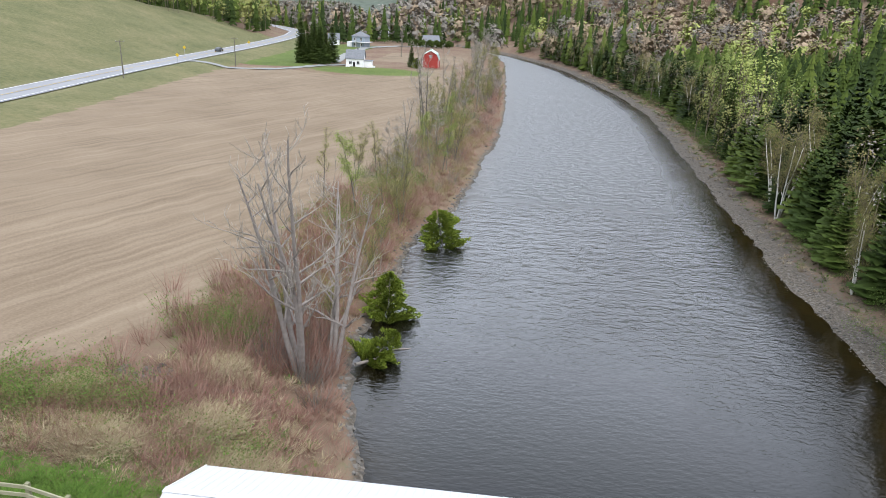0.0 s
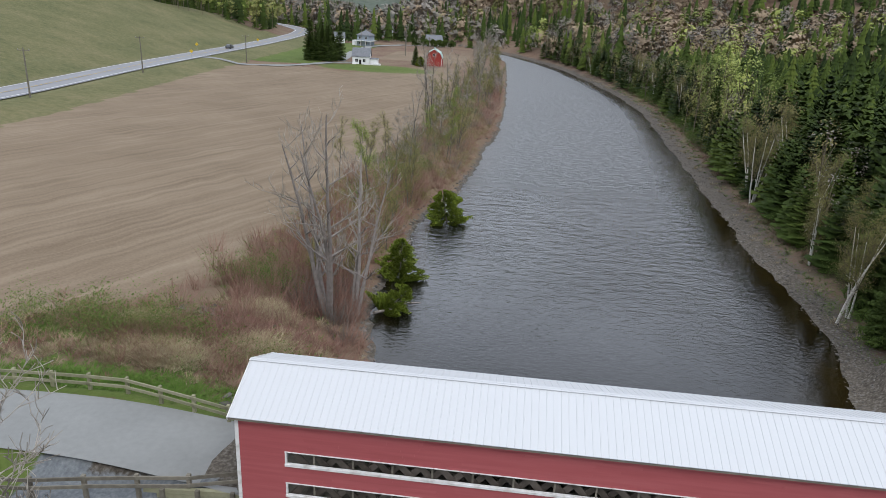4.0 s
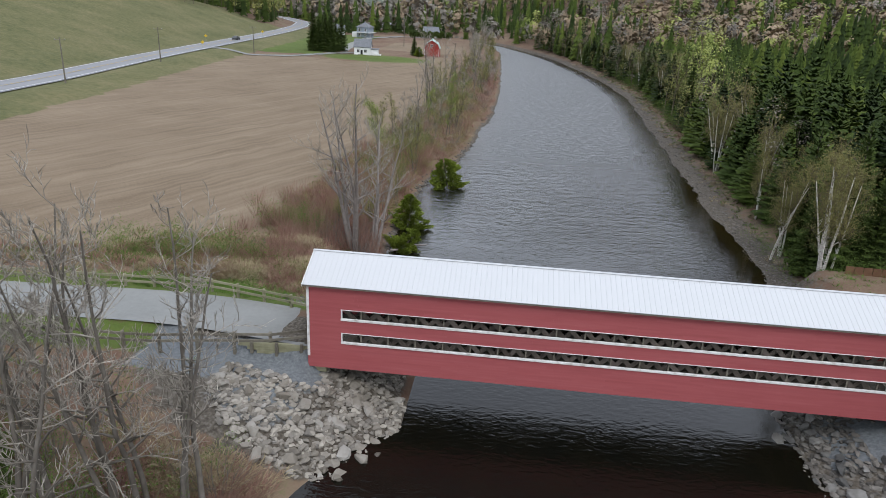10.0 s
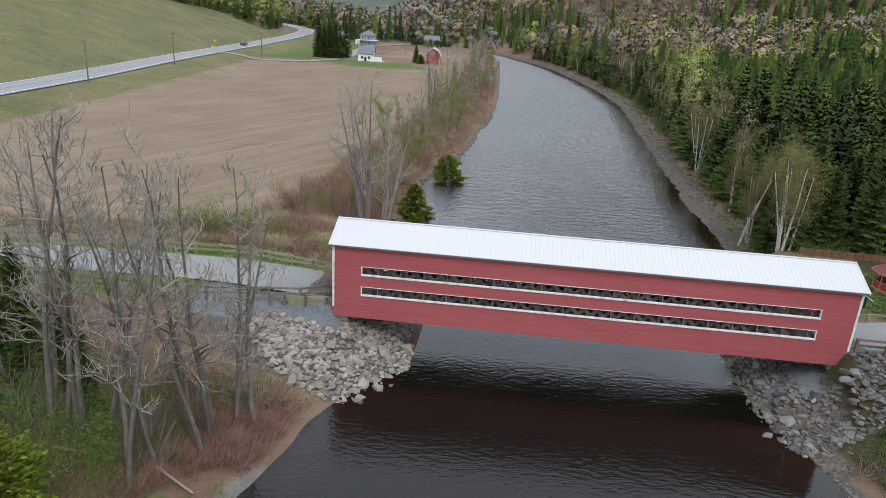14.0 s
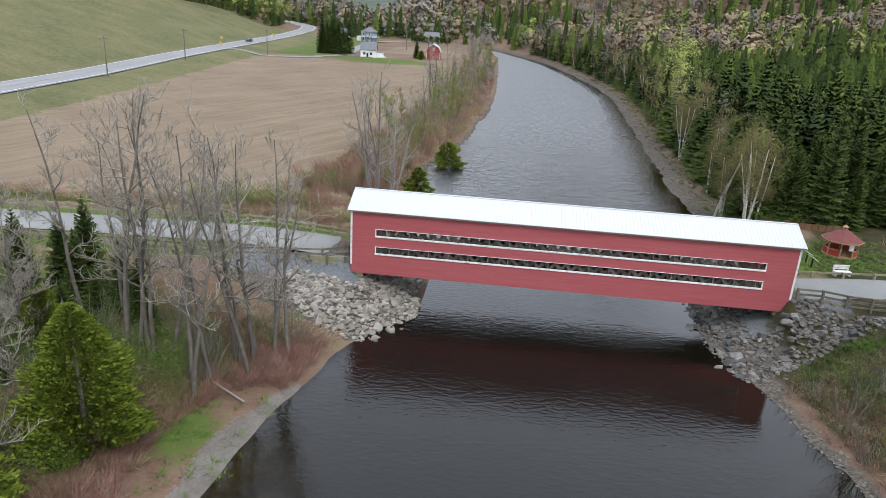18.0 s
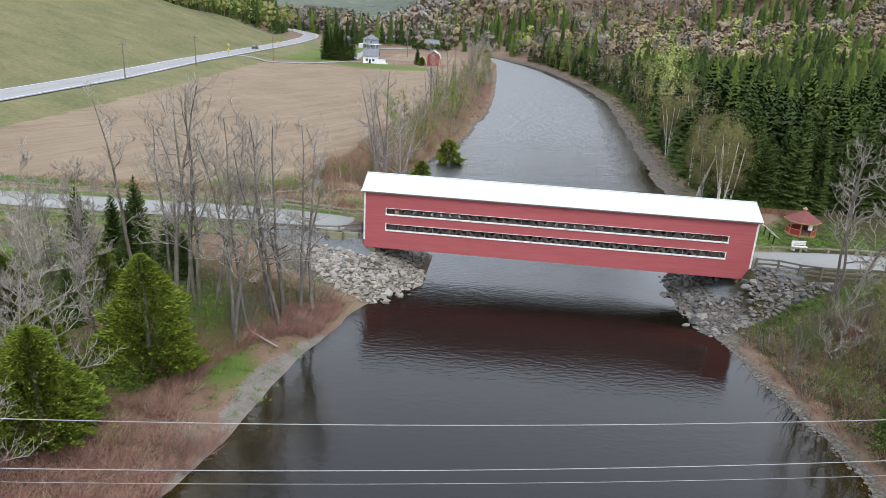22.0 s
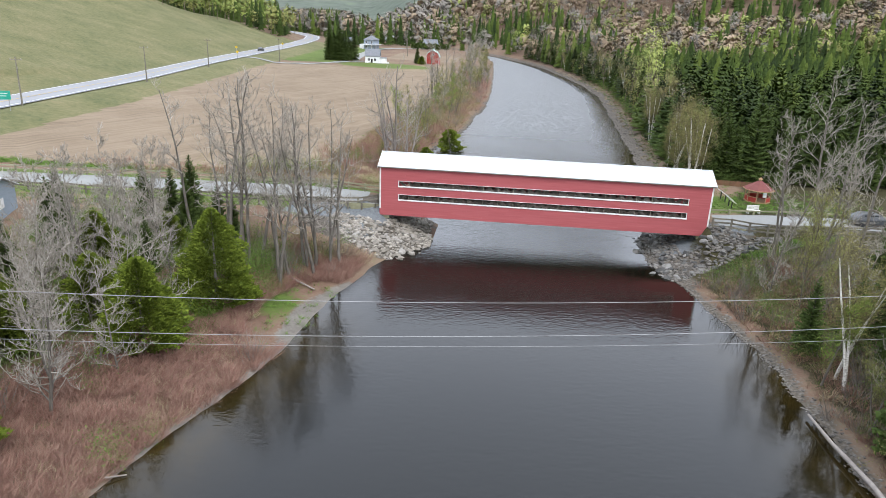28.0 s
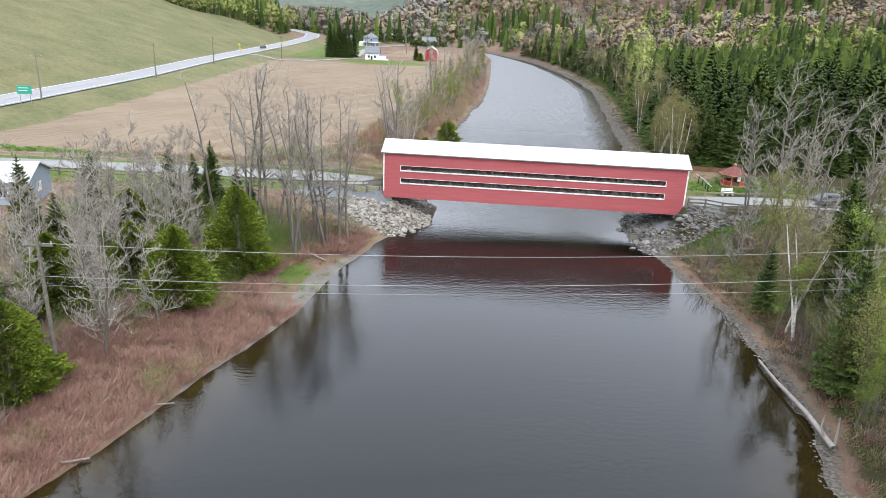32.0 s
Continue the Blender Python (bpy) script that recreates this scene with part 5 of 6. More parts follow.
near_spruce = [(*bough_spruce(np.random.default_rng(205 + i), h, rr, 19, 9, 2, ragged=0.3, slim=0.42, hang=False), WOODSPRUCE, 1.0) for i, (h, rr) in enumerate(((10.5, 2.4), (9, 2.2), (12, 2.5), (10, 2.5)))]
mid_spruce = [(*skirt_spruce(np.random.default_rng(200 + i), h, rr, 14, 9), WOODSPRUCE, 1.0) for i, (h, rr) in enumerate(((9.0, 2.3), (7.8, 2.1), (10.5, 2.4), (8.6, 2.4)))]
far_spruce = [(*skirt_spruce(np.random.default_rng(210 + i), h, rr, 9, 7), WOODSPRUCE, 1.0) for i, (h, rr) in enumerate(((12, 2.3), (14, 2.5)))]


def mixed_forest(name, pts, broads, label, seed):
    """Broadleaf woods: limbs and leaves of each tree kept together."""
    rng = np.random.default_rng(seed)
    kind = rng.choice(len(broads), len(pts), p=np.array([b[5] for b in broads]) / sum(b[5] for b in broads))
    for k, b in enumerate(broads):
        sel = pts[kind == k]
        if len(sel):
            V = np.concatenate([b[0], b[2]])
            F = np.concatenate([b[1], b[3] + len(b[0])])
            ob = forest(name, sel, [(V, F, b[4], 1.0)], label, seed + k)
            me = ob.data
            me.materials.append(TWIGWOOD)
            per = len(F)
            mi = np.tile(np.concatenate([np.ones(len(b[1])), np.zeros(len(b[3]))]).astype(np.int32), len(sel))
            me.polygons.foreach_set("material_index", mi)


fd = lambda x, y: x - shore_r(y)
back = lambda x, y: 215 - 0.35 * np.clip(x - 110, 0, 200)
flat = lambda x, y: (fd(x, y) > 11) & (x < 58 + (y + 40) * 0.62) & ((y > 40) | (x > 72)) & (y < back(x, y))
forest("spruce_forest", jitter(44, 175, 36, 240, 3.6, 1, lambda x, y: flat(x, y) & (y < 95)), near_spruce, "dense dark green spruce plantation beside the lawn", 5)
forest("spruce_forest", jitter(44, 175, 36, 240, 3.6, 31, lambda x, y: flat(x, y) & (y >= 95)), mid_spruce, "dense dark green spruce plantation covering the river flat", 35)
forest("bank_spruces", jitter(10, 60, 38, 330, 3.7, 41, lambda x, y: (fd(x, y) > 5.2) & (fd(x, y) < 13)), [(V * [0.95, 0.95, 0.8], F, m, w) for V, F, m, w in near_spruce[:3]], "young spruces along the edge of the forest", 45)
# belt of mixed trees between the plantation and the water
mixed_forest("bank_wood", jitter(10, 60, 38, 330, 4.3, 2, lambda x, y: (fd(x, y) > 4.6) & (fd(x, y) < 12)), [crown_tree(301, 10, 2.0, 320, 0.13, WOODOLIVE, 0.4), crown_tree(302, 7, 1.8, 320, 0.13, SPRING, 0.4), crown_tree(303, 9, 1.7, 200, 0.11, WOODGREY, 0.5)], "thin budding trees along the edge of the spruces", 6)
mixed_forest("lime_wood", jitter(44, 56, 98, 135, 4.0, 12, lambda x, y: fd(x, y) > 6), [crown_tree(305, 13.5, 2.1, 520, 0.16, WOODLIME, 1.0, 0.25, 0.5)], "tall poplars in fresh lime-green leaf by the river", 16)
mixed_forest("lime_row", jitter(60, 190, 165, 245, 6.5, 13, lambda x, y: np.abs(y - back(x, y) - 6) < 7), [crown_tree(306, 12, 3.0, 290, 0.42, WOODLIME, 1.0, 0.3), crown_tree(307, 11, 3.0, 290, 0.42, SPRING, 0.6, 0.3), crown_tree(308, 11, 2.8, 240, 0.4, BUD, 0.4, 0.3)], "row of fresh lime-green trees behind the plantation", 17)
near_wood = lambda x, y: (fd(x, y) > 6) & (x < 90 + 0.62 * y) & (y > np.maximum(back(x, y) + 10, 205 - 0.4 * np.clip(x - 60, 0, 90))) & (y < 470)
forest("valley_side_spruces", jitter(-60, 330, 170, 470, 7.5, 3, lambda x, y: near_wood(x, y) & (np.sin(x * 0.045 + 1) + np.sin(y * 0.05 + x * 0.02) > 0.1)), far_spruce, "dark spruces among leafless woods on the valley side", 7)
mixed_forest("valley_side_wood", jitter(-60, 330, 170, 470, 6.0, 4, lambda x, y: near_wood(x, y) & (np.sin(x * 0.045 + 1) + np.sin(y * 0.05 + x * 0.02) < 0.75)), [crown_tree(311, 12, 3.1, 200, 0.52, BUD, 1.0), crown_tree(312, 12, 3.0, 180, 0.46, WOODGREY, 0.9), crown_tree(313, 12, 2.9, 200, 0.52, WOODLIME, 0.35), crown_tree(314, 12, 2.9, 200, 0.5, WOODOLIVE, 0.35)], "brown and grey budding woods on the valley side", 8)
far_wood = lambda x, y: (fd(x, y) > 8) & (x < 150 + 0.7 * y) & (y > 470)
forest("far_spruce_wood", jitter(-330, 700, 470, 1000, 16, 23, lambda x, y: far_wood(x, y) & (np.sin(x * 0.02 + 1) + np.sin(y * 0.017 + x * 0.01) > -0.2)), far_spruce, "dark spruces on the distant valley side", 27)
mixed_forest("far_mixed_wood", jitter(-330, 700, 470, 1000, 10.5, 24, far_wood), [crown_tree(316, 13, 4.0, 63, 1.25, WOODGREY, 1.0), crown_tree(317, 13, 4.0, 63, 1.25, BUD, 0.6), crown_tree(318, 13, 3.8, 63, 1.2, WOODLIME, 0.12)], "brown and grey leafless woods on the distant valley side", 28)
hd = lambda x, y: np.interp(y, HY, HX) - x
forest("hill_spruce_wood", jitter(-340, -100, 225, 560, 8.5, 5, lambda x, y: (hd(x, y) > 14 + np.clip(330 - y, 0, 200) * 0.75) & (np.sin(x * 0.05) + np.sin(y * 0.04) > -0.6)), far_spruce, "dark spruces on the hilltop behind the pasture", 9)
mixed_forest("hill_mixed_wood", jitter(-340, -100, 225, 560, 8.5, 6, lambda x, y: hd(x, y) > 12 + np.clip(330 - y, 0, 200) * 0.75), [crown_tree(321, 14, 2.6, 135, 0.6, WOODLIME, 1.0, 0.45), crown_tree(322, 13, 2.5, 126, 0.55, SPRING, 0.7, 0.45)], "fresh green broadleaf wood on the hilltop", 10)
forest("valley_spruce_wood", jitter(-300, 0, 330, 1300, 10, 7, lambda x, y: (x > np.interp(y, HY, HX) + 9) & (shore_l(y) - x > 5) & (np.hypot(x + 45, y - 320) > 35)), far_spruce, "spruces on the distant valley floor", 11)
mixed_forest("valley_wood", jitter(-300, 10, 300, 1300, 8, 8, lambda x, y: (x > np.interp(y, HY, HX) + 9) & (shore_l(y) - x > 1) & (np.hypot(x + 45, y - 320) > 38) & ((y > 360) | (x > -14))), [crown_tree(331, 12, 3.2, 90, 0.85, WOODGREY, 1.0, 0.2), crown_tree(332, 12, 3.0, 90, 0.85, BUD, 0.3, 0.2)], "grey leafless trees on the distant valley floor", 12)
drop_template(*bare, *thick, *deadt, *birch, *limet, *budt, *budl, *spruce, *cedar)

# ---------------------------------------------------------------- riprap and bank stones


def rock_shape(seed, material):
    rng = np.random.default_rng(seed)
    bm = bmesh.new()
    p = rng.normal(0, 1, (18, 3))
    p /= np.linalg.norm(p, axis=1, keepdims=True)
    p *= rng.uniform(0.85, 1.05, (18, 1)) * np.array([0.58, 0.4, 0.27])
    for q in p:
        bm.verts.new(q)
    r = bmesh.ops.convex_hull(bm, input=bm.verts)
    bmesh.ops.delete(bm, geom=[g for g in r["geom_interior"] if isinstance(g, bmesh.types.BMVert)], context="VERTS")
    bmesh.ops.triangulate(bm, faces=bm.faces)
    me = bpy.data.meshes.new("rock")
    bm.to_mesh(me)
    bm.free()
    me.materials.append(material)
    return me


rocks = [rock_shape(500 + i, ROCK) for i in range(10)]
dark_rocks = [rock_shape(500 + i, ROCKD) for i in range(10)]
rng = np.random.default_rng(77)


def in_riprap(n, side):
    """Places on the two rocky aprons."""
    out = []
    while len(out) < n:
        if side == 0:
            x, y = rng.uniform(-8, 6), rng.uniform(-8, 8)
            ok = gz(x, y) > WZ - 0.35 and (y < -1.6 - 0.25 * min(x, 0) or x > 0.8) and (x - 5) * 0.55 - 1.5 < y + 5.5 and np.hypot((x - 1) / 5.9, (y + 2.3) / 5.0) < 1 and not (x < -0.5 and y > -0.8 - 0.35 * (x + 0.5)) or (1.0 < x < 5.4 and -1 < y < 6.5)
        else:
            x, y = rng.uniform(28.5, 44), rng.uniform(-9.5, 7)
            ok = gz(x, y) > WZ - 0.35 and (np.hypot((x - 34.5) / 5.5, (y + 3.5) / 4.8) < 1 or (29 < x < 34.6 and 0 < y < 6.5) or (36 < x < 43.5 and -3.2 < y < -0.3)) and y + 6.9 > (x - 33) * 0.5 and not (33 < x < 36 and -1.6 < y < 1.5)
        if ok:
            out.append((x, y))
    return out


for side, n in ((0, 170), (1, 125)):
    for x, y in in_riprap(n, side):
        s = float(np.clip(rng.lognormal(-0.4, 0.3), 0.4, 1.15))
        ob = new("rock", (rocks, dark_rocks)[side][int(rng.integers(10))])
        ob.matrix_world = Matrix.Translation((x, y, max(gz(x, y), WZ - 0.15) + 0.1 * s)) @ Euler((rng.normal(0, 0.4), rng.normal(0, 0.4), rng.uniform(0, 6.28))).to_matrix().to_4x4() @ Matrix.Diagonal((s, s, s, 1))
        tagged(ob, ("angular tan-grey riprap boulder below the bridge", "angular dark grey riprap boulder below the bridge")[side], "rock", "riprap boulders")


def scatter(name, temps, pts, label, category, seed, smin=0.7, smax=1.3, mats=None, lift=0.0, tilt=0.0, zmin=None):
    """Small loose things past counting: templates of triangles set at many places in one mesh."""
    r = np.random.default_rng(seed)
    Vs, Fs, off = [], [], 0
    pts = np.asarray(pts, float)
    kind = r.integers(0, len(temps), len(pts))
    z = ground_z(pts[:, 0], pts[:, 1]) + lift
    if zmin is not None:
        z = np.maximum(z, zmin)
    for k, (V, F) in enumerate(temps):
        sel = np.where(kind == k)[0]
        if not len(sel):
            continue
        a, s = r.uniform(0, 6.283, len(sel)), r.uniform(smin, smax, len(sel))
        c, n = np.cos(a) * s, np.sin(a) * s
        P = np.empty((len(sel), len(V), 3), np.float32)
        P[:, :, 0] = V[None, :, 0] * c[:, None] - V[None, :, 1] * n[:, None] + pts[sel, 0][:, None]
        P[:, :, 1] = V[None, :, 0] * n[:, None] + V[None, :, 1] * c[:, None] + pts[sel, 1][:, None]
        P[:, :, 2] = V[None, :, 2] * s[:, None] + z[sel][:, None]
        Vs.append(P.reshape(-1, 3))
        Fs.append((F[None] + (np.arange(len(sel)) * len(V))[:, None, None] + off).reshape(-1, 3))
        off += P.shape[0] * P.shape[1]
    return tagged(new(name, mesh_of(name, np.concatenate(Vs), np.concatenate(Fs), mats)), label, category, kind="stuff")


def tri_of(me, s=1.0):
    V = np.array([v.co[:] for v in me.vertices]) * s
    F = np.array([p.vertices[:] for p in me.polygons])
    return V, F


stone_t = [tri_of(m_) for m_ in rocks]
scatter("riprap_fill", stone_t, in_riprap(1500, 0), "smaller tan stones filling the rocky apron", "stones", 1, 0.28, 0.62, [FILL], 0.03)
scatter("riprap_fill", stone_t, in_riprap(1200, 1), "smaller dark grey stones filling the rocky apron", "stones", 21, 0.28, 0.62, [ROCKS], 0.03)
ys = rng.uniform(-70, 330, 5200)
pr = np.stack([shore_r(ys) + np.abs(rng.normal(0, 1.3, 5200)) * np.where(ys < -9, 0.5, 1) - 0.3, ys], 1)
scatter("bank_stones", stone_t, pr, "pale grey stones along the water's edge", "stones", 2, 0.12, 0.36, [ROCKS], 0.0)
ys = rng.uniform(8, 130, 700)
scatter("bank_stones", stone_t, np.stack([shore_l(ys) - np.abs(rng.normal(0, 0.5, 700)) + 0.2, ys], 1), "grey stones along the field bank", "stones", 3, 0.2, 0.6, [ROCKS], 0.0)
pk = np.concatenate([np.stack([rng.normal(-9.3, 1.5, 130), rng.normal(18.8, 0.5, 130)], 1), np.stack([rng.normal(-1.8, 1.2, 160), rng.normal(8.6, 0.9, 160)], 1)])
scatter("field_stones", stone_t, pk, "heap of grey stones in dry grass", "stones", 4, 0.3, 0.8, [ROCKS], 0.02)


# ---------------------------------------------------------------- shrubs, grasses and thickets
def twigs(seed, n, h, spread, w, droop=0.0, bend=0.3):
    """A clump of thin upright shoots, each a bent sliver of two triangles."""
    r = np.random.default_rng(seed)
    a = r.uniform(0, 6.283, n)
    rad = spread * np.sqrt(r.uniform(0, 1, n))
    b = np.stack([rad * np.cos(a) * 0.5, rad * np.sin(a) * 0.5, np.full(n, -0.05)], 1)
    t = b + np.stack([np.cos(a) * rad * 0.9, np.sin(a) * rad * 0.9, h * r.uniform(0.5, 1.1, n)], 1) + r.normal(0, bend * h * 0.3, (n, 3)) * [1, 1, 0.2]
    m = (b + t) / 2 + r.normal(0, bend * h * 0.2, (n, 3)) * [1, 1, 0.3] + [0, 0, droop * h]
    s = np.stack([-np.sin(a + 0.7), np.cos(a + 0.7), np.zeros(n)], 1) * w
    V = np.stack([b - s, b + s, m + s * 0.8, m - s * 0.8, t], 1).reshape(-1, 3)
    k = (np.arange(n) * 5)[:, None]
    F = np.concatenate([k + [[0, 1, 2]], k + [[0, 2, 3]], k + [[3, 2, 4]]])
    return V, F


def blob(x0, y0, sx, sy, n):
    return np.stack([rng.normal(x0, sx, n), rng.normal(y0, sy, n)], 1)


red_t = [twigs(600 + i, 30, 0.85, 0.8, 0.014, 0.06, 0.75) for i in range(5)]
tall_t = [twigs(610 + i, 46, 2.4, 1.3, 0.016, 0, 0.4) for i in range(5)]
straw_t = [twigs(620 + i, 34, 0.38, 0.6, 0.015, 0.1, 1.0) for i in range(4)]
grass_t = [twigs(630 + i, 20, 0.28, 0.45, 0.02, 0.0, 0.6) for i in range(4)]


def bank_pts(n, y0, y1, dmin, dmax, side=0):
    y = rng.uniform(y0, y1, n)
    d = rng.uniform(dmin, dmax, n)
    return np.stack([shore_l(y) - d if side == 0 else shore_r(y) + d, y], 1)


def free(p):
    """Keeps clear of the lane, the riprap and the bridge."""
    x, y = p[:, 0], p[:, 1]
    ry = np.interp(x, ROADX, ROADY)
    ok = (np.abs(y - ry) > 3.4) & ((shore_l(y) - x > np.where(y < -27, 0.2, 0.9)) | (x - shore_r(y) > 0.9))
    ok &= np.hypot((shore_l(y) - x - 1.8) / 2.8, (y + 22) / 7) > 1
    ok &= ~((x > -7.5) & (x < 44) & (y > -7) & (y < 8) & ((x < 8) | (x > 28)))
    return p[ok]


low = free(np.concatenate([bank_pts(1100, -28, -9, 1.2, 9), blob(40.5, -9.5, 2.2, 2.2, 260), blob(43, -15, 3, 4, 200), blob(39.5, -22, 2, 5, 160), bank_pts(4600, -72, -27, 0.25, 12), blob(-4.5, -19, 2.2, 3.5, 160), blob(-3.0, -11.5, 2.5, 2.2, 320), blob(-8, -20, 4, 4, 250), bank_pts(1300, 10, 60, 0.8, 11), blob(-11, 16, 4, 2.0, 560), blob(-26, 12.5, 9, 1.2, 150), bank_pts(700, 60, 200, 0.6, 5), blob(-1.5, -10.5, 2.5, 1.6, 150), bank_pts(260, -60, -9, 1.2, 6, 1), bank_pts(200, 30, 200, 3.5, 9, 1)]))
scatter("red_osier_scrub", red_t, low, "reddish-brown leafless osier scrub on the river bank", "scrub", 11, 0.5, 1.15, [TWIG])
tall = free(np.concatenate([blob(-8.5, 27, 2.5, 5, 46), bank_pts(120, 24, 70, 1.5, 8), blob(-4, 26, 2.2, 3, 40), bank_pts(150, 60, 190, 2, 12)]))
scatter("red_osier_thicket", tall_t, tall, "tall red-brown twiggy thicket beside the field", "thicket", 12, 0.6, 1.2, [TWIG])
grey = free(np.concatenate([blob(-13, -14, 5, 3, 40), blob(-20, -25, 5, 7, 60), blob(-20, -42, 3, 6, 40), blob(-1.8, 24, 1.8, 2.4, 22), blob(42, -10, 4, 6, 45), blob(44, -30, 4, 9, 60), bank_pts(130, 70, 230, 2, 12)]))
scatter("grey_thicket", tall_t, grey, "pale grey leafless undergrowth beneath the trees", "thicket", 13, 0.6, 1.4, [GREYTWIG])
olive = free(np.concatenate([blob(-8.3, 25.6, 1.6, 1.4, 26), blob(-16, 15.6, 4, 0.9, 40), blob(-7, 13, 2.5, 1.2, 14), bank_pts(130, 66, 210, 4, 12), blob(-5, 60, 2, 10, 40), blob(43, -14, 4, 8, 24), blob(-12, -15, 5, 4, 150), blob(-20, -28, 6, 10, 210), blob(-8, -19, 3, 4, 40), blob(41, 30, 2, 6, 20), bank_pts(300, 28, 200, 4, 9, 1), bank_pts(110, -60, -8, 2, 8, 1)]))
leafy = [leaves(np.random.default_rng(640 + i), np.random.default_rng(641 + i).normal(0, 0.5, (16, 3)) * [1, 1, 0.7] + [0, 0, 0.8], 24, 0.036, 0.22) for i in range(4)]
scatter("spring_bushes", leafy, olive, "low bushes breaking into fresh green leaf", "bush", 14, 0.8, 1.7, [BUSH])
leafo = free(np.concatenate([bank_pts(260, 26, 120, 1, 10), bank_pts(110, 40, 260, 5, 9, 1), blob(-13, 14.5, 7, 1.5, 14), blob(41, -7, 3, 3, 16), blob(38, -20, 2, 6, 24)]))
scatter("olive_bushes", leafy, leafo, "olive-brown budding bushes along the bank", "bush", 15, 0.7, 1.5, [OLIVE])
straw = free(np.concatenate([blob(-7.2, 20.5, 1.2, 0.7, 300), blob(-5, 15.0, 0.9, 0.6, 120), blob(-2.6, 12.5, 0.8, 0.6, 110), blob(-9.5, 12.6, 1.2, 0.4, 90), blob(-13.6, 16.6, 0.9, 0.5, 70), blob(-12, 12.8, 3, 0.8, 180), blob(-2.5, 14, 2, 3, 120), blob(-3.5, -8.8, 2.0, 1.0, 160), blob(-6, -24, 2.2, 6, 180), bank_pts(160, -66, -24, 1.2, 4), bank_pts(350, 30, 260, 1.5, 7, 1), bank_pts(160, -60, -8, 1.5, 7, 1), blob(39, -8, 2, 4, 120), bank_pts(160, 14, 90, 0.5, 11), blob(-14, 14, 7, 1.2, 50), blob(-30, 12, 8, 1, 120)]))
scatter("dry_grass", straw_t, straw, "bleached straw-coloured dry grass tufts", "grass", 16, 0.6, 1.4, [STRAW])
heaps = np.concatenate([blob(x, y, 0.75, 0.5, 120) for x, y in ((-7.2, 20.6), (-5.0, 15.2), (-2.4, 12.4), (-13.6, 16.4), (-9.6, 12.4), (-3.8, -9.2))])
scatter("straw_heaps", straw_t, free(heaps), "pale heaps of flattened straw-coloured grass", "grass", 18, 1.1, 1.9, [STRAW])
gp = np.concatenate([np.stack([np.linspace(-60, -10, 900), np.interp(np.linspace(-60, -10, 900), [-80, -45, -24, -10], [10.5, 12, 14, 17]) - 1.2 + rng.normal(0, 0.8, 900)], 1), blob(-11, 9.2, 5, 0.8, 900), blob(-26, -12, 5, 6, 700), blob(-6, -21, 2.5, 3, 170), blob(46, 11, 6, 3.5, 900), np.stack([np.linspace(35.5, 50, 420) + rng.normal(0, 0.3, 420), -8.1 + 0.5 * (np.linspace(35.5, 50, 420) - 33) + rng.normal(0, 0.8, 420)], 1), blob(-10, 12, 4, 1, 120), blob(-30, -4, 8, 1, 300), bank_pts(120, -30, -10, 5, 10), bank_pts(500, 12, 60, 2, 12), bank_pts(1700, 20, 220, 2.2, 9, 1), bank_pts(140, -60, -8, 2, 8, 1), blob(-16, 14.5, 7, 1.4, 420), blob(-16, -22, 5, 9, 500)])
ry_ = np.interp(gp[:, 0], ROADX, ROADY)
scatter("grass_tufts", grass_t, gp[np.abs(gp[:, 1] - ry_) > 3.2], "short fresh green grass by the lane and lawn", "grass", 17, 0.6, 1.2, [GRASS])


# ---------------------------------------------------------------- driftwood and fallen trunks
def bent_log(pts, r0, r1, label, name="driftwood_log", mat=DEADBARK):
    V, F = pipe(pts, np.linspace(r0, r1, len(pts)), 7)
    return tagged(new(name, mesh_of(name, V, F, [mat], smooth=True)), label, "log")


bent_log([(35.0, -31.6, 0.5), (35.1, -35, 0.6), (35.6, -39, 0.65), (35.6, -43.2, 0.75)], 0.09, 0.2, "long bleached driftwood trunk along the water's edge")
bent_log([(35.7, -43.0, 0.6), (35.9, -42.6, 1.5), (36.0, -42.3, 2.4)], 0.1, 0.04, "upright bleached driftwood branch")
bent_log([(35.5, -42.2, 0.6), (35.3, -41.8, 1.4), (35.5, -41.5, 2.0)], 0.08, 0.04, "upright bleached driftwood branch")
bent_log([(0.2, 26.6, 0.9), (1.2, 28.6, 0.35), (2.2, 30.4, 0.25), (3.4, 30.9, 0.2)], 0.13, 0.05, "bleached fallen branch lying in the water")
bent_log([(-10.2, -16.9, gz(-10.2, -16.9) + 0.35), (-7.4, -16.6, gz(-7.4, -16.6) + 0.3)], 0.12, 0.08, "pale fallen trunk in the scrub")
bent_log([(-5.0, -16.4, gz(-5, -16.4) + 0.3), (-2.6, -17.4, gz(-2.6, -17.4) + 0.2)], 0.1, 0.06, "pale fallen branch in the scrub")
bent_log([(-3.9, -10.2, gz(-3.9, -10.2) + 0.3), (-2.0, -9.6, gz(-2, -9.6) + 0.35)], 0.1, 0.06, "pale fallen branch near the rocks")
bent_log([(-8.6, -51.0, 0.5), (-7.4, -50.2, 0.35)], 0.09, 0.05, "short driftwood stick on the shore")
bent_log([(-6.4, -44.6, 0.45), (-5.5, -44.0, 0.3)], 0.06, 0.04, "short driftwood stick on the shore")


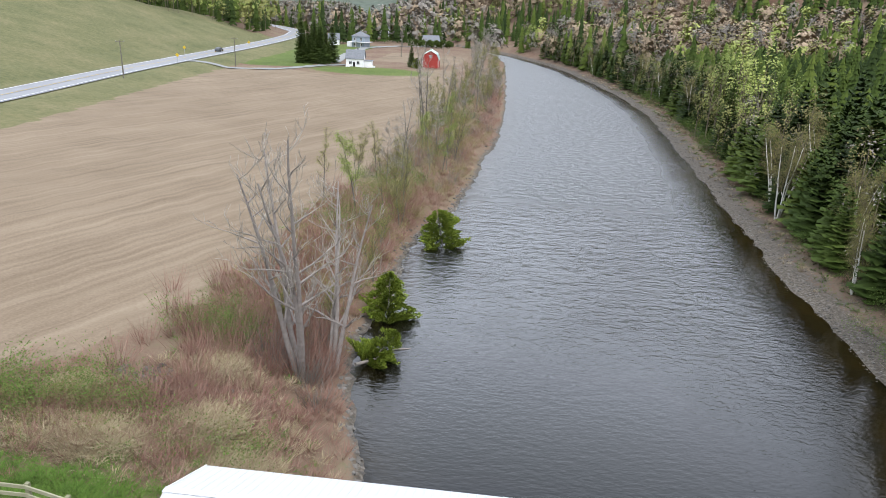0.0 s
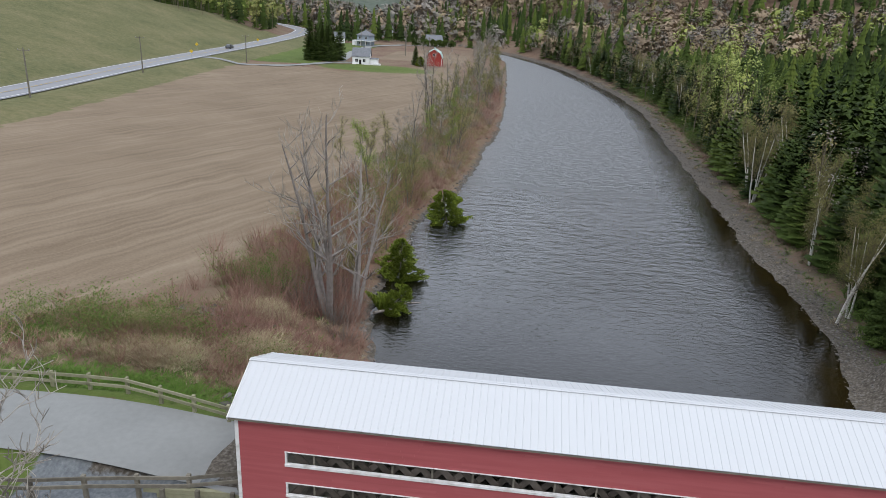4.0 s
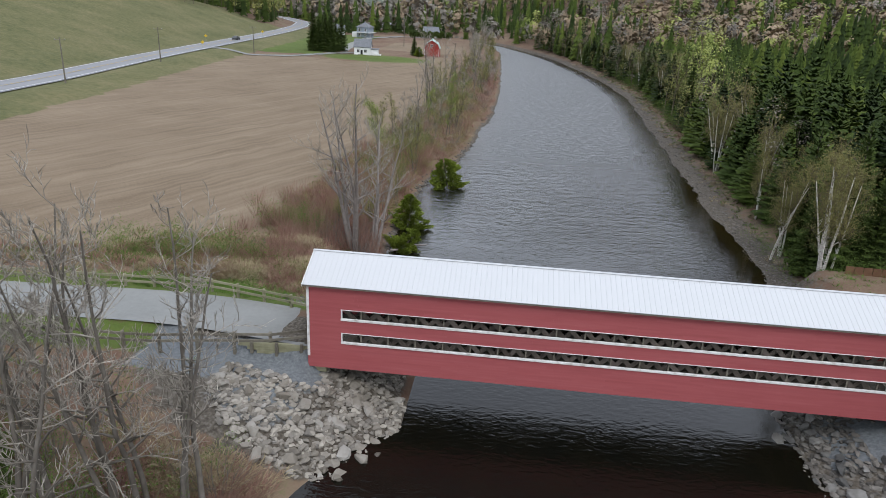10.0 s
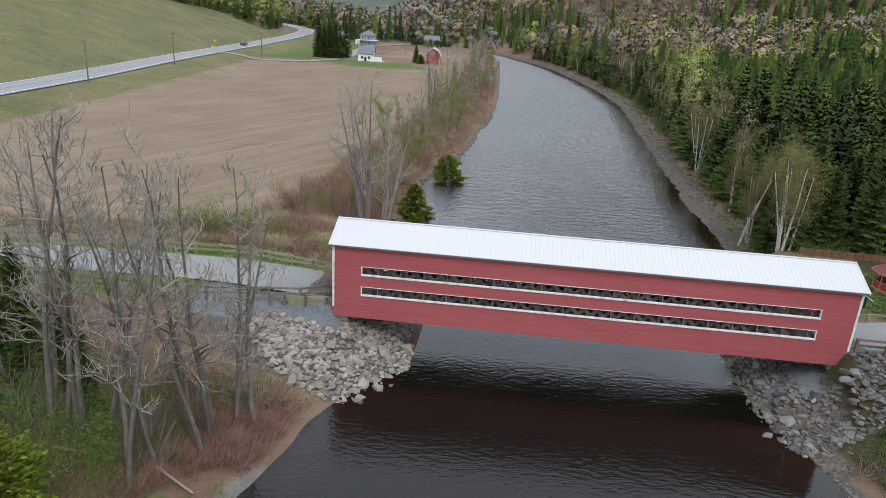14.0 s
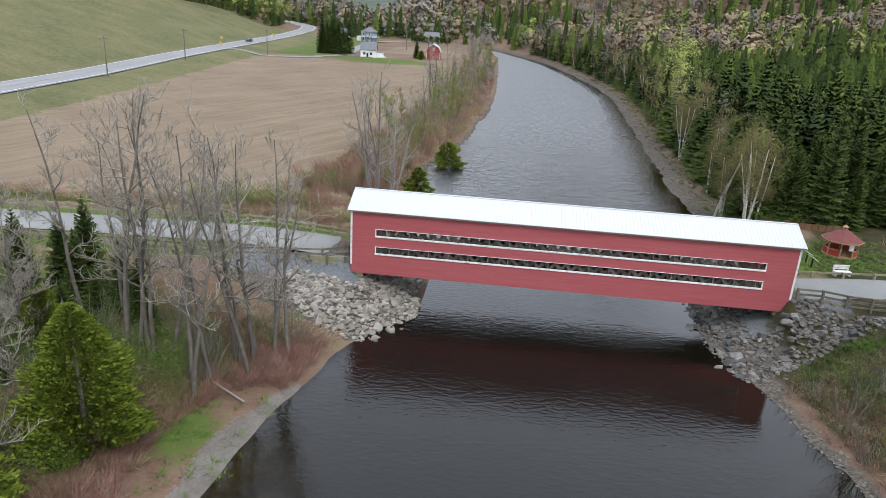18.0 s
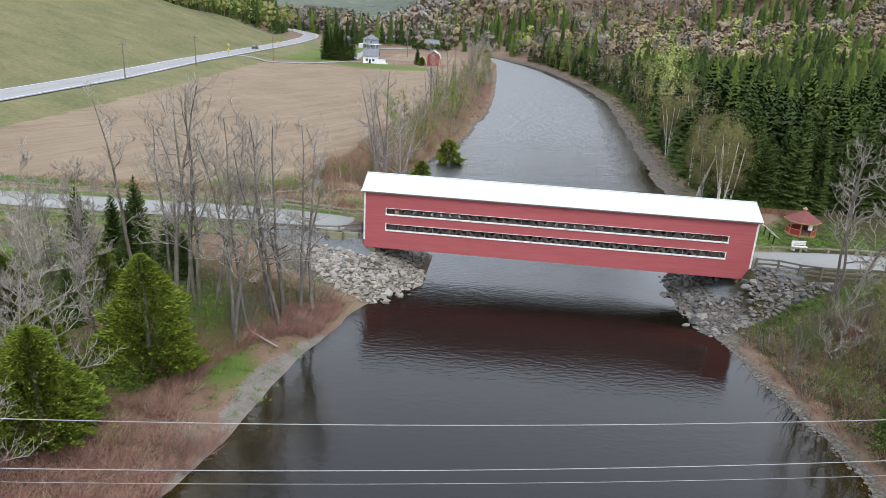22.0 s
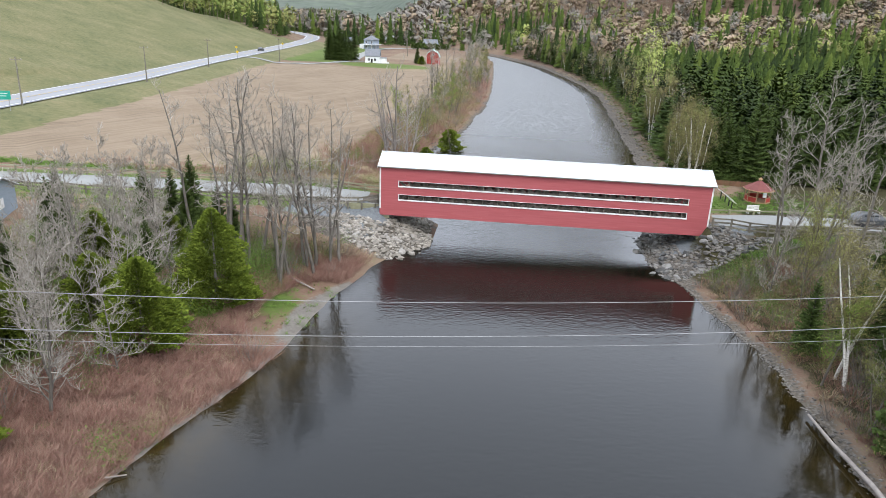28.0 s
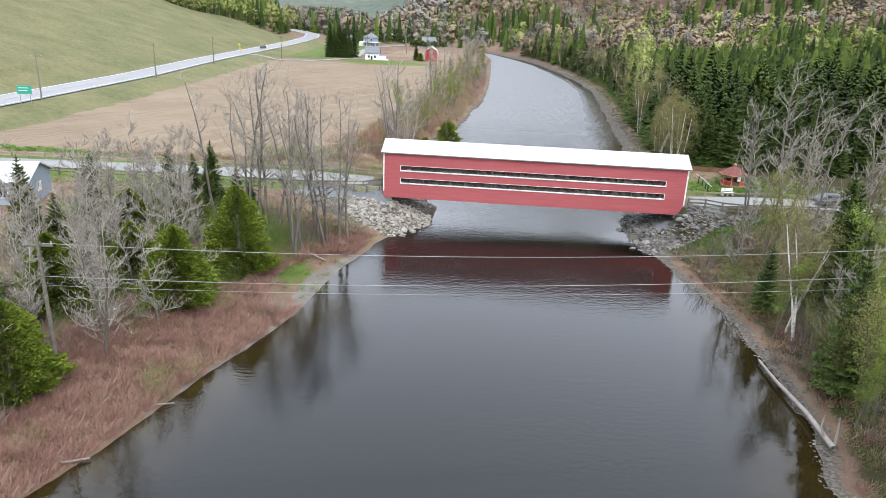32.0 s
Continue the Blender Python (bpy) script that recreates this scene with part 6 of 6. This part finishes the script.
# ---------------------------------------------------------------- poles, cables and signs
def utility_pole(x, y, h, arm, rz, label):
    p = thing("utility_pole", pose(x, y, gz(x, y), 0, 0, rz), label, "utility pole", "utility poles")
    part("pole", tube(bmesh.new(), (0, 0, -0.4), (0, 0, h), 0.16, 0.1, 10), OLDWOOD, p, "weathered grey wooden pole")
    if arm:
        part("crossarm", boxm(-arm / 2, arm / 2, 0.08, 0.2, h - 0.55, h - 0.42, 0.01), OLDWOOD, p)
        for k in (-1, 0, 1):
            part("insulator", tube(bmesh.new(), (k * arm * 0.45, 0.14, h - 0.42), (k * arm * 0.45, 0.14, h - 0.2), 0.06, 0.04, 8), METAL, p)
    part("transformer_bracket", boxm(-0.06, 0.06, 0.1, 0.25, h - 2.2, h - 1.6), METAL, p)
    return p


for x, y in ((-75.2, 45.6), (-76.0, 92), (-80.8, 139), (-77, 195)):
    utility_pole(x, y, 8.6, 2.0, 15, "grey wooden utility pole with crossarm beside the highway")
for x, y in ((-64, 300), (-38, 268), (-26, 252), (-48, 330)):
    utility_pole(x, y, 8.6, 1.6, 40, "grey wooden utility pole near the farm")
utility_pole(-13.0, -44.2, 11.0 - gz(-13, -44.2), 1.6, 12, "grey wooden utility pole carrying cables across the river")
utility_pole(51.0, -31.2, 11.4 - gz(51, -31.2), 1.6, 12, "grey wooden utility pole among trees on the wooded bank")
for za, zb, zc, rc in ((10.7, 9.83, 11.0, 0.017), (8.55, 7.8, 9.0, 0.017), (7.95, 7.15, 8.0, 0.011)):
    n = 40
    zq = [np.polyval(np.polyfit([0, 0.45, 1], [za, zb, zc], 2), i / n) for i in range(n + 1)]
    pp = [(-13.0 + 64 * i / n, -44.1 + 13 * i / n, zq[i]) for i in range(n + 1)]
    V, F = pipe(pp, [rc] * (n + 1), 5)
    tagged(new("overhead_cable", mesh_of("overhead_cable", V, F, [CABLE])), "thin grey overhead cable spanning the river", "cable", "river cables")


def post_sign(x, y, w, h, z, mat, rz, label, diamond=False, bars=0):
    s = thing("road_sign", pose(x, y, gz(x, y), 0, 0, rz), label, "sign", "road signs")
    for dx in ((0,) if w < 1.2 else (-w * 0.35, w * 0.35)):
        part("post", boxm(dx - 0.04, dx + 0.04, -0.03, 0.03, -0.3, z + h * 0.4), METAL, s)
    b = boxm(-w / 2, w / 2, -0.07, -0.04, -h / 2, h / 2, 0.01)
    if diamond:
        bmesh.ops.rotate(b, verts=b.verts, cent=(0, 0, 0), matrix=Matrix.Rotation(math.pi / 4, 3, "Y"))
    bmesh.ops.translate(b, verts=b.verts, vec=(0, 0, z))
    part("panel", b, mat, s)
    for k in range(bars):
        part("text_bar", boxm(-w * 0.38, w * (0.32 - 0.1 * k), -0.08, -0.071, z + h * (0.22 - 0.3 * k) - 0.06, z + h * (0.22 - 0.3 * k) + 0.06), WHITE, s)
    return s


post_sign(-74.0, 39.5, 2.4, 1.5, 2.6, SIGNG, 20, "green direction sign with two white lines of text", bars=2)
post_sign(-87.0, 178, 0.8, 0.8, 2.4, SIGNY, 10, "yellow diamond warning sign beside the highway", True)
post_sign(-98.5, 206, 0.8, 0.8, 2.4, SIGNY, 10, "yellow diamond warning sign beside the highway", True)
post_sign(-92.5, 246, 0.8, 0.8, 2.4, SIGNY, 10, "yellow diamond warning sign beside the highway", True)


# ---------------------------------------------------------------- buildings
def gable_roof(w, d, z0, z1, over, th=0.15, along="x"):
    """Two pitched slabs; the ridge runs along x."""
    bm = bmesh.new()
    half = d / 2 + over
    for s in (-1, 1):
        e = z0 - (z1 - z0) / (d / 2) * over
        beam(bm, (0, s * half, e), (0, 0, z1), w + 2 * over, th)
    return bm


def wall_shell(w, d, z0, z1, zr, mat, parent, name="wall", ridge_x=True):
    bm = bmesh.new()
    prof = [(-d / 2, z0), (d / 2, z0), (d / 2, z1), (0, zr), (-d / 2, z1)] if ridge_x else None
    va = [bm.verts.new((-w / 2, y, z)) for y, z in prof]
    vb = [bm.verts.new((w / 2, y, z)) for y, z in prof]
    bm.faces.new(va[::-1])
    bm.faces.new(vb)
    for i in range(5):
        bm.faces.new((va[i], va[(i + 1) % 5], vb[(i + 1) % 5], vb[i]))
    bmesh.ops.recalc_face_normals(bm, faces=bm.faces)
    return part(name, bm, mat, parent)


def window(parent, x, y, z, w, h, ny=-1, frame_mat=None):
    """A framed window on a wall that faces along y."""
    f = bmesh.new()
    t = 0.09
    for a in ((x - w / 2 - t, x + w / 2 + t, z + h / 2, z + h / 2 + t), (x - w / 2 - t, x + w / 2 + t, z - h / 2 - t, z - h / 2), (x - w / 2 - t, x - w / 2, z - h / 2, z + h / 2), (x + w / 2, x + w / 2 + t, z - h / 2, z + h / 2), (x - 0.03, x + 0.03, z - h / 2, z + h / 2)):
        box(f, a[0], a[1], min(y, y + ny * 0.07), max(y, y + ny * 0.07), a[2], a[3])
    fr = part("window", f, frame_mat or WHITE, parent)
    part("pane", boxm(x - w / 2, x + w / 2, min(y + ny * 0.005, y + ny * 0.03), max(y + ny * 0.005, y + ny * 0.03), z - h / 2, z + h / 2), GLASS, fr, "dark window glass")


def door(parent, x, y, z0, w, h, mat):
    part("door", boxm(x - w / 2, x + w / 2, y - 0.06, y - 0.005, z0, z0 + h, 0.01), mat, parent)


hx, hy = -44.6, 217
house = thing("farmhouse", pose(hx, hy, gz(hx, hy), 0, 0, 6) @ Matrix.Scale(0.8, 4), "white one-and-a-half-storey farmhouse with grey gable roof", "house")
wall_shell(7.2, 6.5, -0.3, 3.6, 6.6, HOUSEWHITE, house)
part("roof", gable_roof(7.2, 6.5, 3.6, 6.7, 0.35, 0.16), SHINGLE, house, "grey shingle gable roof")
for x in (-1.8, 1.4):
    window(house, x, -3.25, 1.7, 1.1, 1.2)
door(house, -0.3, -3.25, 0.0, 0.95, 2.05, DARK)
part("porch", boxm(-3.6, -1.9, -4.6, -3.26, -0.2, 0.35, 0.03), WHITE, house)
part("annex", boxm(3.61, 7.0, -2.4, 2.2, -0.3, 2.5, 0.03), HOUSEWHITE, house)
part("annex_roof", boxm(3.7, 7.3, -2.7, 2.5, 2.5, 2.68, 0.03), SHINGLE, house)
part("ramp", boxm(5.2, 8.4, -4.2, -2.5, -0.3, 0.7, 0.03), WHITE, house)
part("chimney", boxm(0.6, 1.2, 0.2, 0.8, 5.6, 7.4, 0.02), CONCRETE, house)

hx, hy = -65, 314
house2 = thing("house", pose(hx, hy, gz(hx, hy), 0, 0, -12) @ Matrix.Scale(0.78, 4), "two-storey blue-grey house with white verandas and hipped roof", "house")
part("wall", boxm(-4, 4, -4, 4, -0.3, 6.2, 0.02), HOUSEGREY, house2)
hip = bmesh.new()
bmesh.ops.create_cone(hip, cap_ends=True, segments=4, radius1=6.6, radius2=0.4, depth=2.8, matrix=Matrix.Translation((0, 0, 7.6)) @ Matrix.Rotation(math.pi / 4, 4, "Z"))
part("roof", hip, SHINGLE, house2, "grey hipped roof")
part("veranda_roof", boxm(-4.4, 6.2, -6.0, -4.01, 2.9, 3.1, 0.03), WHITE, house2)
part("veranda_roof", boxm(4.01, 6.2, -4.0, 4.0, 2.9, 3.1, 0.03), WHITE, house2)
for x in (-4.2, -0.8, 2.6, 6.0):
    part("veranda_post", boxm(x - 0.09, x + 0.09, -5.9, -5.7, -0.3, 2.9), WHITE, house2)
for x in (-2.2, 2.0):
    for z in (1.6, 4.6):
        window(house2, x, -4.0, z, 1.1, 1.5)
part("annex", boxm(-8, -4.01, -2.5, 3, -0.3, 3.0, 0.02), HOUSEWHITE, house2)
part("chimney", boxm(-0.4, 0.3, -0.3, 0.3, 8.4, 9.8, 0.02), CONCRETE, house2)

bx, by = -21.0, 230
barn = thing("barn", pose(bx, by, gz(bx, by), 0, 0, 4) @ Matrix.Scale(0.9, 4), "bright red barn with pale green gambrel roof", "barn")
bm = bmesh.new()
gp_ = [(-3.2, -0.3), (3.2, -0.3), (3.2, 3.0), (2.3, 5.0), (0, 6.3), (-2.3, 5.0), (-3.2, 3.0)]
va = [bm.verts.new((x, -4.5, z)) for x, z in gp_]
vb = [bm.verts.new((x, 4.5, z)) for x, z in gp_]
bm.faces.new(va)
bm.faces.new(vb[::-1])
for i in range(7):
    bm.faces.new((va[i], vb[i], vb[(i + 1) % 7], va[(i + 1) % 7]))
bmesh.ops.recalc_face_normals(bm, faces=bm.faces)
part("wall", bm, REDPAINT, barn, "bright red boarded walls")
PALEGREEN = shade("pale_green_metal", [(0.45, 0.62, 0.56), (0.58, 0.72, 0.67)], 1, 0.5)
for k in range(2, 6):
    a, b_ = gp_[k], gp_[k + 1]
    nrm = Vector((b_[1] - a[1], 0, a[0] - b_[0])).normalized() * -0.09
    if nrm.x * (a[0] + b_[0]) < 0:
        nrm = -nrm
    bmm = bmesh.new()
    mx_ = Vector(((a[0] + b_[0]) / 2 + nrm.x, 0, (a[1] + b_[1]) / 2 + abs(nrm.z)))
    dv = Vector((b_[0] - a[0], 0, b_[1] - a[1]))
    beam(bmm, mx_ - dv * 0.54, mx_ + dv * 0.54, 9.8, 0.1)
    part("roof_slope", bmm, PALEGREEN, barn, "pale green metal roof")
for x in (-2.95, 2.95):
    part("corner_board", boxm(x - 0.12, x + 0.12, -4.56, -4.505, -0.2, 3.0), WHITE, barn)
window(barn, 0, -4.5, 4.3, 0.9, 0.8)
part("barn_door", boxm(-1.4, 1.4, -4.57, -4.505, -0.1, 2.6, 0.02), REDPAINT, barn)
part("cupola", boxm(-0.3, 0.3, -1.2, -0.6, 6.1, 6.9, 0.03), PALEGREEN, barn)

for (hx, hy, w_, nm) in ((-37, 352, 8, "white house with steep roof behind a hedge"), (-80, 322, 5, "small white garage beside the road")):
    hh_ = thing("house", pose(hx, hy, gz(hx, hy), 0, 0, 20), nm, "house")
    wall_shell(w_, w_ * 0.8, -0.3, 2.8, 5.2, HOUSEWHITE, hh_)
    part("roof", gable_roof(w_, w_ * 0.8, 2.8, 5.3, 0.3), SHINGLE, hh_)
    window(hh_, 0.6, -w_ * 0.4, 1.5, 1.0, 1.1)

hr = np.random.default_rng(88)
hq = np.stack([hr.uniform(-46, -24, 2600), hr.normal(0, 1, 2600), hr.uniform(0, 1, 2600)], 1)
hc = np.stack([hq[:, 0], 336 + np.clip(hq[:, 1], -1.4, 1.4), 4.0 + 3.0 * np.sqrt(hq[:, 2]) * (0.85 + 0.15 * np.sin(hq[:, 0] * 1.9))], 1)
hV, hF = leaves(hr, hc, 1, 0.55, 0.2)
tagged(new("hedge", mesh_of("hedge", hV, hF, [SPRUCE])), "tall dark green clipped hedge behind the farm", "hedge")

sx_, sy_ = -38.6, -12.6
shed = thing("shed", pose(sx_, sy_, gz(sx_, sy_), 0, 0, 14), "blue-grey shed with a white metal roof", "shed")
wall_shell(5.4, 6.2, -0.6, 2.6, 3.9, HOUSEGREY, shed)
part("roof", gable_roof(5.4, 6.2, 2.65, 4.0, 0.35, 0.1), ROOF, shed, "white metal roof")
window(shed, 0.2, -3.1, 1.3, 0.9, 0.9)
bm = bmesh.new()
box(bm, 2.705, 2.77, -1.0, 0.2, 0.9, 1.9)
part("window", bm, WHITE, shed)

# pavilion on the lawn
gx_, gy_ = 45.4, 13.8
gaz = thing("gazebo", pose(gx_, gy_, gz(gx_, gy_)), "octagonal red and tan garden gazebo with shingled roof", "gazebo")
oct_ = [(2.35 * math.cos(math.pi / 8 + k * math.pi / 4), 2.35 * math.sin(math.pi / 8 + k * math.pi / 4)) for k in range(8)]
fl = bmesh.new()
bmesh.ops.create_cone(fl, cap_ends=True, segments=8, radius1=2.55, radius2=2.55, depth=0.2, matrix=Matrix.Translation((0, 0, 0.1)) @ Matrix.Rotation(math.pi / 8, 4, "Z"))
part("floor", fl, TAN, gaz)
for k in range(8):
    (x0, y0), (x1, y1) = oct_[k], oct_[(k + 1) % 8]
    part("post", boxm(x0 - 0.08, x0 + 0.08, y0 - 0.08, y0 + 0.08, 0.2, 2.25), TAN, gaz, "tan wooden post")
    if k != 5:
        part("parapet", beam(bmesh.new(), (x0, y0, 0.6), (x1, y1, 0.6), 0.05, 0.72), REDPAINT, gaz, "red boarded parapet")
        part("handrail", beam(bmesh.new(), (x0, y0, 1.0), (x1, y1, 1.0), 0.12, 0.07), TAN, gaz)
    part("lintel", beam(bmesh.new(), (x0, y0, 2.2), (x1, y1, 2.2), 0.1, 0.14), TAN, gaz)
    rf = bmesh.new()
    ax, ay, bx_, by_ = x0 * 1.28, y0 * 1.28, x1 * 1.28, y1 * 1.28
    lo = [rf.verts.new(p) for p in ((ax, ay, 2.1), (bx_, by_, 2.1), (x1 * 0.13, y1 * 0.13, 3.45), (x0 * 0.13, y0 * 0.13, 3.45))]
    hi = [rf.verts.new(p) for p in ((ax, ay, 2.18), (bx_, by_, 2.18), (x1 * 0.13, y1 * 0.13, 3.53), (x0 * 0.13, y0 * 0.13, 3.53))]
    rf.faces.new(hi)
    rf.faces.new(lo[::-1])
    for i in range(4):
        rf.faces.new((lo[i], lo[(i + 1) % 4], hi[(i + 1) % 4], hi[i]))
    part("roof_panel", rf, REDROOF, gaz, "red-brown shingled roof panel")
    part("eave_trim", beam(bmesh.new(), (ax, ay, 2.13), (bx_, by_, 2.13), 0.05, 0.14), TAN, gaz)
cup = bmesh.new()
bmesh.ops.create_cone(cup, cap_ends=True, segments=8, radius1=0.3, radius2=0.3, depth=0.3, matrix=Matrix.Translation((0, 0, 3.62)))
bmesh.ops.create_cone(cup, cap_ends=True, segments=8, radius1=0.48, radius2=0.03, depth=0.32, matrix=Matrix.Translation((0, 0, 3.92)))
part("cupola", cup, TAN, gaz)
gaz.scale = (0.62, 0.62, 0.76)
part("notice_board", boxm(0.2, 0.9, -2.28, -2.22, 1.15, 1.95, 0.01), WHITE, gaz, "white notice board")

for i, (x, y) in enumerate(((40.9, 8.9), (41.0, 10.4), (41.0, 12.0), (40.9, 13.6))):
    s_ = thing("information_panel", pose(x, y, gz(x, y), 0, 0, 100), "tilted white information panel on a dark post", "sign", "information panels")
    part("post", boxm(-0.05, 0.05, -0.05, 0.05, -0.2, 0.95), BLACK, s_)
    pb = boxm(-0.5, 0.5, -0.33, 0.33, -0.02, 0.02, 0.008)
    bmesh.ops.rotate(pb, verts=pb.verts, cent=(0, 0, 0), matrix=Matrix.Rotation(radians(32), 3, "X"))
    bmesh.ops.translate(pb, verts=pb.verts, vec=(0, 0, 1.0))
    part("panel", pb, WHITE, s_)

bench = thing("bench", pose(43.0, 7.5, gz(43.0, 7.5), 0, 0, 8), "weathered pale grey wooden bench on the lawn", "bench")
for k in range(3):
    part("seat_slat", boxm(-0.75, 0.75, -0.25 + k * 0.17, -0.11 + k * 0.17, 0.43, 0.47, 0.006), WHITE, bench)
    part("back_slat", boxm(-0.75, 0.75, 0.27, 0.31, 0.55 + k * 0.15, 0.66 + k * 0.15, 0.006), WHITE, bench)
for x in (-0.65, 0.65):
    part("side_frame", boxm(x - 0.05, x + 0.05, -0.25, 0.3, 0, 0.43, 0.01), WHITE, bench)
    part("back_post", boxm(x - 0.04, x + 0.04, 0.22, 0.27, 0.4, 0.98), WHITE, bench)

OLDTAN = shade("dark_stained_boards", [(0.14, 0.07, 0.04), (0.24, 0.13, 0.07)], 3, 0.85, rnd=0.3)
tf = thing("wooden_fence", pose(0, 0, 0), "orange-brown board fence behind the lawn", "fence")
for i in range(12):
    x = 40.5 + i * 0.75
    part("board", boxm(x, x + 0.7, 21.6, 21.64, gz(x, 21.6) - 0.1, gz(x, 21.6) + 0.7), OLDTAN, tf)


def car(x, y, rz, paint, label):
    z = ROADZ + 0.03 if abs(y) < 12 else gz(x, y) + 0.2
    c = thing("car", pose(x, y, z, 0, 0, rz), label, "car")
    b = bmesh.new()
    prof = [(-2.2, 0.3), (2.2, 0.3), (2.25, 0.75), (1.2, 0.92), (0.55, 1.42), (-1.3, 1.45), (-2.05, 0.95), (-2.25, 0.75)]
    n = len(prof)
    va = [b.verts.new((px, -0.86 if pz < 1 else -0.66, pz)) for px, pz in prof]
    vb = [b.verts.new((px, 0.86 if pz < 1 else 0.66, pz)) for px, pz in prof]
    b.faces.new(va)
    b.faces.new(vb[::-1])
    for i in range(n):
        b.faces.new((va[i], vb[i], vb[(i + 1) % n], va[(i + 1) % n]))
    bmesh.ops.recalc_face_normals(b, faces=b.faces)
    bmesh.ops.bevel(b, geom=list(b.edges), offset=0.06, segments=2, affect="EDGES")
    part("body", b, paint, c)
    part("windscreen", beam(bmesh.new(), (1.13, 0, 0.97), (0.62, 0, 1.37), 1.25, 0.03), GLASS, c, "dark windscreen")
    for s in (-1, 1):
        part("side_window", boxm(-1.2, 0.5, s * 0.74 - 0.02, s * 0.74 + 0.02, 1.0, 1.34), GLASS, c, "dark side window")
        for wx in (-1.35, 1.35):
            t = bmesh.new()
            bmesh.ops.create_cone(t, cap_ends=True, segments=16, radius1=0.32, radius2=0.32, depth=0.2, matrix=Matrix.Translation((wx, s * 0.82, 0.32)) @ Matrix.Rotation(math.pi / 2, 4, "X"))
            wh = part("wheel", t, BLACK, c, "black tyre")
        part("headlight", boxm(2.12, 2.25, s * 0.6 - 0.14, s * 0.6 + 0.14, 0.6, 0.72), WHITE, c)
    return c


DARKPAINT = shade("dark_grey_car_paint", [(0.06, 0.065, 0.07), (0.1, 0.105, 0.11)], 2, 0.3, spec=0.5)
car(55.0, 5.2, 4, DARKPAINT, "dark grey car standing on the lane")
car(-95.2, 225, 96, DARKPAINT, "dark car on the highway")
